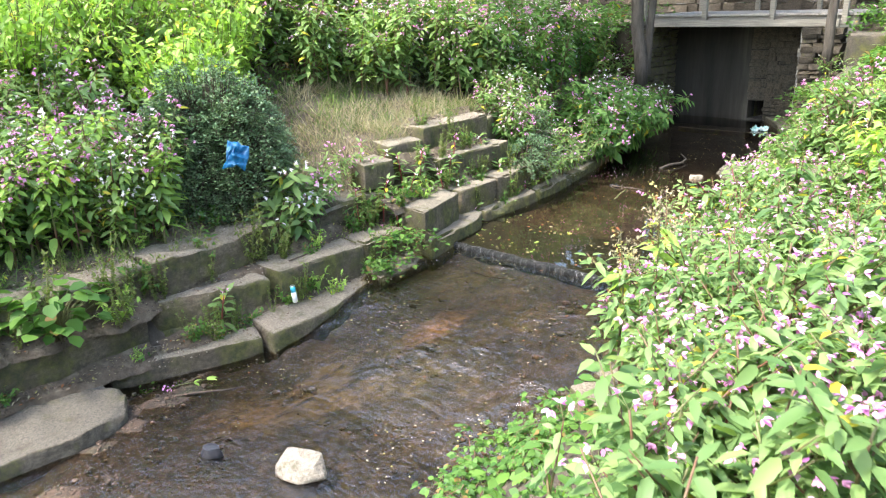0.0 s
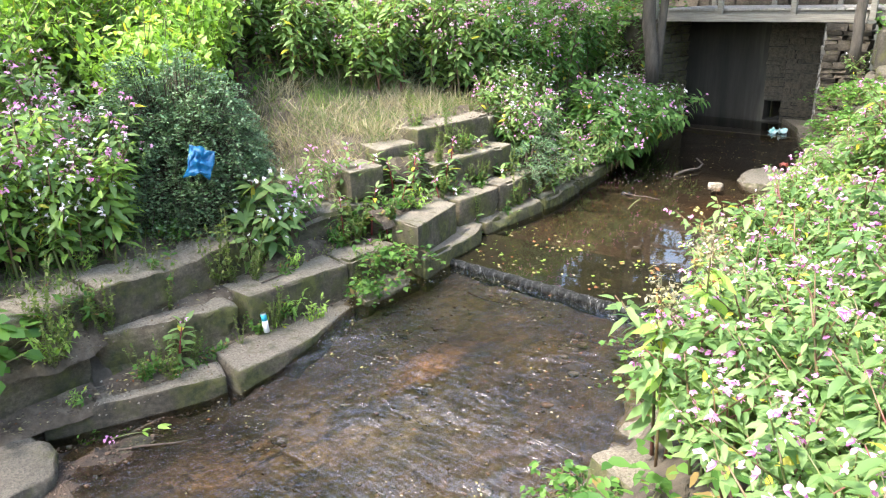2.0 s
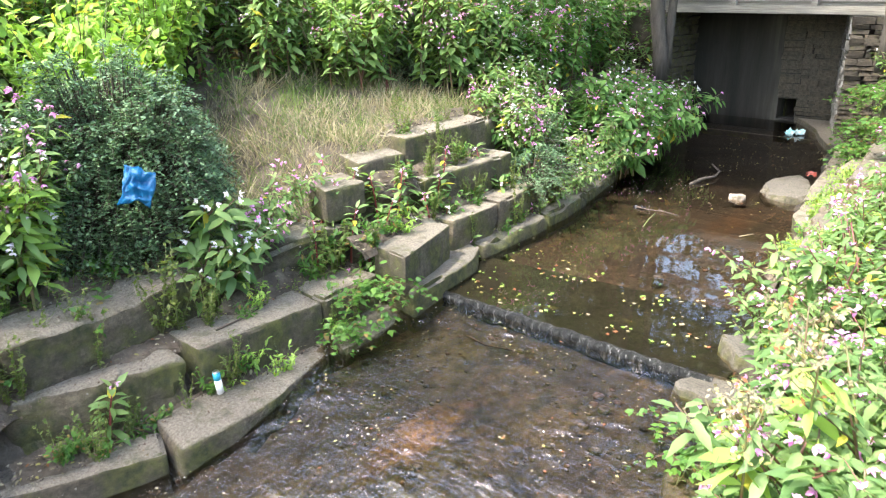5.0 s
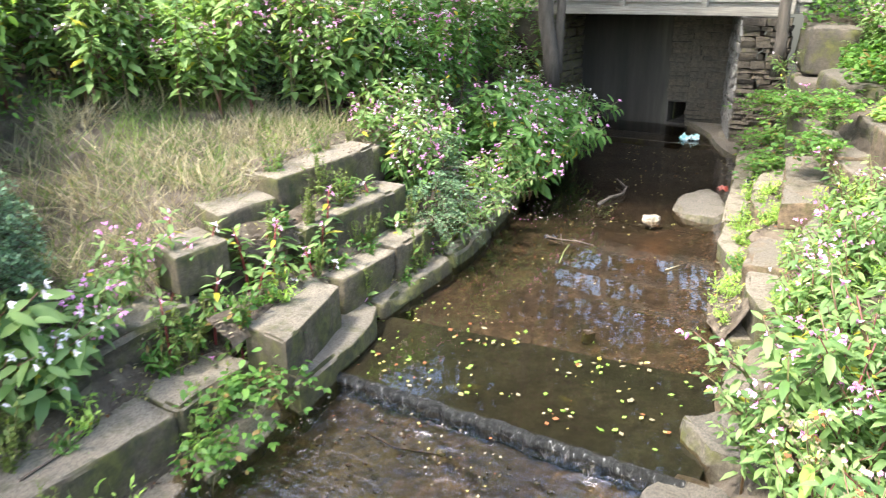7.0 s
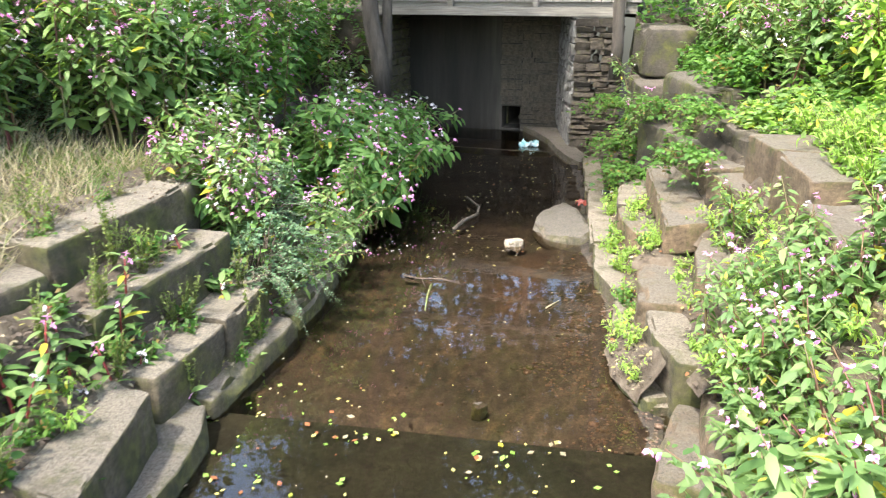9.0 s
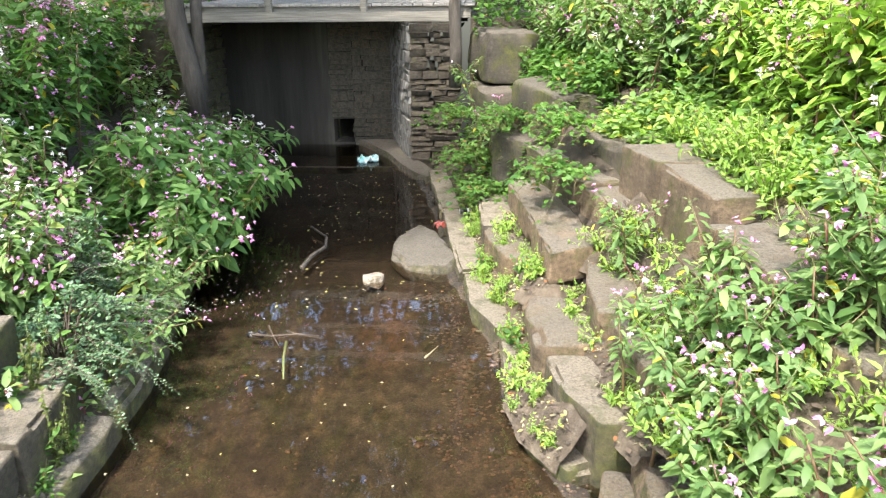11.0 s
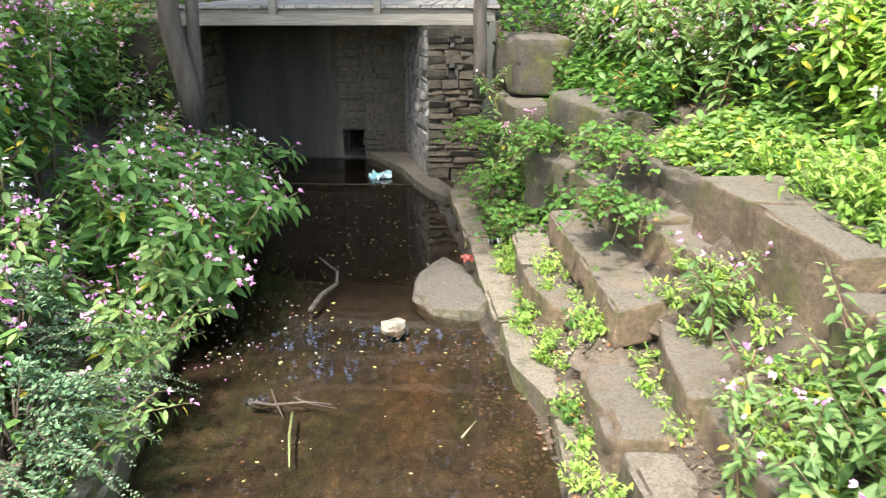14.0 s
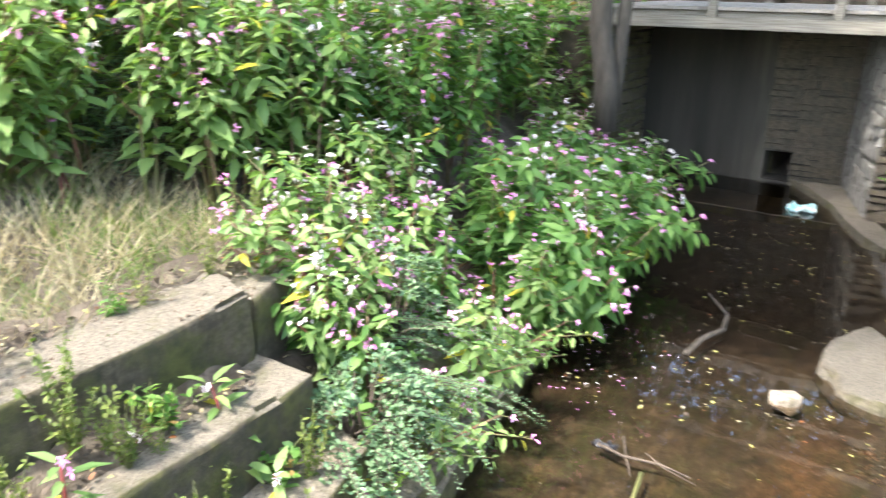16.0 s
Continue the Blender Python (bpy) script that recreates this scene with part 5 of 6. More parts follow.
for k, (x, y, kind, sc) in enumerate(((-5.8, 4.62, 20, 1.0), (-5.85, 4.85, 10, 0.8), (-5.78, 4.4, 20, 1.1), (-6.0, 5.1, 0, 1.0), (-5.8, 4.22, 20, 0.95), (-5.9, 4.5, 20, 1.2), (-5.95, 4.95, 10, 0.7), (-6.1, 5.3, 10, 0.7))):
    plant_balsam(kind, x, y, blended_z(x, y), k * 37 % 90 - 45, sc, "young balsam on the ledges", (0, 26))
for k, (x, y) in enumerate(((-5.45, 5.75), (-5.5, 5.95), (-5.38, 6.5), (-5.42, 6.65), (-5.3, 6.85), (-5.28, 7.05), (-5.6, 6.4), (-5.62, 6.9), (-5.68, 7.25), (-5.4, 7.3), (-5.15, 3.2), (-5.5, 7.75), (-5.9, 5.6), (-5.2, 6.9), (-5.7, 6.1), (-5.35, 5.5), (-5.45, 7.95), (-5.75, 5.75), (-5.85, 5.9), (-5.6, 5.65), (-5.55, 6.75), (-5.65, 7.6), (-5.5, 6.15), (-5.36, 6.3), (-5.62, 5.3), (-5.8, 5.45), (-5.25, 7.6), (-5.3, 8.0))):
    plant_young(x, y, k)


SEED_SPOTS = ((-1.62, 3.95, 1.1), (-1.5, 4.1, 1.25), (-1.75, 4.3, 0.95), (-1.6, 4.45, 1.15), (-1.9, 4.6, 0.8), (-1.75, 4.9, 1.0), (-1.85, 5.4, 0.9))


def seed_stalk(x, y, h, seed):
    """A balsam gone to seed: a bare red stem with withered capsules and a few small leaves at its head."""
    rng = np.random.RandomState(seed)
    t = thing("balsam_stalk", "balsam gone to seed with a withered straw-brown head", "plant", "balsam on the near bank")
    stem, leafs, pods = Soup(), Soup(), Soup()
    k = np.linspace(0, 1, 7)
    lean = rng.normal(0, 0.06, 2)
    p = np.stack([lean[0] * k * k * h, lean[1] * k * k * h, k * h], 1)
    stem.add(STEM_RED, *tube(p, np.linspace(0.009, 0.003, 7), 6))
    for i in range(16):
        kk, a = rng.uniform(0.7, 1.0), rng.uniform(0, 6.28)
        q = np.array([np.interp(kk, k, p[:, c]) for c in range(3)])
        e = q + np.array([math.cos(a), math.sin(a), rng.uniform(0.4, 1.2)]) * rng.uniform(0.03, 0.1)
        stem.add(STEM_RED, *tube([q, e], [0.002, 0.0014], 4))
        n = 7
        pods.add(STRAW if i % 3 else FALLEN, *spread(OVAL, np.tile(e, (n, 1)) + rng.normal(0, 0.012, (n, 3)), rng.normal(0, 1, (n, 3)) + (0, 0, -0.3), rng.uniform(0.02, 0.036, n), None, rng))
    n = 12
    kk, a = rng.uniform(0.35, 0.85, n), rng.uniform(0, 6.28, n)
    q = np.stack([np.interp(kk, k, p[:, c]) for c in range(3)], 1)
    leafs.add(LIGHT_LEAF, *spread(LANCE, q, np.stack([np.cos(a), np.sin(a), rng.uniform(-0.6, 0.2, n)], 1), rng.uniform(0.1, 0.17, n), None, rng))
    child("stem", stem.one("stem"), t)
    child("foliage", leafs.one("foliage"), t)
    child("blossom", pods.one("blossom"), t)
    t.location = (x, y, blended_z(x, y) - 0.02)
    return t


for k, (x, y, h) in enumerate(SEED_SPOTS):
    seed_stalk(x, y, h, 700 + k)


# ---- tall light-green shrub at the back ----
def shrub(name, label, at, radius, height, stems, seed, mat=None, size=(0.07, 0.13)):
    rng = np.random.RandomState(seed)
    t = thing(name, label, "shrub", at=at)
    wood, leafs = Soup(), Soup()
    for i in range(stems):
        a, u = rng.uniform(0, 6.28), math.sqrt(rng.uniform(0, 1))
        tip = np.array([math.cos(a) * radius * u, math.sin(a) * radius * u, height * rng.uniform(0.6, 1.0)])
        p = np.array([tip * np.array([k ** 1.5, k ** 1.5, k]) for k in np.linspace(0, 1, 6)]) + rng.normal(0, 0.02, (6, 3))
        wood.add(STEM_GREEN, *tube(p, np.linspace(0.014, 0.003, 6), 4))
        n = 60
        kk = rng.uniform(0.25, 1.0, n)
        q = np.stack([np.interp(kk, np.linspace(0, 1, 6), p[:, c]) for c in range(3)], 1) + rng.normal(0, 0.07, (n, 3))
        o = rng.normal(0, 1, (n, 3)) + np.array([0, 0, 0.1])
        leafs.add(mat or LIGHT_LEAF, *spread(LANCE if i % 2 else BROAD, q, o, rng.uniform(size[0], size[1], n), None, rng))
    child("brushwood", wood.one("brushwood"), t)
    child("foliage", leafs.one("foliage"), t)
    return t


for k, (x, y, r, h) in enumerate(((-8.2, 3.0, 1.1, 2.1), (-9.0, 4.4, 1.3, 2.4), (-7.7, 4.5, 0.8, 1.6), (-9.6, 1.6, 1.2, 2.4), (-10.6, 5.4, 1.3, 2.4), (-8.6, 0.8, 1.0, 1.8), (-11.5, 2.8, 1.3, 2.6), (-8.4, 5.6, 0.8, 1.7))):
    shrub("elder_shrub", "leafy yellow-green shrub behind the flowering balsam", (x, y, blended_z(x, y)), r, h, 54, 60 + k)


# ---- cotoneaster mounds ----
def cotoneaster(name, label, at, radius, height, twigs, seed, lean=(0, 0), sprays=0):
    rng = np.random.RandomState(seed)
    t = thing(name, label, "bush", at=at)
    wood, leafs = Soup(), Soup()
    for i in range(twigs):
        a, c = rng.uniform(0, 6.28), rng.uniform(0.1, 1.0)
        s = max(0.0, 1 - abs(c) ** 2.4) ** 0.5 * (0.7 + 0.3 * min(1.0, c / 0.45))
        k0 = rng.uniform(0.82, 1.08) * (1 + 0.08 * math.sin(3 * a) + 0.06 * math.sin(5 * a + 2 * c))
        tip = np.array([math.cos(a) * s * radius + lean[0], math.sin(a) * s * radius + lean[1], max(0.05, c) * height]) * k0
        droop = np.array([math.cos(a) * 0.1, math.sin(a) * 0.1, -rng.uniform(0.1, 0.3) * height * 0.6])
        p = np.array([tip * 0.3, tip * 0.65 + (0, 0, 0.06), tip * 0.92 + (0, 0, 0.06), tip + droop * 0.4, tip * 1.03 + droop]) + rng.normal(0, 0.012, (5, 3))
        ks = np.linspace(0, 1, 9)
        p = np.stack([np.interp(ks, np.linspace(0, 1, 5), p[:, q]) for q in range(3)], 1)
        p[:, 2] = np.maximum(p[:, 2], 0.02)
        wood.add(TWIG, *tube(p, np.linspace(0.007, 0.0015, 9), 3))
        n = 52
        kk = 0.3 + 0.7 * np.arange(n) / n
        q = np.stack([np.interp(kk, ks, p[:, c2]) for c2 in range(3)], 1)
        side = np.where(np.arange(n)[:, None] % 2, 1.0, -1.0) * np.array([[-math.sin(a), math.cos(a), 0.0]])
        q += rng.normal(0, 0.016, q.shape)
        o = side + rng.normal(0, 0.5, (n, 3)) + np.array([math.cos(a) * 0.6, math.sin(a) * 0.6, 0.3])
        leafs.add(DARK_LEAF, *spread(OVAL, q, o, rng.uniform(0.026, 0.044, n), None, rng))
    for i in range(sprays):
        a, ln = rng.uniform(-1.3, 1.3), rng.uniform(0.35, 0.75)
        k = np.linspace(0, 1, 10)
        foot = np.array([rng.uniform(-0.1, 0.2), rng.uniform(-0.4, 0.45), rng.uniform(-0.1, 0.1)])
        a *= 0.6
        p = foot + np.stack([math.cos(a) * ln * k, math.sin(a) * ln * k + 0.12 * k * k * rng.normal(), 0.25 + 0.9 * k * ln * 0.55 - 1.25 * ln * 0.55 * k ** 2.2], 1) + rng.normal(0, 0.006, (10, 3))
        wood.add(TWIG, *tube(p, np.linspace(0.004, 0.001, 10), 3))
        n = int(90 * ln)
        kk = 0.25 + 0.75 * np.arange(n) / n
        q = np.stack([np.interp(kk, k, p[:, c]) for c in range(3)], 1)
        side = np.where(np.arange(n)[:, None] % 2, 1.0, -1.0) * np.array([[-math.sin(a), math.cos(a), 0.0]])
        leafs.add(DARK_LEAF, *spread(OVAL, q, side + rng.normal(0, 0.25, (n, 3)) + np.array([math.cos(a) * 0.4, math.sin(a) * 0.4, 0.2]), rng.uniform(0.02, 0.034, n) * (1.1 - 0.5 * kk), None, rng))
    child("brushwood", wood.one("brushwood"), t)
    child("foliage", leafs.one("foliage"), t)
    return t


cotoneaster("cotoneaster_bush", "dense dark-green cotoneaster mound with small leaves", (-6.5, 4.15, 0.55), 0.8, 1.42, 1250, 31)
cotoneaster("cotoneaster_bush", "grey-green cotoneaster bush in the back hedge", (-8.0, 9.1, 1.2), 0.6, 1.2, 420, 32)
cotoneaster("cotoneaster_bush", "trailing cotoneaster spilling over the stone kerb", (-5.48, 8.2, 0.3), 0.3, 0.55, 48, 33, (0.08, 0), 26)
cotoneaster("cotoneaster_bush", "loose upright cotoneaster between the flowering balsam", (-5.75, 8.75, 0.5), 0.25, 0.7, 34, 34, (0, 0), 8)


# ---- grass and herbs ----
def grass(name, label, mat, spots, lo, hi, seed):
    rng = np.random.RandomState(seed)
    at = np.array(spots)
    out = np.concatenate([rng.normal(0, 0.75, (len(at), 2)), np.ones((len(at), 1))], 1)
    s = Soup()
    s.add(mat, *spread(BLADE, at, out, rng.uniform(lo, hi, len(at)), rng.normal(0, 1, (len(at), 3)), rng))
    tagged(new(name, s.one(name)), label, "grass", kind="stuff")


def spots_in(seed, n, x0, x1, y0, y1, inside):
    return [(x, y, z) for x, y, z, _ in scatter(seed, n, x0, x1, y0, y1, inside)]


grass("dry_grass", "patch of dry straw-coloured grass on the bank", STRAW, spots_in(41, 9000, -8.2, -5.9, 4.6, 8.6, lambda x, y: 0.95 < left_edge(y) - x < 3.1 and fbm(x, y, 1.5, 7) > -0.15), 0.1, 0.38, 42)
grass("green_grass", "green grass among the dry stalks", GRASS, spots_in(43, 27000, -9, -5.8, 0, 8.8, lambda x, y: 0.8 < left_edge(y) - x < 3.5 and fbm(x, y, 1.8, 2) > -0.2), 0.08, 0.32, 44)


grass("green_grass", "yellow-green grass above the upper stone blocks", LIGHT_LEAF, spots_in(45, 9000, -2.2, 0.2, 6.6, 10.6, lambda x, y: hedge_right(x + 0.2, y) and not hedge_right(x - 0.5, y) and fbm(x, y, 1.6, 4) > -0.2), 0.06, 0.2, 46)


def herbs(name, label, mat, shape, spots, lo, hi, seed, lift=0.25):
    rng = np.random.RandomState(seed)
    at = np.array(spots)
    at[:, 2] += rng.uniform(0.02, lift, len(at))
    out = rng.normal(0, 1, (len(at), 3)) * np.array([1, 1, 0.4])
    s = Soup()
    s.add(mat, *spread(shape, at, out, rng.uniform(lo, hi, len(at)), None, rng))
    tagged(new(name, s.one(name)), label, "plants", kind="stuff")


herbs("undergrowth", "low leafy undergrowth on the far bank", HERB_LEAF, BROAD, spots_in(51, 16000, -11, -5.8, -1, 14, lambda x, y: left_edge(y) - x > 1.1 and (left_edge(y) - x > 2.9 or y > 9 or y < 3.6)), 0.04, 0.10, 52, 0.4)
herbs("undergrowth", "low leafy undergrowth on the near bank", HERB_LEAF, BROAD, spots_in(53, 9000, -2.6, 3, 0, 14, lambda x, y: (x - right_edge(y) > 0.5) if y < 6.6 else hedge_right(x, y)), 0.05, 0.11, 54, 0.45)
herbs("ivy", "dark ivy and bramble hanging beside the pier", HERB_LEAF, BROAD, spots_in(57, 9000, -3.3, -1.8, 11.3, 14.6, lambda x, y: x - right_edge(y) > 0.6), 0.045, 0.105, 58, 0.5)
herbs("ivy", "low ivy creeping over the stone kerb", HERB_LEAF, BROAD, spots_in(59, 1100, -3.5, -2.7, 11.4, 13.4, lambda x, y: x - right_edge(y) > 0.2), 0.04, 0.09, 61, 0.35)
herbs("undergrowth", "yellow-green creeping leaves above the stone terrace", LIGHT_LEAF, BROAD, spots_in(55, 30000, -2.4, 0.8, 6.5, 12, lambda x, y: y < 11 and not hedge_right(x - 0.9, y) and (hedge_right(x, y) or (hedge_right(x + 0.25, y) and fbm(x, y, 2.0, 3) > 0.0))), 0.045, 0.09, 56, 0.16)
herbs("undergrowth", "green creeping leaves above the stone terrace", BALSAM_LEAF, BROAD, spots_in(58, 26000, -2.4, 0.8, 6.5, 12, lambda x, y: y < 11 and not hedge_right(x - 0.9, y) and (hedge_right(x, y) or (hedge_right(x + 0.25, y) and fbm(x, y, 2.0, 3) > 0.0))), 0.045, 0.09, 62, 0.2)


# ---- weeds in the joints of the terraces ----
def weed_mesh(seed, sunny=False):
    rng = np.random.RandomState(seed)
    s = Soup()
    for i in range(rng.randint(9, 16)):
        a, h, r = rng.uniform(0, 6.28), rng.uniform(0.04, 0.2), rng.uniform(0.02, 0.15)
        tip = np.array([math.cos(a) * r, math.sin(a) * r, h])
        p = np.array([tip * np.array([k ** 1.3, k ** 1.3, k]) for k in np.linspace(0, 1, 4)])
        s.add(STEM_GREEN, *tube(p, np.linspace(0.003, 0.001, 4), 3))
        n = 9
        kk = rng.uniform(0.2, 1, n)
        q = np.stack([np.interp(kk, np.linspace(0, 1, 4), p[:, c]) for c in range(3)], 1)
        # sunny weeds get the brighter leaf, so sunlight sits in their colour
        s.add(LIGHT_LEAF if sunny or seed % 4 == 0 else HERB_LEAF, *spread(BROAD if seed % 2 else LANCE, q, rng.normal(0, 1, (n, 3)) + (0, 0, 0.3), rng.uniform(0.022, 0.05, n), None, rng))
    return s.one("weed")


def feather_mesh(seed):
    rng = np.random.RandomState(seed)
    s = Soup()
    for i in range(7):
        h, a, r = rng.uniform(0.14, 0.34), rng.uniform(0, 6.28), rng.uniform(0.02, 0.09)
        p = np.array([(math.cos(a) * r * k, math.sin(a) * r * k, h * k) for k in np.linspace(0, 1, 4)])
        s.add(STEM_GREEN, *tube(p, np.linspace(0.002, 0.001, 4), 3))
        n = 26
        kk = rng.uniform(0.15, 1, n)
        q = np.stack([np.interp(kk, np.linspace(0, 1, 4), p[:, c]) for c in range(3)], 1)
        s.add(FEATHER_LEAF, *spread(OVAL, q, rng.normal(0, 1, (n, 3)) + (0, 0, 0.6), rng.uniform(0.012, 0.028, n), None, rng))
    return s.one("weed")


WEEDS = [weed_mesh(200 + i) for i in range(8)]
FEATHERS = [feather_mesh(230 + i) for i in range(4)]


def weed_row(label, pts, zs, n, seed, wide=0.05, lo=0.6, hi=1.4, kinds=None):
    rng = random.Random(seed)
    ys, xs = [p[1] for p in pts], [p[0] for p in pts]
    for i in range(n):
        y = rng.uniform(min(ys), max(ys))
        o = sorted(zip(ys, xs, zs))
        x = np.interp(y, [q[0] for q in o], [q[1] for q in o]) + rng.gauss(0, wide)
        z = blended_z(x, y)
        ob = new("weed", rng.choice(kinds or WEEDS))
        ob.matrix_basis = pose(x, y, z - 0.03, 0, 0, rng.uniform(0, 360)) @ Matrix.Scale(rng.uniform(lo, hi), 4)
        tagged(ob, label, "weed", "weeds in the stone joints")


weed_row("small green weed in a joint above the kerb", [(-5.12, 2.3), (-5.08, 3.6), (-5.1, 4.6), (-5.0, 5.5)], (-0.06, -0.03, -0.03, -0.03), 16, 71, 0.08)
weed_row("feathery weed growing against the stone tier", [(-5.6, 1.2), (-5.5, 3.0), (-5.48, 4.3), (-5.55, 5.6)], (0.16, 0.2, 0.22, 0.22), 22, 72, 0.05, 0.6, 1.2, FEATHERS + WEEDS[:2])
weed_row("green weed on the upper stone ledge", [(-5.6, 5.6), (-5.55, 6.5), (-5.65, 7.6)], (0.5, 0.55, 0.6), 16, 73, 0.16)
weed_row("green weed on the ledge behind the kerb", [(-5.3, 6.9), (-5.35, 8.2), (-5.6, 9.5)], (0.14, 0.15, 0.2), 8, 74, 0.08)


# ---- litter, twigs and small things ----
BLUE_CLOTH = plain_material("blue_latex", [(0.3, (0.0, 0.06, 0.16)), (0.7, (0.004, 0.13, 0.27))], 6.0, 0.4, 0.5)
CAN_WHITE = plain_material("white_can_paint", [(0.3, (0.62, 0.62, 0.6)), (0.7, (0.75, 0.75, 0.72))], 6.0, 0.35, 0.1)
CAN_TEAL = plain_material("teal_can_paint", [(0.3, (0.02, 0.3, 0.42)), (0.7, (0.05, 0.4, 0.5))], 6.0, 0.35, 0.1)
CAN_BLACK = plain_material("black_can_paint", [(0.3, (0.012, 0.012, 0.014)), (0.7, (0.03, 0.03, 0.035))], 6.0, 0.3, 0.1)
METAL = plain_material("bare_aluminium", [(0.3, (0.5, 0.5, 0.5)), (0.7, (0.65, 0.65, 0.65))], 9.0, 0.3, 0.1, metal=1.0)
PAPER = plain_material("pale_wrapper", [(0.35, (0.12, 0.42, 0.42)), (0.55, (0.45, 0.62, 0.6)), (0.7, (0.8, 0.82, 0.8))], 9.0, 0.5, 0.3)
RED_WRAP = plain_material("red_wrapper", [(0.3, (0.1, 0.014, 0.01)), (0.7, (0.2, 0.04, 0.025))], 9.0, 0.5, 0.4)


def crumple(name, label, mat, at, w, h, seed, turn, bulge=0.35, category="litter", torn=0.35):
    """A crumpled sheet with thickness."""
    rng = random.Random(seed)
    bm = bmesh.new()
    bmesh.ops.create_grid(bm, x_segments=22, y_segments=18, size=0.5)
    off = Vector((seed, seed * 2.3, 0))
    for v in bm.verts:
        x, y = v.co.x, v.co.y
        r = 1 + torn * noise.noise(Vector((x * 3, y * 3, seed)))
        v.co = Vector((x * w * r, y * h * r, bulge * w * (0.5 - x * x * 2 - y * y) + 0.3 * w * noise.noise(Vector((x * 5, y * 5, 0)) + off) + 0.14 * w * noise.noise(Vector((x * 12, y * 9, 4)) + off)))
    back = bmesh.ops.solidify(bm, geom=list(bm.faces), thickness=0.004)
    for f in bm.faces:
        f.smooth = True
    me = bpy.data.meshes.new(name)
    bm.to_mesh(me)
    bm.free()
    me.materials.append(mat)
    ob = new(name, me)
    ob.matrix_basis = pose(*at, *turn)
    return tagged(ob, label, category)


crumple("plastic_bag", "crumpled bright blue plastic caught in the dark bush", BLUE_CLOTH, (-5.62, 3.85, 1.27), 0.19, 0.24, 9, (70, 14, 50), 0.45, "litter", 0.3)
crumple("wrapper", "pale turquoise wrapper floating in the culvert", PAPER, (-4.68, 14.93, 0.04), 0.3, 0.16, 5, (5, 0, 10), 0.08, "litter", 0.15)
crumple("wrapper", "crumpled red wrapper on the flat rock", RED_WRAP, (-3.45, 11.48, 0.18), 0.13, 0.08, 6, (10, 5, 30), 0.4)
crumple("wrapper", "dark blue wrapper caught on a stick in the water", CAN_BLACK, (-4.72, 9.36, 0.006), 0.14, 0.05, 8, (0, 0, -5), 0.05)


def drink_can(label, at, turn, r, h, body_mat, band_mat):
    t = thing("drink_can", label, "can")
    def ring(z0, z1, r0, r1, n=24):
        bm = bmesh.new()
        bmesh.ops.create_cone(bm, cap_ends=True, segments=n, radius1=r0, radius2=r1, depth=z1 - z0, matrix=Matrix.Translation((0, 0, (z0 + z1) / 2)))
        for f in bm.faces:
            f.smooth = len(f.verts) == 4
        return bm
    part("base", ring(0, 0.006, r * 0.78, r, 24), METAL, t)
    part("body", ring(0.006, h * 0.62, r, r), body_mat, t)
    part("band", ring(h * 0.62, h * 0.94, r, r), band_mat, t)
    part("shoulder", ring(h * 0.94, h * 0.985, r, r * 0.8), METAL, t)
    part("rim", ring(h * 0.985, h, r * 0.82, r * 0.82), METAL, t)
    t.matrix_basis = pose(*at, *turn)
    return t


drink_can("tall white and teal drink can standing on the stone kerb", (-4.96, 3.88, -0.045), (6, 0, 0), 0.024, 0.175, CAN_WHITE, CAN_TEAL)
drink_can("black drink can lying among weeds on the kerb", (-3.27, 11.88, 0.2), (0, 90, 10), 0.03, 0.13, CAN_BLACK, CAN_WHITE)


def stick(name, label, pts, r, mat=None):
    v, f = tube(np.array(pts), np.linspace(r, r * 0.45, len(pts)), 6)
    return tagged(new(name, mesh_of(name, v, f, [mat or TWIG], None, True)), label, "stick", "sticks")


stick("stick", "thin dark stick lying in the shallow water", [(-4.71, 2.45, -0.32), (-4.62, 2.6, -0.315), (-4.5, 2.75, -0.32), (-4.41, 2.92, -0.325)], 0.01)
stick("stick", "bare twig floating on the brown water", [(-4.75, 9.35, 0.012), (-4.6, 9.31, 0.018), (-4.4, 9.36, 0.014), (-4.24, 9.34, 0.012)], 0.011)
stick("stick", "yellowed stalk lying in the water", [(-4.46, 9.24, 0.008), (-4.42, 9.0, 0.012), (-4.35, 8.72, 0.006)], 0.012, STEM_GREEN)
stick("stick", "pale thin stick in the water", [(-3.43, 9.03, 0.012), (-3.35, 9.2, 0.014)], 0.008, STRAW)
stick("branch", "gnarled driftwood branch at the water's edge", [(-4.68, 10.7, 0.015), (-4.64, 10.95, 0.04), (-4.56, 11.2, 0.035), (-4.6, 11.45, 0.05), (-4.82, 11.75, 0.06)], 0.024, BARK)
stick("stick", "small crossing twig on the water", [(-4.66, 9.5, 0.01), (-4.58, 9.32, 0.022), (-4.5, 9.18, 0.01)], 0.007)
stick("stick", "small dark twig on the water", [(-4.5, 9.42, 0.01), (-4.38, 9.33, 0.022), (-4.2, 9.3, 0.012)], 0.006)
stick("stick", "dark twig lying on the stone tier", [(-5.3, 4.1, 0.23), (-5.32, 4.35, 0.235), (-5.4, 4.6, 0.23)], 0.008)
stick("stick", "twig on the weir slab", [(-4.4, 5.75, -0.15), (-4.15, 5.7, -0.145), (-3.9, 5.78, -0.15)], 0.01)
loose_stone("brick_piece", "black wet stone lying in the shallows", -3.77, 2.22, -0.26, 0.17, 0.1, 0.1, CAN_BLACK, 35, 0.008, 0.012)
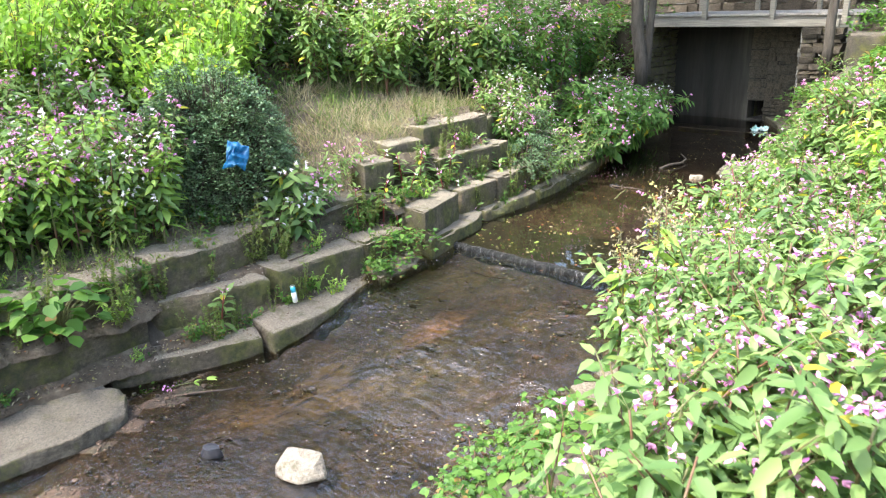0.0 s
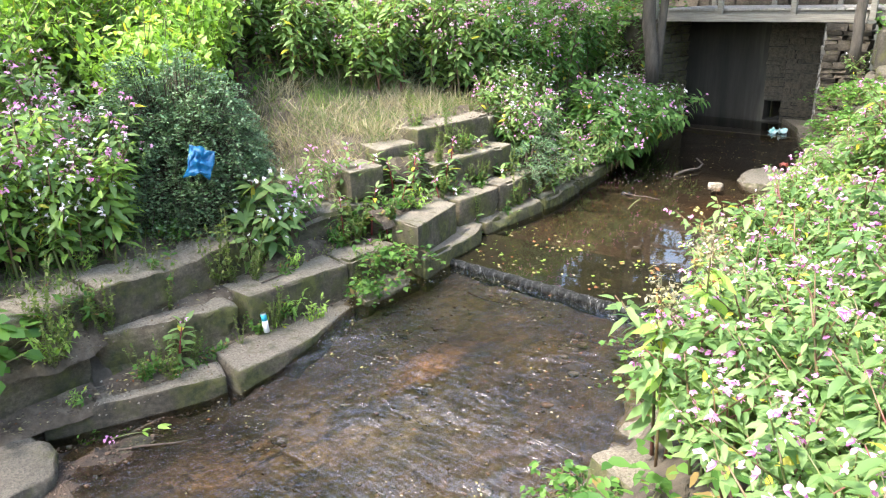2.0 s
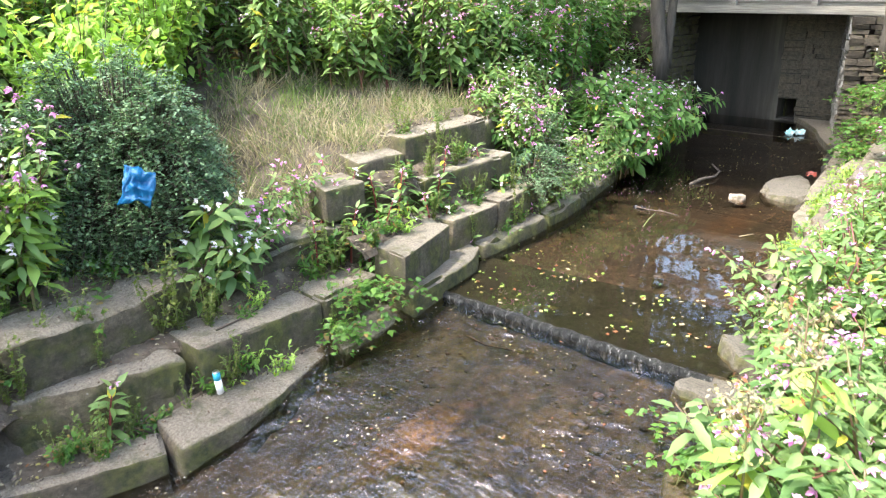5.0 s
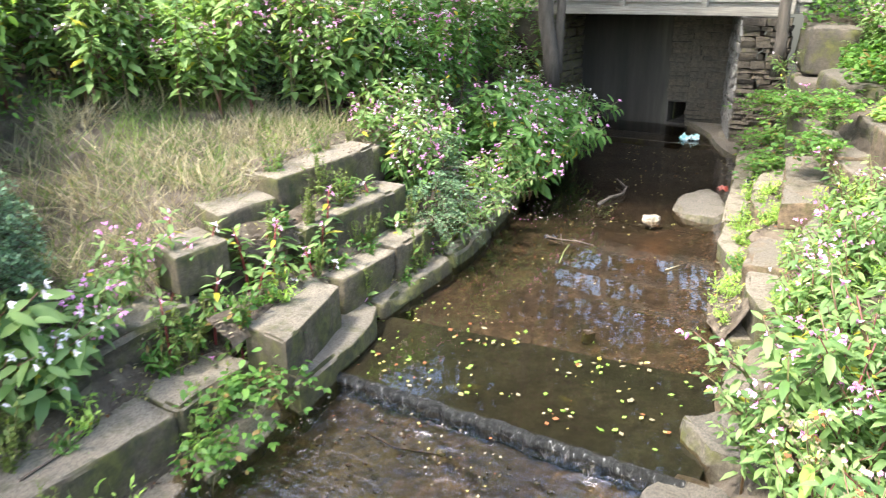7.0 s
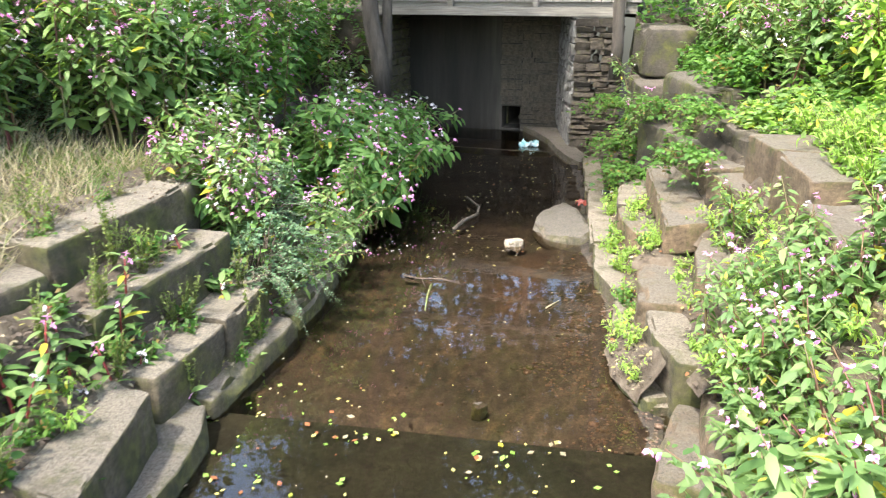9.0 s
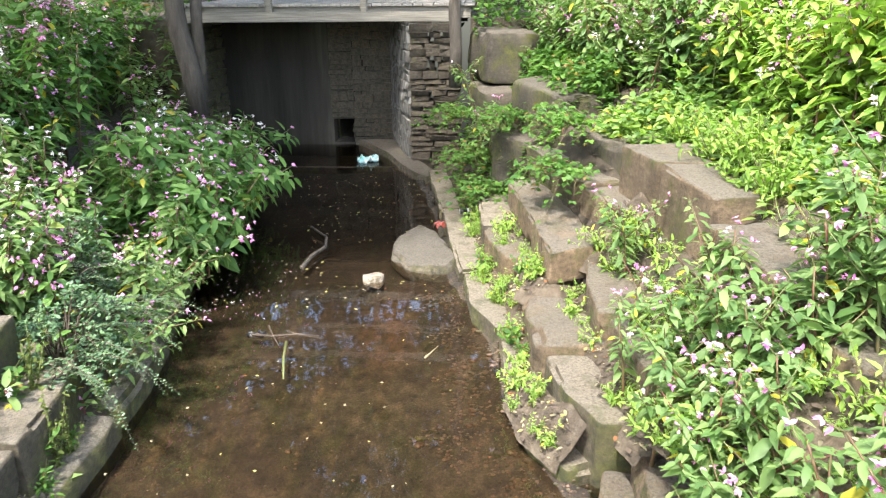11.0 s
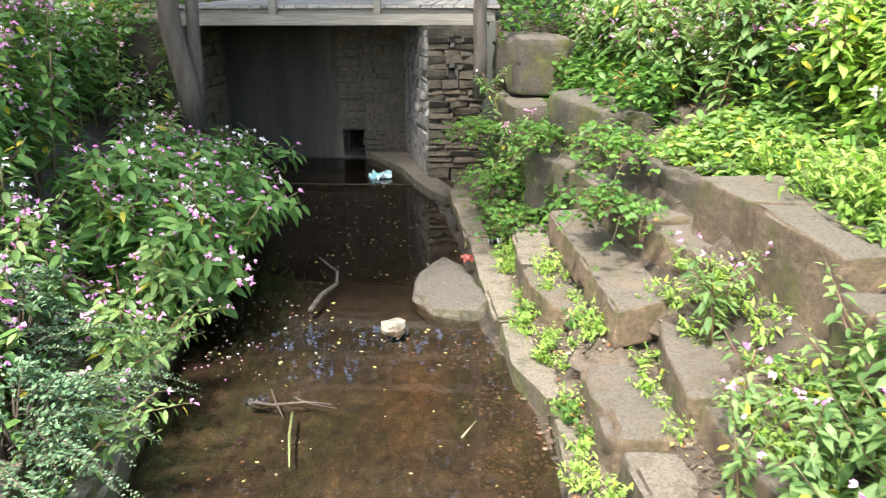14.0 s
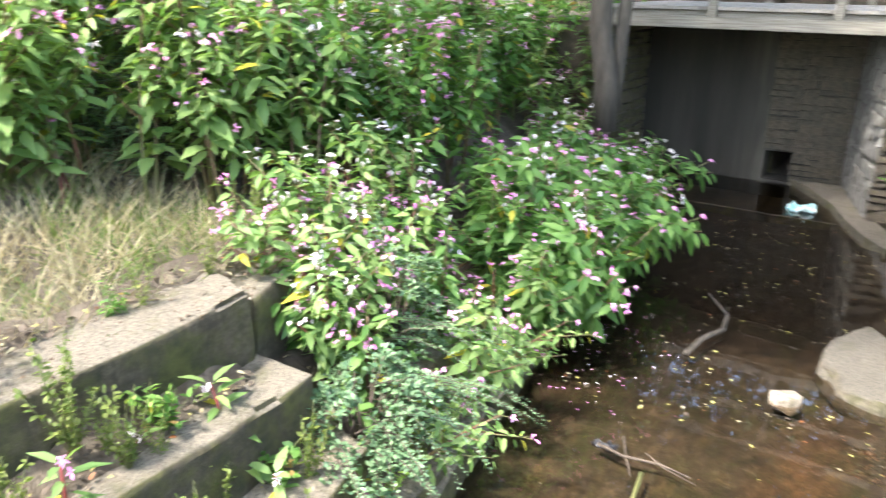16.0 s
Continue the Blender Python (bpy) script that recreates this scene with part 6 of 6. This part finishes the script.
loose_stone("cobble", "dark round stone on the stream bed", -3.6, 7.51, 0.0, 0.12, 0.1, 0.1, STONE_DARK, 10, 0.02, 0.04)


def floaters(name, label, mats, n, x0, x1, y0, y1, z, lo, hi, seed, test=None):
    rng = np.random.RandomState(seed)
    s = Soup()
    xs, ys = rng.uniform(x0, x1, n), rng.uniform(y0, y1, n)
    keep = [i for i in range(n) if left_edge(ys[i]) + 0.02 < xs[i] < right_edge(ys[i]) - 0.02 and (test is None or test(xs[i], ys[i]))]
    for m, pick in zip(mats, np.array_split(np.array(keep), len(mats))):
        at = np.array([(xs[i], ys[i], z(ys[i]) if callable(z) else z) for i in pick])
        out = np.concatenate([rng.normal(0, 1, (len(at), 2)), rng.normal(0, 0.06, (len(at), 1))], 1)
        s.add(m, *spread((OVAL[0] * np.array([1.2, 1, 0.1]), OVAL[1]), at, out, rng.uniform(lo, hi, len(at)), rng.normal(0, 0.08, (len(at), 3)), rng))
    tagged(new(name, s.one(name)), label, "leaves", kind="stuff")


floaters("fallen_leaves", "yellow fallen leaves floating above the weir", [FALLEN, LIGHT_LEAF, FALLEN, LIGHT_LEAF, STRAW], 230, -5.0, -2.7, 6.15, 7.4, 0.005, 0.014, 0.055, 81, lambda x, y: fbm(x, y, 2.0, 8) > -0.2)
floaters("fallen_leaves", "scattered leaves and petals on the still water", [FALLEN, TWIG, FALLEN, STRAW, TWIG], 700, -5.4, -3.2, 9.8, 14.4, 0.006, 0.012, 0.04, 82, lambda x, y: fbm(x, y, 1.6, 4) > -0.1)
floaters("fallen_leaves", "few leaves on the still brown water", [FALLEN, STRAW], 60, -5.2, -2.8, 7.4, 9.8, 0.006, 0.01, 0.03, 83)
floaters("fallen_leaves", "leaves and petals drifting below the weir", [FALLEN, STRAW, TWIG, TWIG, STRAW, FALLEN, STRAW, TWIG], 1300, -5.0, -2.4, 2.4, 5.95, lambda y: lower_z(y) + 0.014, 0.008, 0.032, 84, lambda x, y: fbm(x, y, 1.3, 6) > -0.02)
floaters("fallen_petals", "pink petals washed against the left kerb", [PETAL_PINK, PETAL_PINK, PETAL_WHITE], 60, -5.5, -4.7, 9.6, 10.9, 0.006, 0.012, 0.028, 85)


SPRIG_AT = (-4.86, 2.5)


def sprig(label, x, y, z, turn, seed):
    """A broken balsam tip lying flat: stalk, a few leaves, a flower head."""
    rng = np.random.RandomState(seed)
    t = thing("balsam_sprig", label, "sprig")
    p = np.array([(0.0, 0.0, 0.01), (0.1, 0.01, 0.015), (0.2, 0.0, 0.012), (0.3, 0.02, 0.01)])
    stem, leafs, bl = Soup(), Soup(), Soup()
    stem.add(STEM_GREEN, *tube(p, [0.004, 0.004, 0.003, 0.002], 5))
    leafs.add(LIGHT_LEAF, *spread(LANCE, p[[2, 3, 3, 3, 2]], [(1, 0.8, 0.2), (1, 0.2, 0.1), (1, -0.6, 0.2), (0.8, 0.5, 0.1), (0.6, -1, 0.1)], [0.08, 0.1, 0.09, 0.07, 0.07], None, rng))
    bl.add(PETAL_PINK, *spread(BROAD, np.tile(p[0], (14, 1)) + rng.normal(0, 0.025, (14, 3)) * (1, 1, 0.3), rng.normal(0, 1, (14, 3)) * (1, 1, 0.5), rng.uniform(0.02, 0.035, 14), None, rng))
    for n, q in (("stem", stem), ("foliage", leafs), ("blossom", bl)):
        child(n, q.one(n), t)
    t.matrix_basis = pose(x, y, z, 0, 0, turn)
    return t


sprig("broken balsam tip washed against the stone kerb", SPRIG_AT[0], SPRIG_AT[1], -0.325, 65, 611)


def pebbles(name, label, mats, n, x0, x1, y0, y1, lo, hi, seed, inside):
    rng = np.random.RandomState(seed)
    bm = bmesh.new()
    bmesh.ops.create_icosphere(bm, subdivisions=1, radius=1.0)
    v0 = np.array([v.co for v in bm.verts])
    f0 = np.array([[v.index for v in f.verts] for f in bm.faces])
    bm.free()
    s = Soup()
    for i in range(n):
        x, y = rng.uniform(x0, x1), rng.uniform(y0, y1)
        if not inside(x, y):
            continue
        r = rng.uniform(lo, hi) * (1 if rng.rand() > 0.06 else 2.2)
        v = v0 * (1 + rng.normal(0, 0.13, v0.shape)) * r * np.array([1, rng.uniform(0.6, 1), 0.4])
        s.add(mats[rng.randint(len(mats))], v + np.array([x, y, blended_z(x, y) + r * 0.15]), f0)
    tagged(new(name, s.one(name)), label, "gravel", kind="stuff")


pebbles("gravel", "wet brown gravel in the shallows", [GRAVEL, GRAVEL, STONE_DARK, BED], 9000, -5.1, -2.4, 0.6, 3.3, 0.004, 0.014, 91, lambda x, y: left_edge(y) < x < right_edge(y) and ground_z(x, y) > -0.39)
pebbles("gravel", "gravel and grit along the right water's edge", [GRAVEL, GRAVEL, STONE_DARK, STONE_WARM], 3600, -3.6, -2.4, 7.3, 10.3, 0.005, 0.017, 92, lambda x, y: 0 < right_edge(y) - x < 0.5 + 0.3 * fbm(x, y, 2.0))
pebbles("gravel", "stones scattered on the stream bed", [STONE_DARK, BED, GRAVEL], 2600, -5.2, -2.6, 7.1, 14, 0.004, 0.014, 93, lambda x, y: left_edge(y) < x < right_edge(y) and (y < 8.2 and x > -4.3 or fbm(x, y, 1.2, 2) > 0.25))
pebbles("gravel", "stones in the riffle below the weir", [STONE_DARK, BED, GRAVEL, STONE], 1100, -5.0, -2.2, 3.0, 5.95, 0.006, 0.024, 94, lambda x, y: left_edge(y) < x < right_edge(y) and fbm(x, y, 1.5, 11) > -0.1)


def litter(name, label, n, x0, x1, y0, y1, seed, inside, z=None):
    rng = np.random.RandomState(seed)
    at = []
    for i in range(n):
        x, y = rng.uniform(x0, x1), rng.uniform(y0, y1)
        if inside(x, y):
            at.append((x, y, (z if z is not None else blended_z(x, y)) + 0.008))
    at = np.array(at)
    s = Soup()
    h = len(at) // 2
    for m, a in ((STRAW, at[:h]), (TWIG, at[h:])):
        out = np.concatenate([rng.normal(0, 1, (len(a), 2)), rng.normal(0, 0.15, (len(a), 1))], 1)
        s.add(m, *spread(BROAD if m is TWIG else LANCE, a, out, rng.uniform(0.015, 0.06, len(a)), rng.normal(0, 0.2, (len(a), 3)), rng))
    tagged(new(name, s.one(name)), label, "litter", kind="stuff")


litter("leaf_litter", "dry leaf litter on the far bank", 3500, -7.5, -5.1, 0.5, 9, 95, lambda x, y: left_edge(y) - x > 0.3)
litter("leaf_litter", "dry leaf litter among the terrace stones", 2500, -3.3, -1.2, 6.0, 12.5, 96, lambda x, y: x - right_edge(y) > 0.15)



# ---- dusty soil washed down on the treads, with weeds rooted in it ----
def soil_heap(label, pts, base, high, wide, side, seed, weeds, kinds, weed_label, lo=0.6, hi=1.4):
    """A sloping strip of soil against a riser that runs along pts; side 1: it slopes down towards +x."""
    rng = np.random.RandomState(seed)
    o = sorted((p[1], p[0]) for p in pts)
    ys = np.arange(o[0][0], o[-1][0], 0.04)
    xr = np.interp(ys, [q[0] for q in o], [q[1] for q in o])
    m = 9
    def height(y, s):
        hh = high * max(0.0, 0.55 + 0.9 * fbm(seed * 3.1, y, 1.1, 1.0))
        return base - 0.03 + hh * (1 - s) ** 1.4 + 0.03 * (1 - s) ** 0.3 + 0.014 * fbm(s * wide, y, 9.0, seed)
    def width(y):
        return wide * max(0.3, 0.8 + 0.8 * fbm(seed * 1.7, y, 1.4, 2.0))
    vs = [(x + side * (-0.06 + (width(y) + 0.06) * k / (m - 1)), y, height(y, k / (m - 1)) - (0.04 if k == m - 1 else 0)) for x, y in zip(xr, ys) for k in range(m)]
    f = [(i * m + k, i * m + k + 1, (i + 1) * m + k + 1, (i + 1) * m + k) for i in range(len(ys) - 1) for k in range(m - 1)]
    tagged(new("soil_bank", mesh_of("soil_bank", vs, f, [DUSTY], None, True)), label, "soil", kind="stuff")
    def sample():
        y, s = rng.uniform(ys[0], ys[-1]), rng.uniform(0, 1)
        return np.array([np.interp(y, ys, xr) + side * width(y) * s, y, height(y, s)])
    s = Soup()
    n = int(120 * (ys[-1] - ys[0]))
    for mat, shape, count, a, b in ((STRAW, LANCE, n // 3, 0.015, 0.05), (TWIG, BROAD, n, 0.012, 0.045), (FALLEN, BROAD, n // 4, 0.015, 0.04)):
        at = np.array([sample() for _ in range(count)]) + (0, 0, 0.006)
        out = np.concatenate([rng.normal(0, 1, (count, 2)), rng.normal(0, 0.25, (count, 1))], 1)
        s.add(mat, *spread(shape, at, out, rng.uniform(a, b, count), rng.normal(0, 0.25, (count, 3)), rng))
    tagged(new("leaf_litter", s.one("leaf_litter")), "dead leaves and grit on the stone tread", "litter", kind="stuff")
    for i in range(weeds):
        p = sample()
        ob = new("weed", kinds[rng.randint(len(kinds))])
        ob.matrix_basis = pose(p[0], p[1], p[2] - 0.015, 0, 0, rng.uniform(0, 360)) @ Matrix.Scale(rng.uniform(lo, hi), 4)
        tagged(ob, weed_label, "weed", "weeds in the stone joints")


MIXED = WEEDS + FEATHERS + FEATHERS
soil_heap("gritty soil washed against the second tier", [(-5.2, 2.66), (-5.11, 3.7), (-5.14, 4.42), (-5.28, 5.4)], -0.13, 0.14, 0.13, 1, 1, 24, MIXED, "weed rooted in soil behind the kerb")
soil_heap("gritty soil washed against the lower tier", [(-5.35, 0.2), (-5.30, 1.35), (-5.24, 2.62)], -0.15, 0.1, 0.12, 1, 2, 8, MIXED, "weed rooted in soil behind the kerb")
soil_heap("dusty soil heaped against the third tier", [(-5.5, 0.4), (-5.46, 1.6), (-5.5, 2.3), (-5.62, 2.95), (-5.62, 3.62), (-5.52, 4.28), (-5.66, 5.1), (-5.74, 5.8)], 0.2, 0.2, 0.26, 1, 3, 40, FEATHERS + FEATHERS + WEEDS, "feathery weed against the stone tier", 1.0, 2.0)
soil_heap("dusty soil spread over the third tier", [(-6.0, 0.4), (-5.98, 1.6), (-6.02, 2.95), (-6.0, 4.28), (-6.15, 5.8)], 0.52, 0.1, 0.18, 1, 4, 14, MIXED, "low weed on the dusty third tier")
soil_heap("soil on the ledge beside the weir", [(-5.33, 5.42), (-5.5, 6.36)], 0.46, 0.16, 0.2, 1, 5, 6, MIXED, "weed behind the big block", 0.7, 1.5)
soil_heap("soil on the upper ledge", [(-5.75, 6.1), (-5.74, 6.6), (-5.84, 7.88)], 0.73, 0.2, 0.22, 1, 6, 12, MIXED, "weed on the upper ledge", 0.7, 1.5)
soil_heap("soil on the middle ledge", [(-5.5, 6.4), (-5.5, 6.86), (-5.7, 8.1)], 0.41, 0.18, 0.2, 1, 7, 12, MIXED, "weed on the middle ledge", 0.7, 1.5)
soil_heap("soil behind the mossy kerb", [(-5.38, 6.8), (-5.30, 7.35), (-5.46, 8.3), (-5.7, 9.6)], 0.13, 0.16, 0.2, 1, 8, 14, MIXED, "weed behind the mossy kerb")
soil_heap("dusty soil on the top ledge", [(-6.2, 6.75), (-6.28, 7.9), (-6.6, 8.9)], 1.1, 0.1, 0.2, 1, 9, 10, MIXED, "weed on the top ledge")
SUNNY_WEEDS = [weed_mesh(4 * i + 240, True) for i in range(6)]
soil_heap("dry soil behind the sunlit kerb", [(-3.05, 11.75), (-2.95, 10.2), (-2.73, 9.6), (-2.75, 8.5), (-2.57, 7.7)], 0.13, 0.2, 0.17, -1, 10, 46, SUNNY_WEEDS + WEEDS[:2], "sunlit weed behind the kerb", 0.4, 1.1)
soil_heap("dry soil on the second tier", [(-2.78, 11.2), (-2.58, 9.22), (-2.33, 9.2), (-2.3, 8.5), (-2.1, 7.4)], 0.41, 0.2, 0.2, -1, 11, 34, SUNNY_WEEDS + WEEDS[:2], "sunlit weed on the second tier", 0.4, 1.2)
soil_heap("dry soil sloping below the upper blocks", [(-1.98, 9.6), (-1.84, 9.3), (-1.76, 8.5), (-1.7, 7.4), (-1.5, 6.5)], 0.62, 0.5, 0.5, -1, 12, 64, SUNNY_WEEDS + WEEDS[:2], "sunlit weed on the third tier", 0.5, 1.4)
soil_heap("earth above the upper blocks", [(-1.45, 10.2), (-1.38, 9.3), (-1.3, 8.6)], 1.3, 0.1, 0.16, -1, 13, 22, SUNNY_WEEDS, "sunlit weed above the upper blocks", 0.8, 2.0)


def bramble(label, at, canes, reach, high, seed, toward=None, spread_=3.14, mat=None, size=(0.035, 0.065)):
    """Arching canes with leaves of three leaflets."""
    rng = np.random.RandomState(seed)
    t = thing("bramble", label, "bramble", "brambles", at=at)
    wood, leafs = Soup(), Soup()
    base = rng.uniform(0, 6.28) if toward is None else toward
    for i in range(canes):
        a, ln = base + rng.uniform(-spread_, spread_), reach * rng.uniform(0.5, 1.0)
        k = np.linspace(0, 1, 9)
        drop = rng.uniform(0.7, 1.5)
        p = np.stack([math.cos(a) * ln * k, math.sin(a) * ln * k, high * rng.uniform(0.6, 1.1) * (2.2 * k - 2.2 * drop * k * k)], 1) + rng.normal(0, 0.01, (9, 3))
        p += np.append(rng.normal(0, 0.06, 2), 0)
        wood.add(STEM_RED, *tube(p, np.linspace(0.004, 0.0015, 9), 4))
        n = int(ln / 0.035)
        for kk in np.linspace(0.12, 1.0, n):
            q = np.array([np.interp(kk, k, p[:, c]) for c in range(3)])
            b = rng.uniform(0, 6.28)
            e = q + np.array([math.cos(b), math.sin(b), rng.uniform(0.1, 0.9)]) * rng.uniform(0.02, 0.06)
            wood.add(STEM_GREEN, *tube([q, e], [0.0014, 0.001], 3))
            o = [(math.cos(b + d), math.sin(b + d), rng.uniform(-0.4, 0.2)) for d in (-1.2, 0.0, 1.2)]
            sz = rng.uniform(*size)
            leafs.add(mat or HERB_LEAF, *spread(leaf_shape(0.7, 0.1, 0.25, 0.4), np.tile(e, (3, 1)), o, [sz * 0.8, sz, sz * 0.8], None, rng))
    child("brushwood", wood.one("brushwood"), t)
    child("foliage", leafs.one("foliage"), t)
    return t


bramble("bramble trailing over the block beside the weir", (-5.05, 5.4, 0.16), 15, 0.48, 0.18, 401, -0.6, 1.3)
bramble("small bramble hanging over the kerb", (-4.98, 5.0, -0.02), 12, 0.32, 0.12, 402, -0.4, 1.4)
bramble("bramble between the upper terrace blocks", (-2.3, 10.15, 1.0), 22, 0.5, 0.2, 403, 3.6, 1.6)
bramble("bramble on the top of the terrace", (-2.25, 10.75, 1.3), 22, 0.6, 0.22, 404, 3.4, 1.6)
bramble("bramble beside the kerb", (-2.95, 11.9, 0.42), 26, 0.55, 0.2, 405, 3.3, 1.5)
bramble("ivy-like bramble below the pier", (-3.05, 12.7, 0.55), 26, 0.55, 0.2, 406, 3.4, 1.5)
bramble("bramble below the pier", (-3.2, 13.4, 0.9), 26, 0.6, 0.2, 407, 3.6, 1.4)
bramble("bramble hanging from the bank", (-2.7, 12.0, 1.1), 26, 0.6, 0.25, 408, 3.4, 1.5)
for k, (x, y) in enumerate(((-1.95, 3.05), (-1.85, 3.35), (-2.1, 3.4), (-1.6, 3.05), (-1.45, 3.4), (-1.6, 2.5), (-1.25, 3.1), (-1.7, 2.1), (-1.2, 2.5), (-1.9, 2.7), (-1.9, 3.75), (-2.25, 5.2), (-2.3, 5.5), (-1.75, 3.6))):
    bramble("low bramble on the near bank", (x, y, max(-0.1, blended_z(x, y) - 0.03)), 10, 0.38, 0.17, 420 + k)
loose_stone("boulder", "pale sandstone boulder half hidden by brambles", -1.7, 3.95, 0.12, 0.62, 0.5, 0.34, STONE, 40)

herbs("undergrowth", "dark leafy growth beside the footbridge", HERB_LEAF, BROAD, [(-7.15 - 4.5 * ((i * 7919) % 1009) / 1009, 13.6 + 2.6 * ((i * 104729) % 997) / 997, 1.75 + 0.25 * ((i * 31) % 7) / 7) for i in range(3800)], 0.05, 0.12, 110, 0.5)
herbs("undergrowth", "dark leafy growth at the end of the footbridge", HERB_LEAF, BROAD, [(-3.15 + 3.5 * ((i * 7919) % 1009) / 1009, 13.9 + 2.0 * ((i * 104729) % 997) / 997, 1.75 + 0.25 * ((i * 31) % 7) / 7) for i in range(2600)], 0.05, 0.12, 111, 0.5)
herbs("undergrowth", "broad yellow-green leaves climbing over the hedge above the terrace", LIGHT_LEAF, BROAD, spots_in(112, 17000, -2.2, 0.6, 6.6, 10.8, lambda x, y: hedge_right(x - 0.4, y) and not hedge_right(x - 1.0, y)), 0.06, 0.12, 113, 0.8)
herbs("undergrowth", "yellow-green leaves high in the hedge above the terrace", LIGHT_LEAF, BROAD, spots_in(114, 24000, -2.2, 2.0, 6.6, 10.8, lambda x, y: hedge_right(x - 0.75, y) and not hedge_right(x - 2.0, y)), 0.07, 0.14, 115, 1.3)
# low bramble and seedlings over the stones
herbs("bramble", "bramble leaves trailing over the block beside the weir", HERB_LEAF, BROAD, [(-4.98 + 0.2 * math.sin(i * 1.7) * (i % 7) / 7, 5.35 + 0.45 * math.sin(i * 2.3), 0.12 + 0.25 * ((i * 13) % 17) / 17) for i in range(50)], 0.04, 0.08, 97, 0.12)
herbs("bramble", "bramble leaves hanging over the kerb", HERB_LEAF, BROAD, [(-4.85 + 0.12 * math.sin(i * 1.3), 4.95 + 0.25 * math.sin(i * 2.9), -0.05 + 0.15 * ((i * 11) % 13) / 13) for i in range(80)], 0.03, 0.07, 98, 0.1)


def seedling(name, label, at, r, h, n, seed, mat, size):
    rng = np.random.RandomState(seed)
    t = thing(name, label, "plant", at=at)
    wood, leafs = Soup(), Soup()
    for i in range(n):
        a, u = rng.uniform(0, 6.28), rng.uniform(0.2, 1)
        tip = np.array([math.cos(a) * r * u, math.sin(a) * r * u, h * rng.uniform(0.35, 1.0)])
        wood.add(STEM_GREEN, *tube([(0, 0, 0), tip * (0.4, 0.4, 0.7), tip], [0.004, 0.003, 0.002], 4))
        leafs.add(mat, *spread(leaf_shape(0.85, 0.05, 0.2, 0.45), [tip], [(math.cos(a), math.sin(a), rng.uniform(-0.5, 0.3))], [rng.uniform(*size)], None, rng))
    child("brushwood", wood.one("brushwood"), t)
    child("foliage", leafs.one("foliage"), t)
    return t


seedling("sycamore_seedling", "bushy sycamore seedling with broad green leaves", (-5.36, 1.95, 0.1), 0.34, 0.5, 120, 99, HERB_LEAF, (0.09, 0.15))

# grit fallen on the treads
for band, (x0, x1, y0, y1) in enumerate(((-5.3, -4.75, 2.4, 5.6), (-5.7, -5.15, 2.4, 5.7), (-6.05, -5.5, 1.0, 5.7), (-6.4, -5.85, 6.6, 9.0))):
    rng_y = np.random.RandomState(800 + band)
    top_z = (-0.1, 0.2, 0.53, 1.11)[band]
    grit = Soup()
    for n in range(260):
        r = rng_y.uniform(0.004, 0.012)
        at = np.array([rng_y.uniform(x0, x1), rng_y.uniform(y0, y1), top_z + 0.012])
        shape = np.array([(1, 0, 0), (-0.6, 0.8, 0), (-0.5, -0.9, 0), (0.1, 0, 0.9), (0, 0.1, -0.9)]) * (1 + rng_y.normal(0, 0.2, (5, 3))) * r
        grit.add((STONE_WARM, STONE_PALE, GRAVEL)[n % 3], shape + at, np.array([(0, 1, 3), (1, 2, 3), (2, 0, 3), (1, 0, 4), (2, 1, 4), (0, 2, 4)]))
    tagged(new("grit", grit.one("grit")), "loose grit and chips on the stone tread", "grit", kind="stuff")
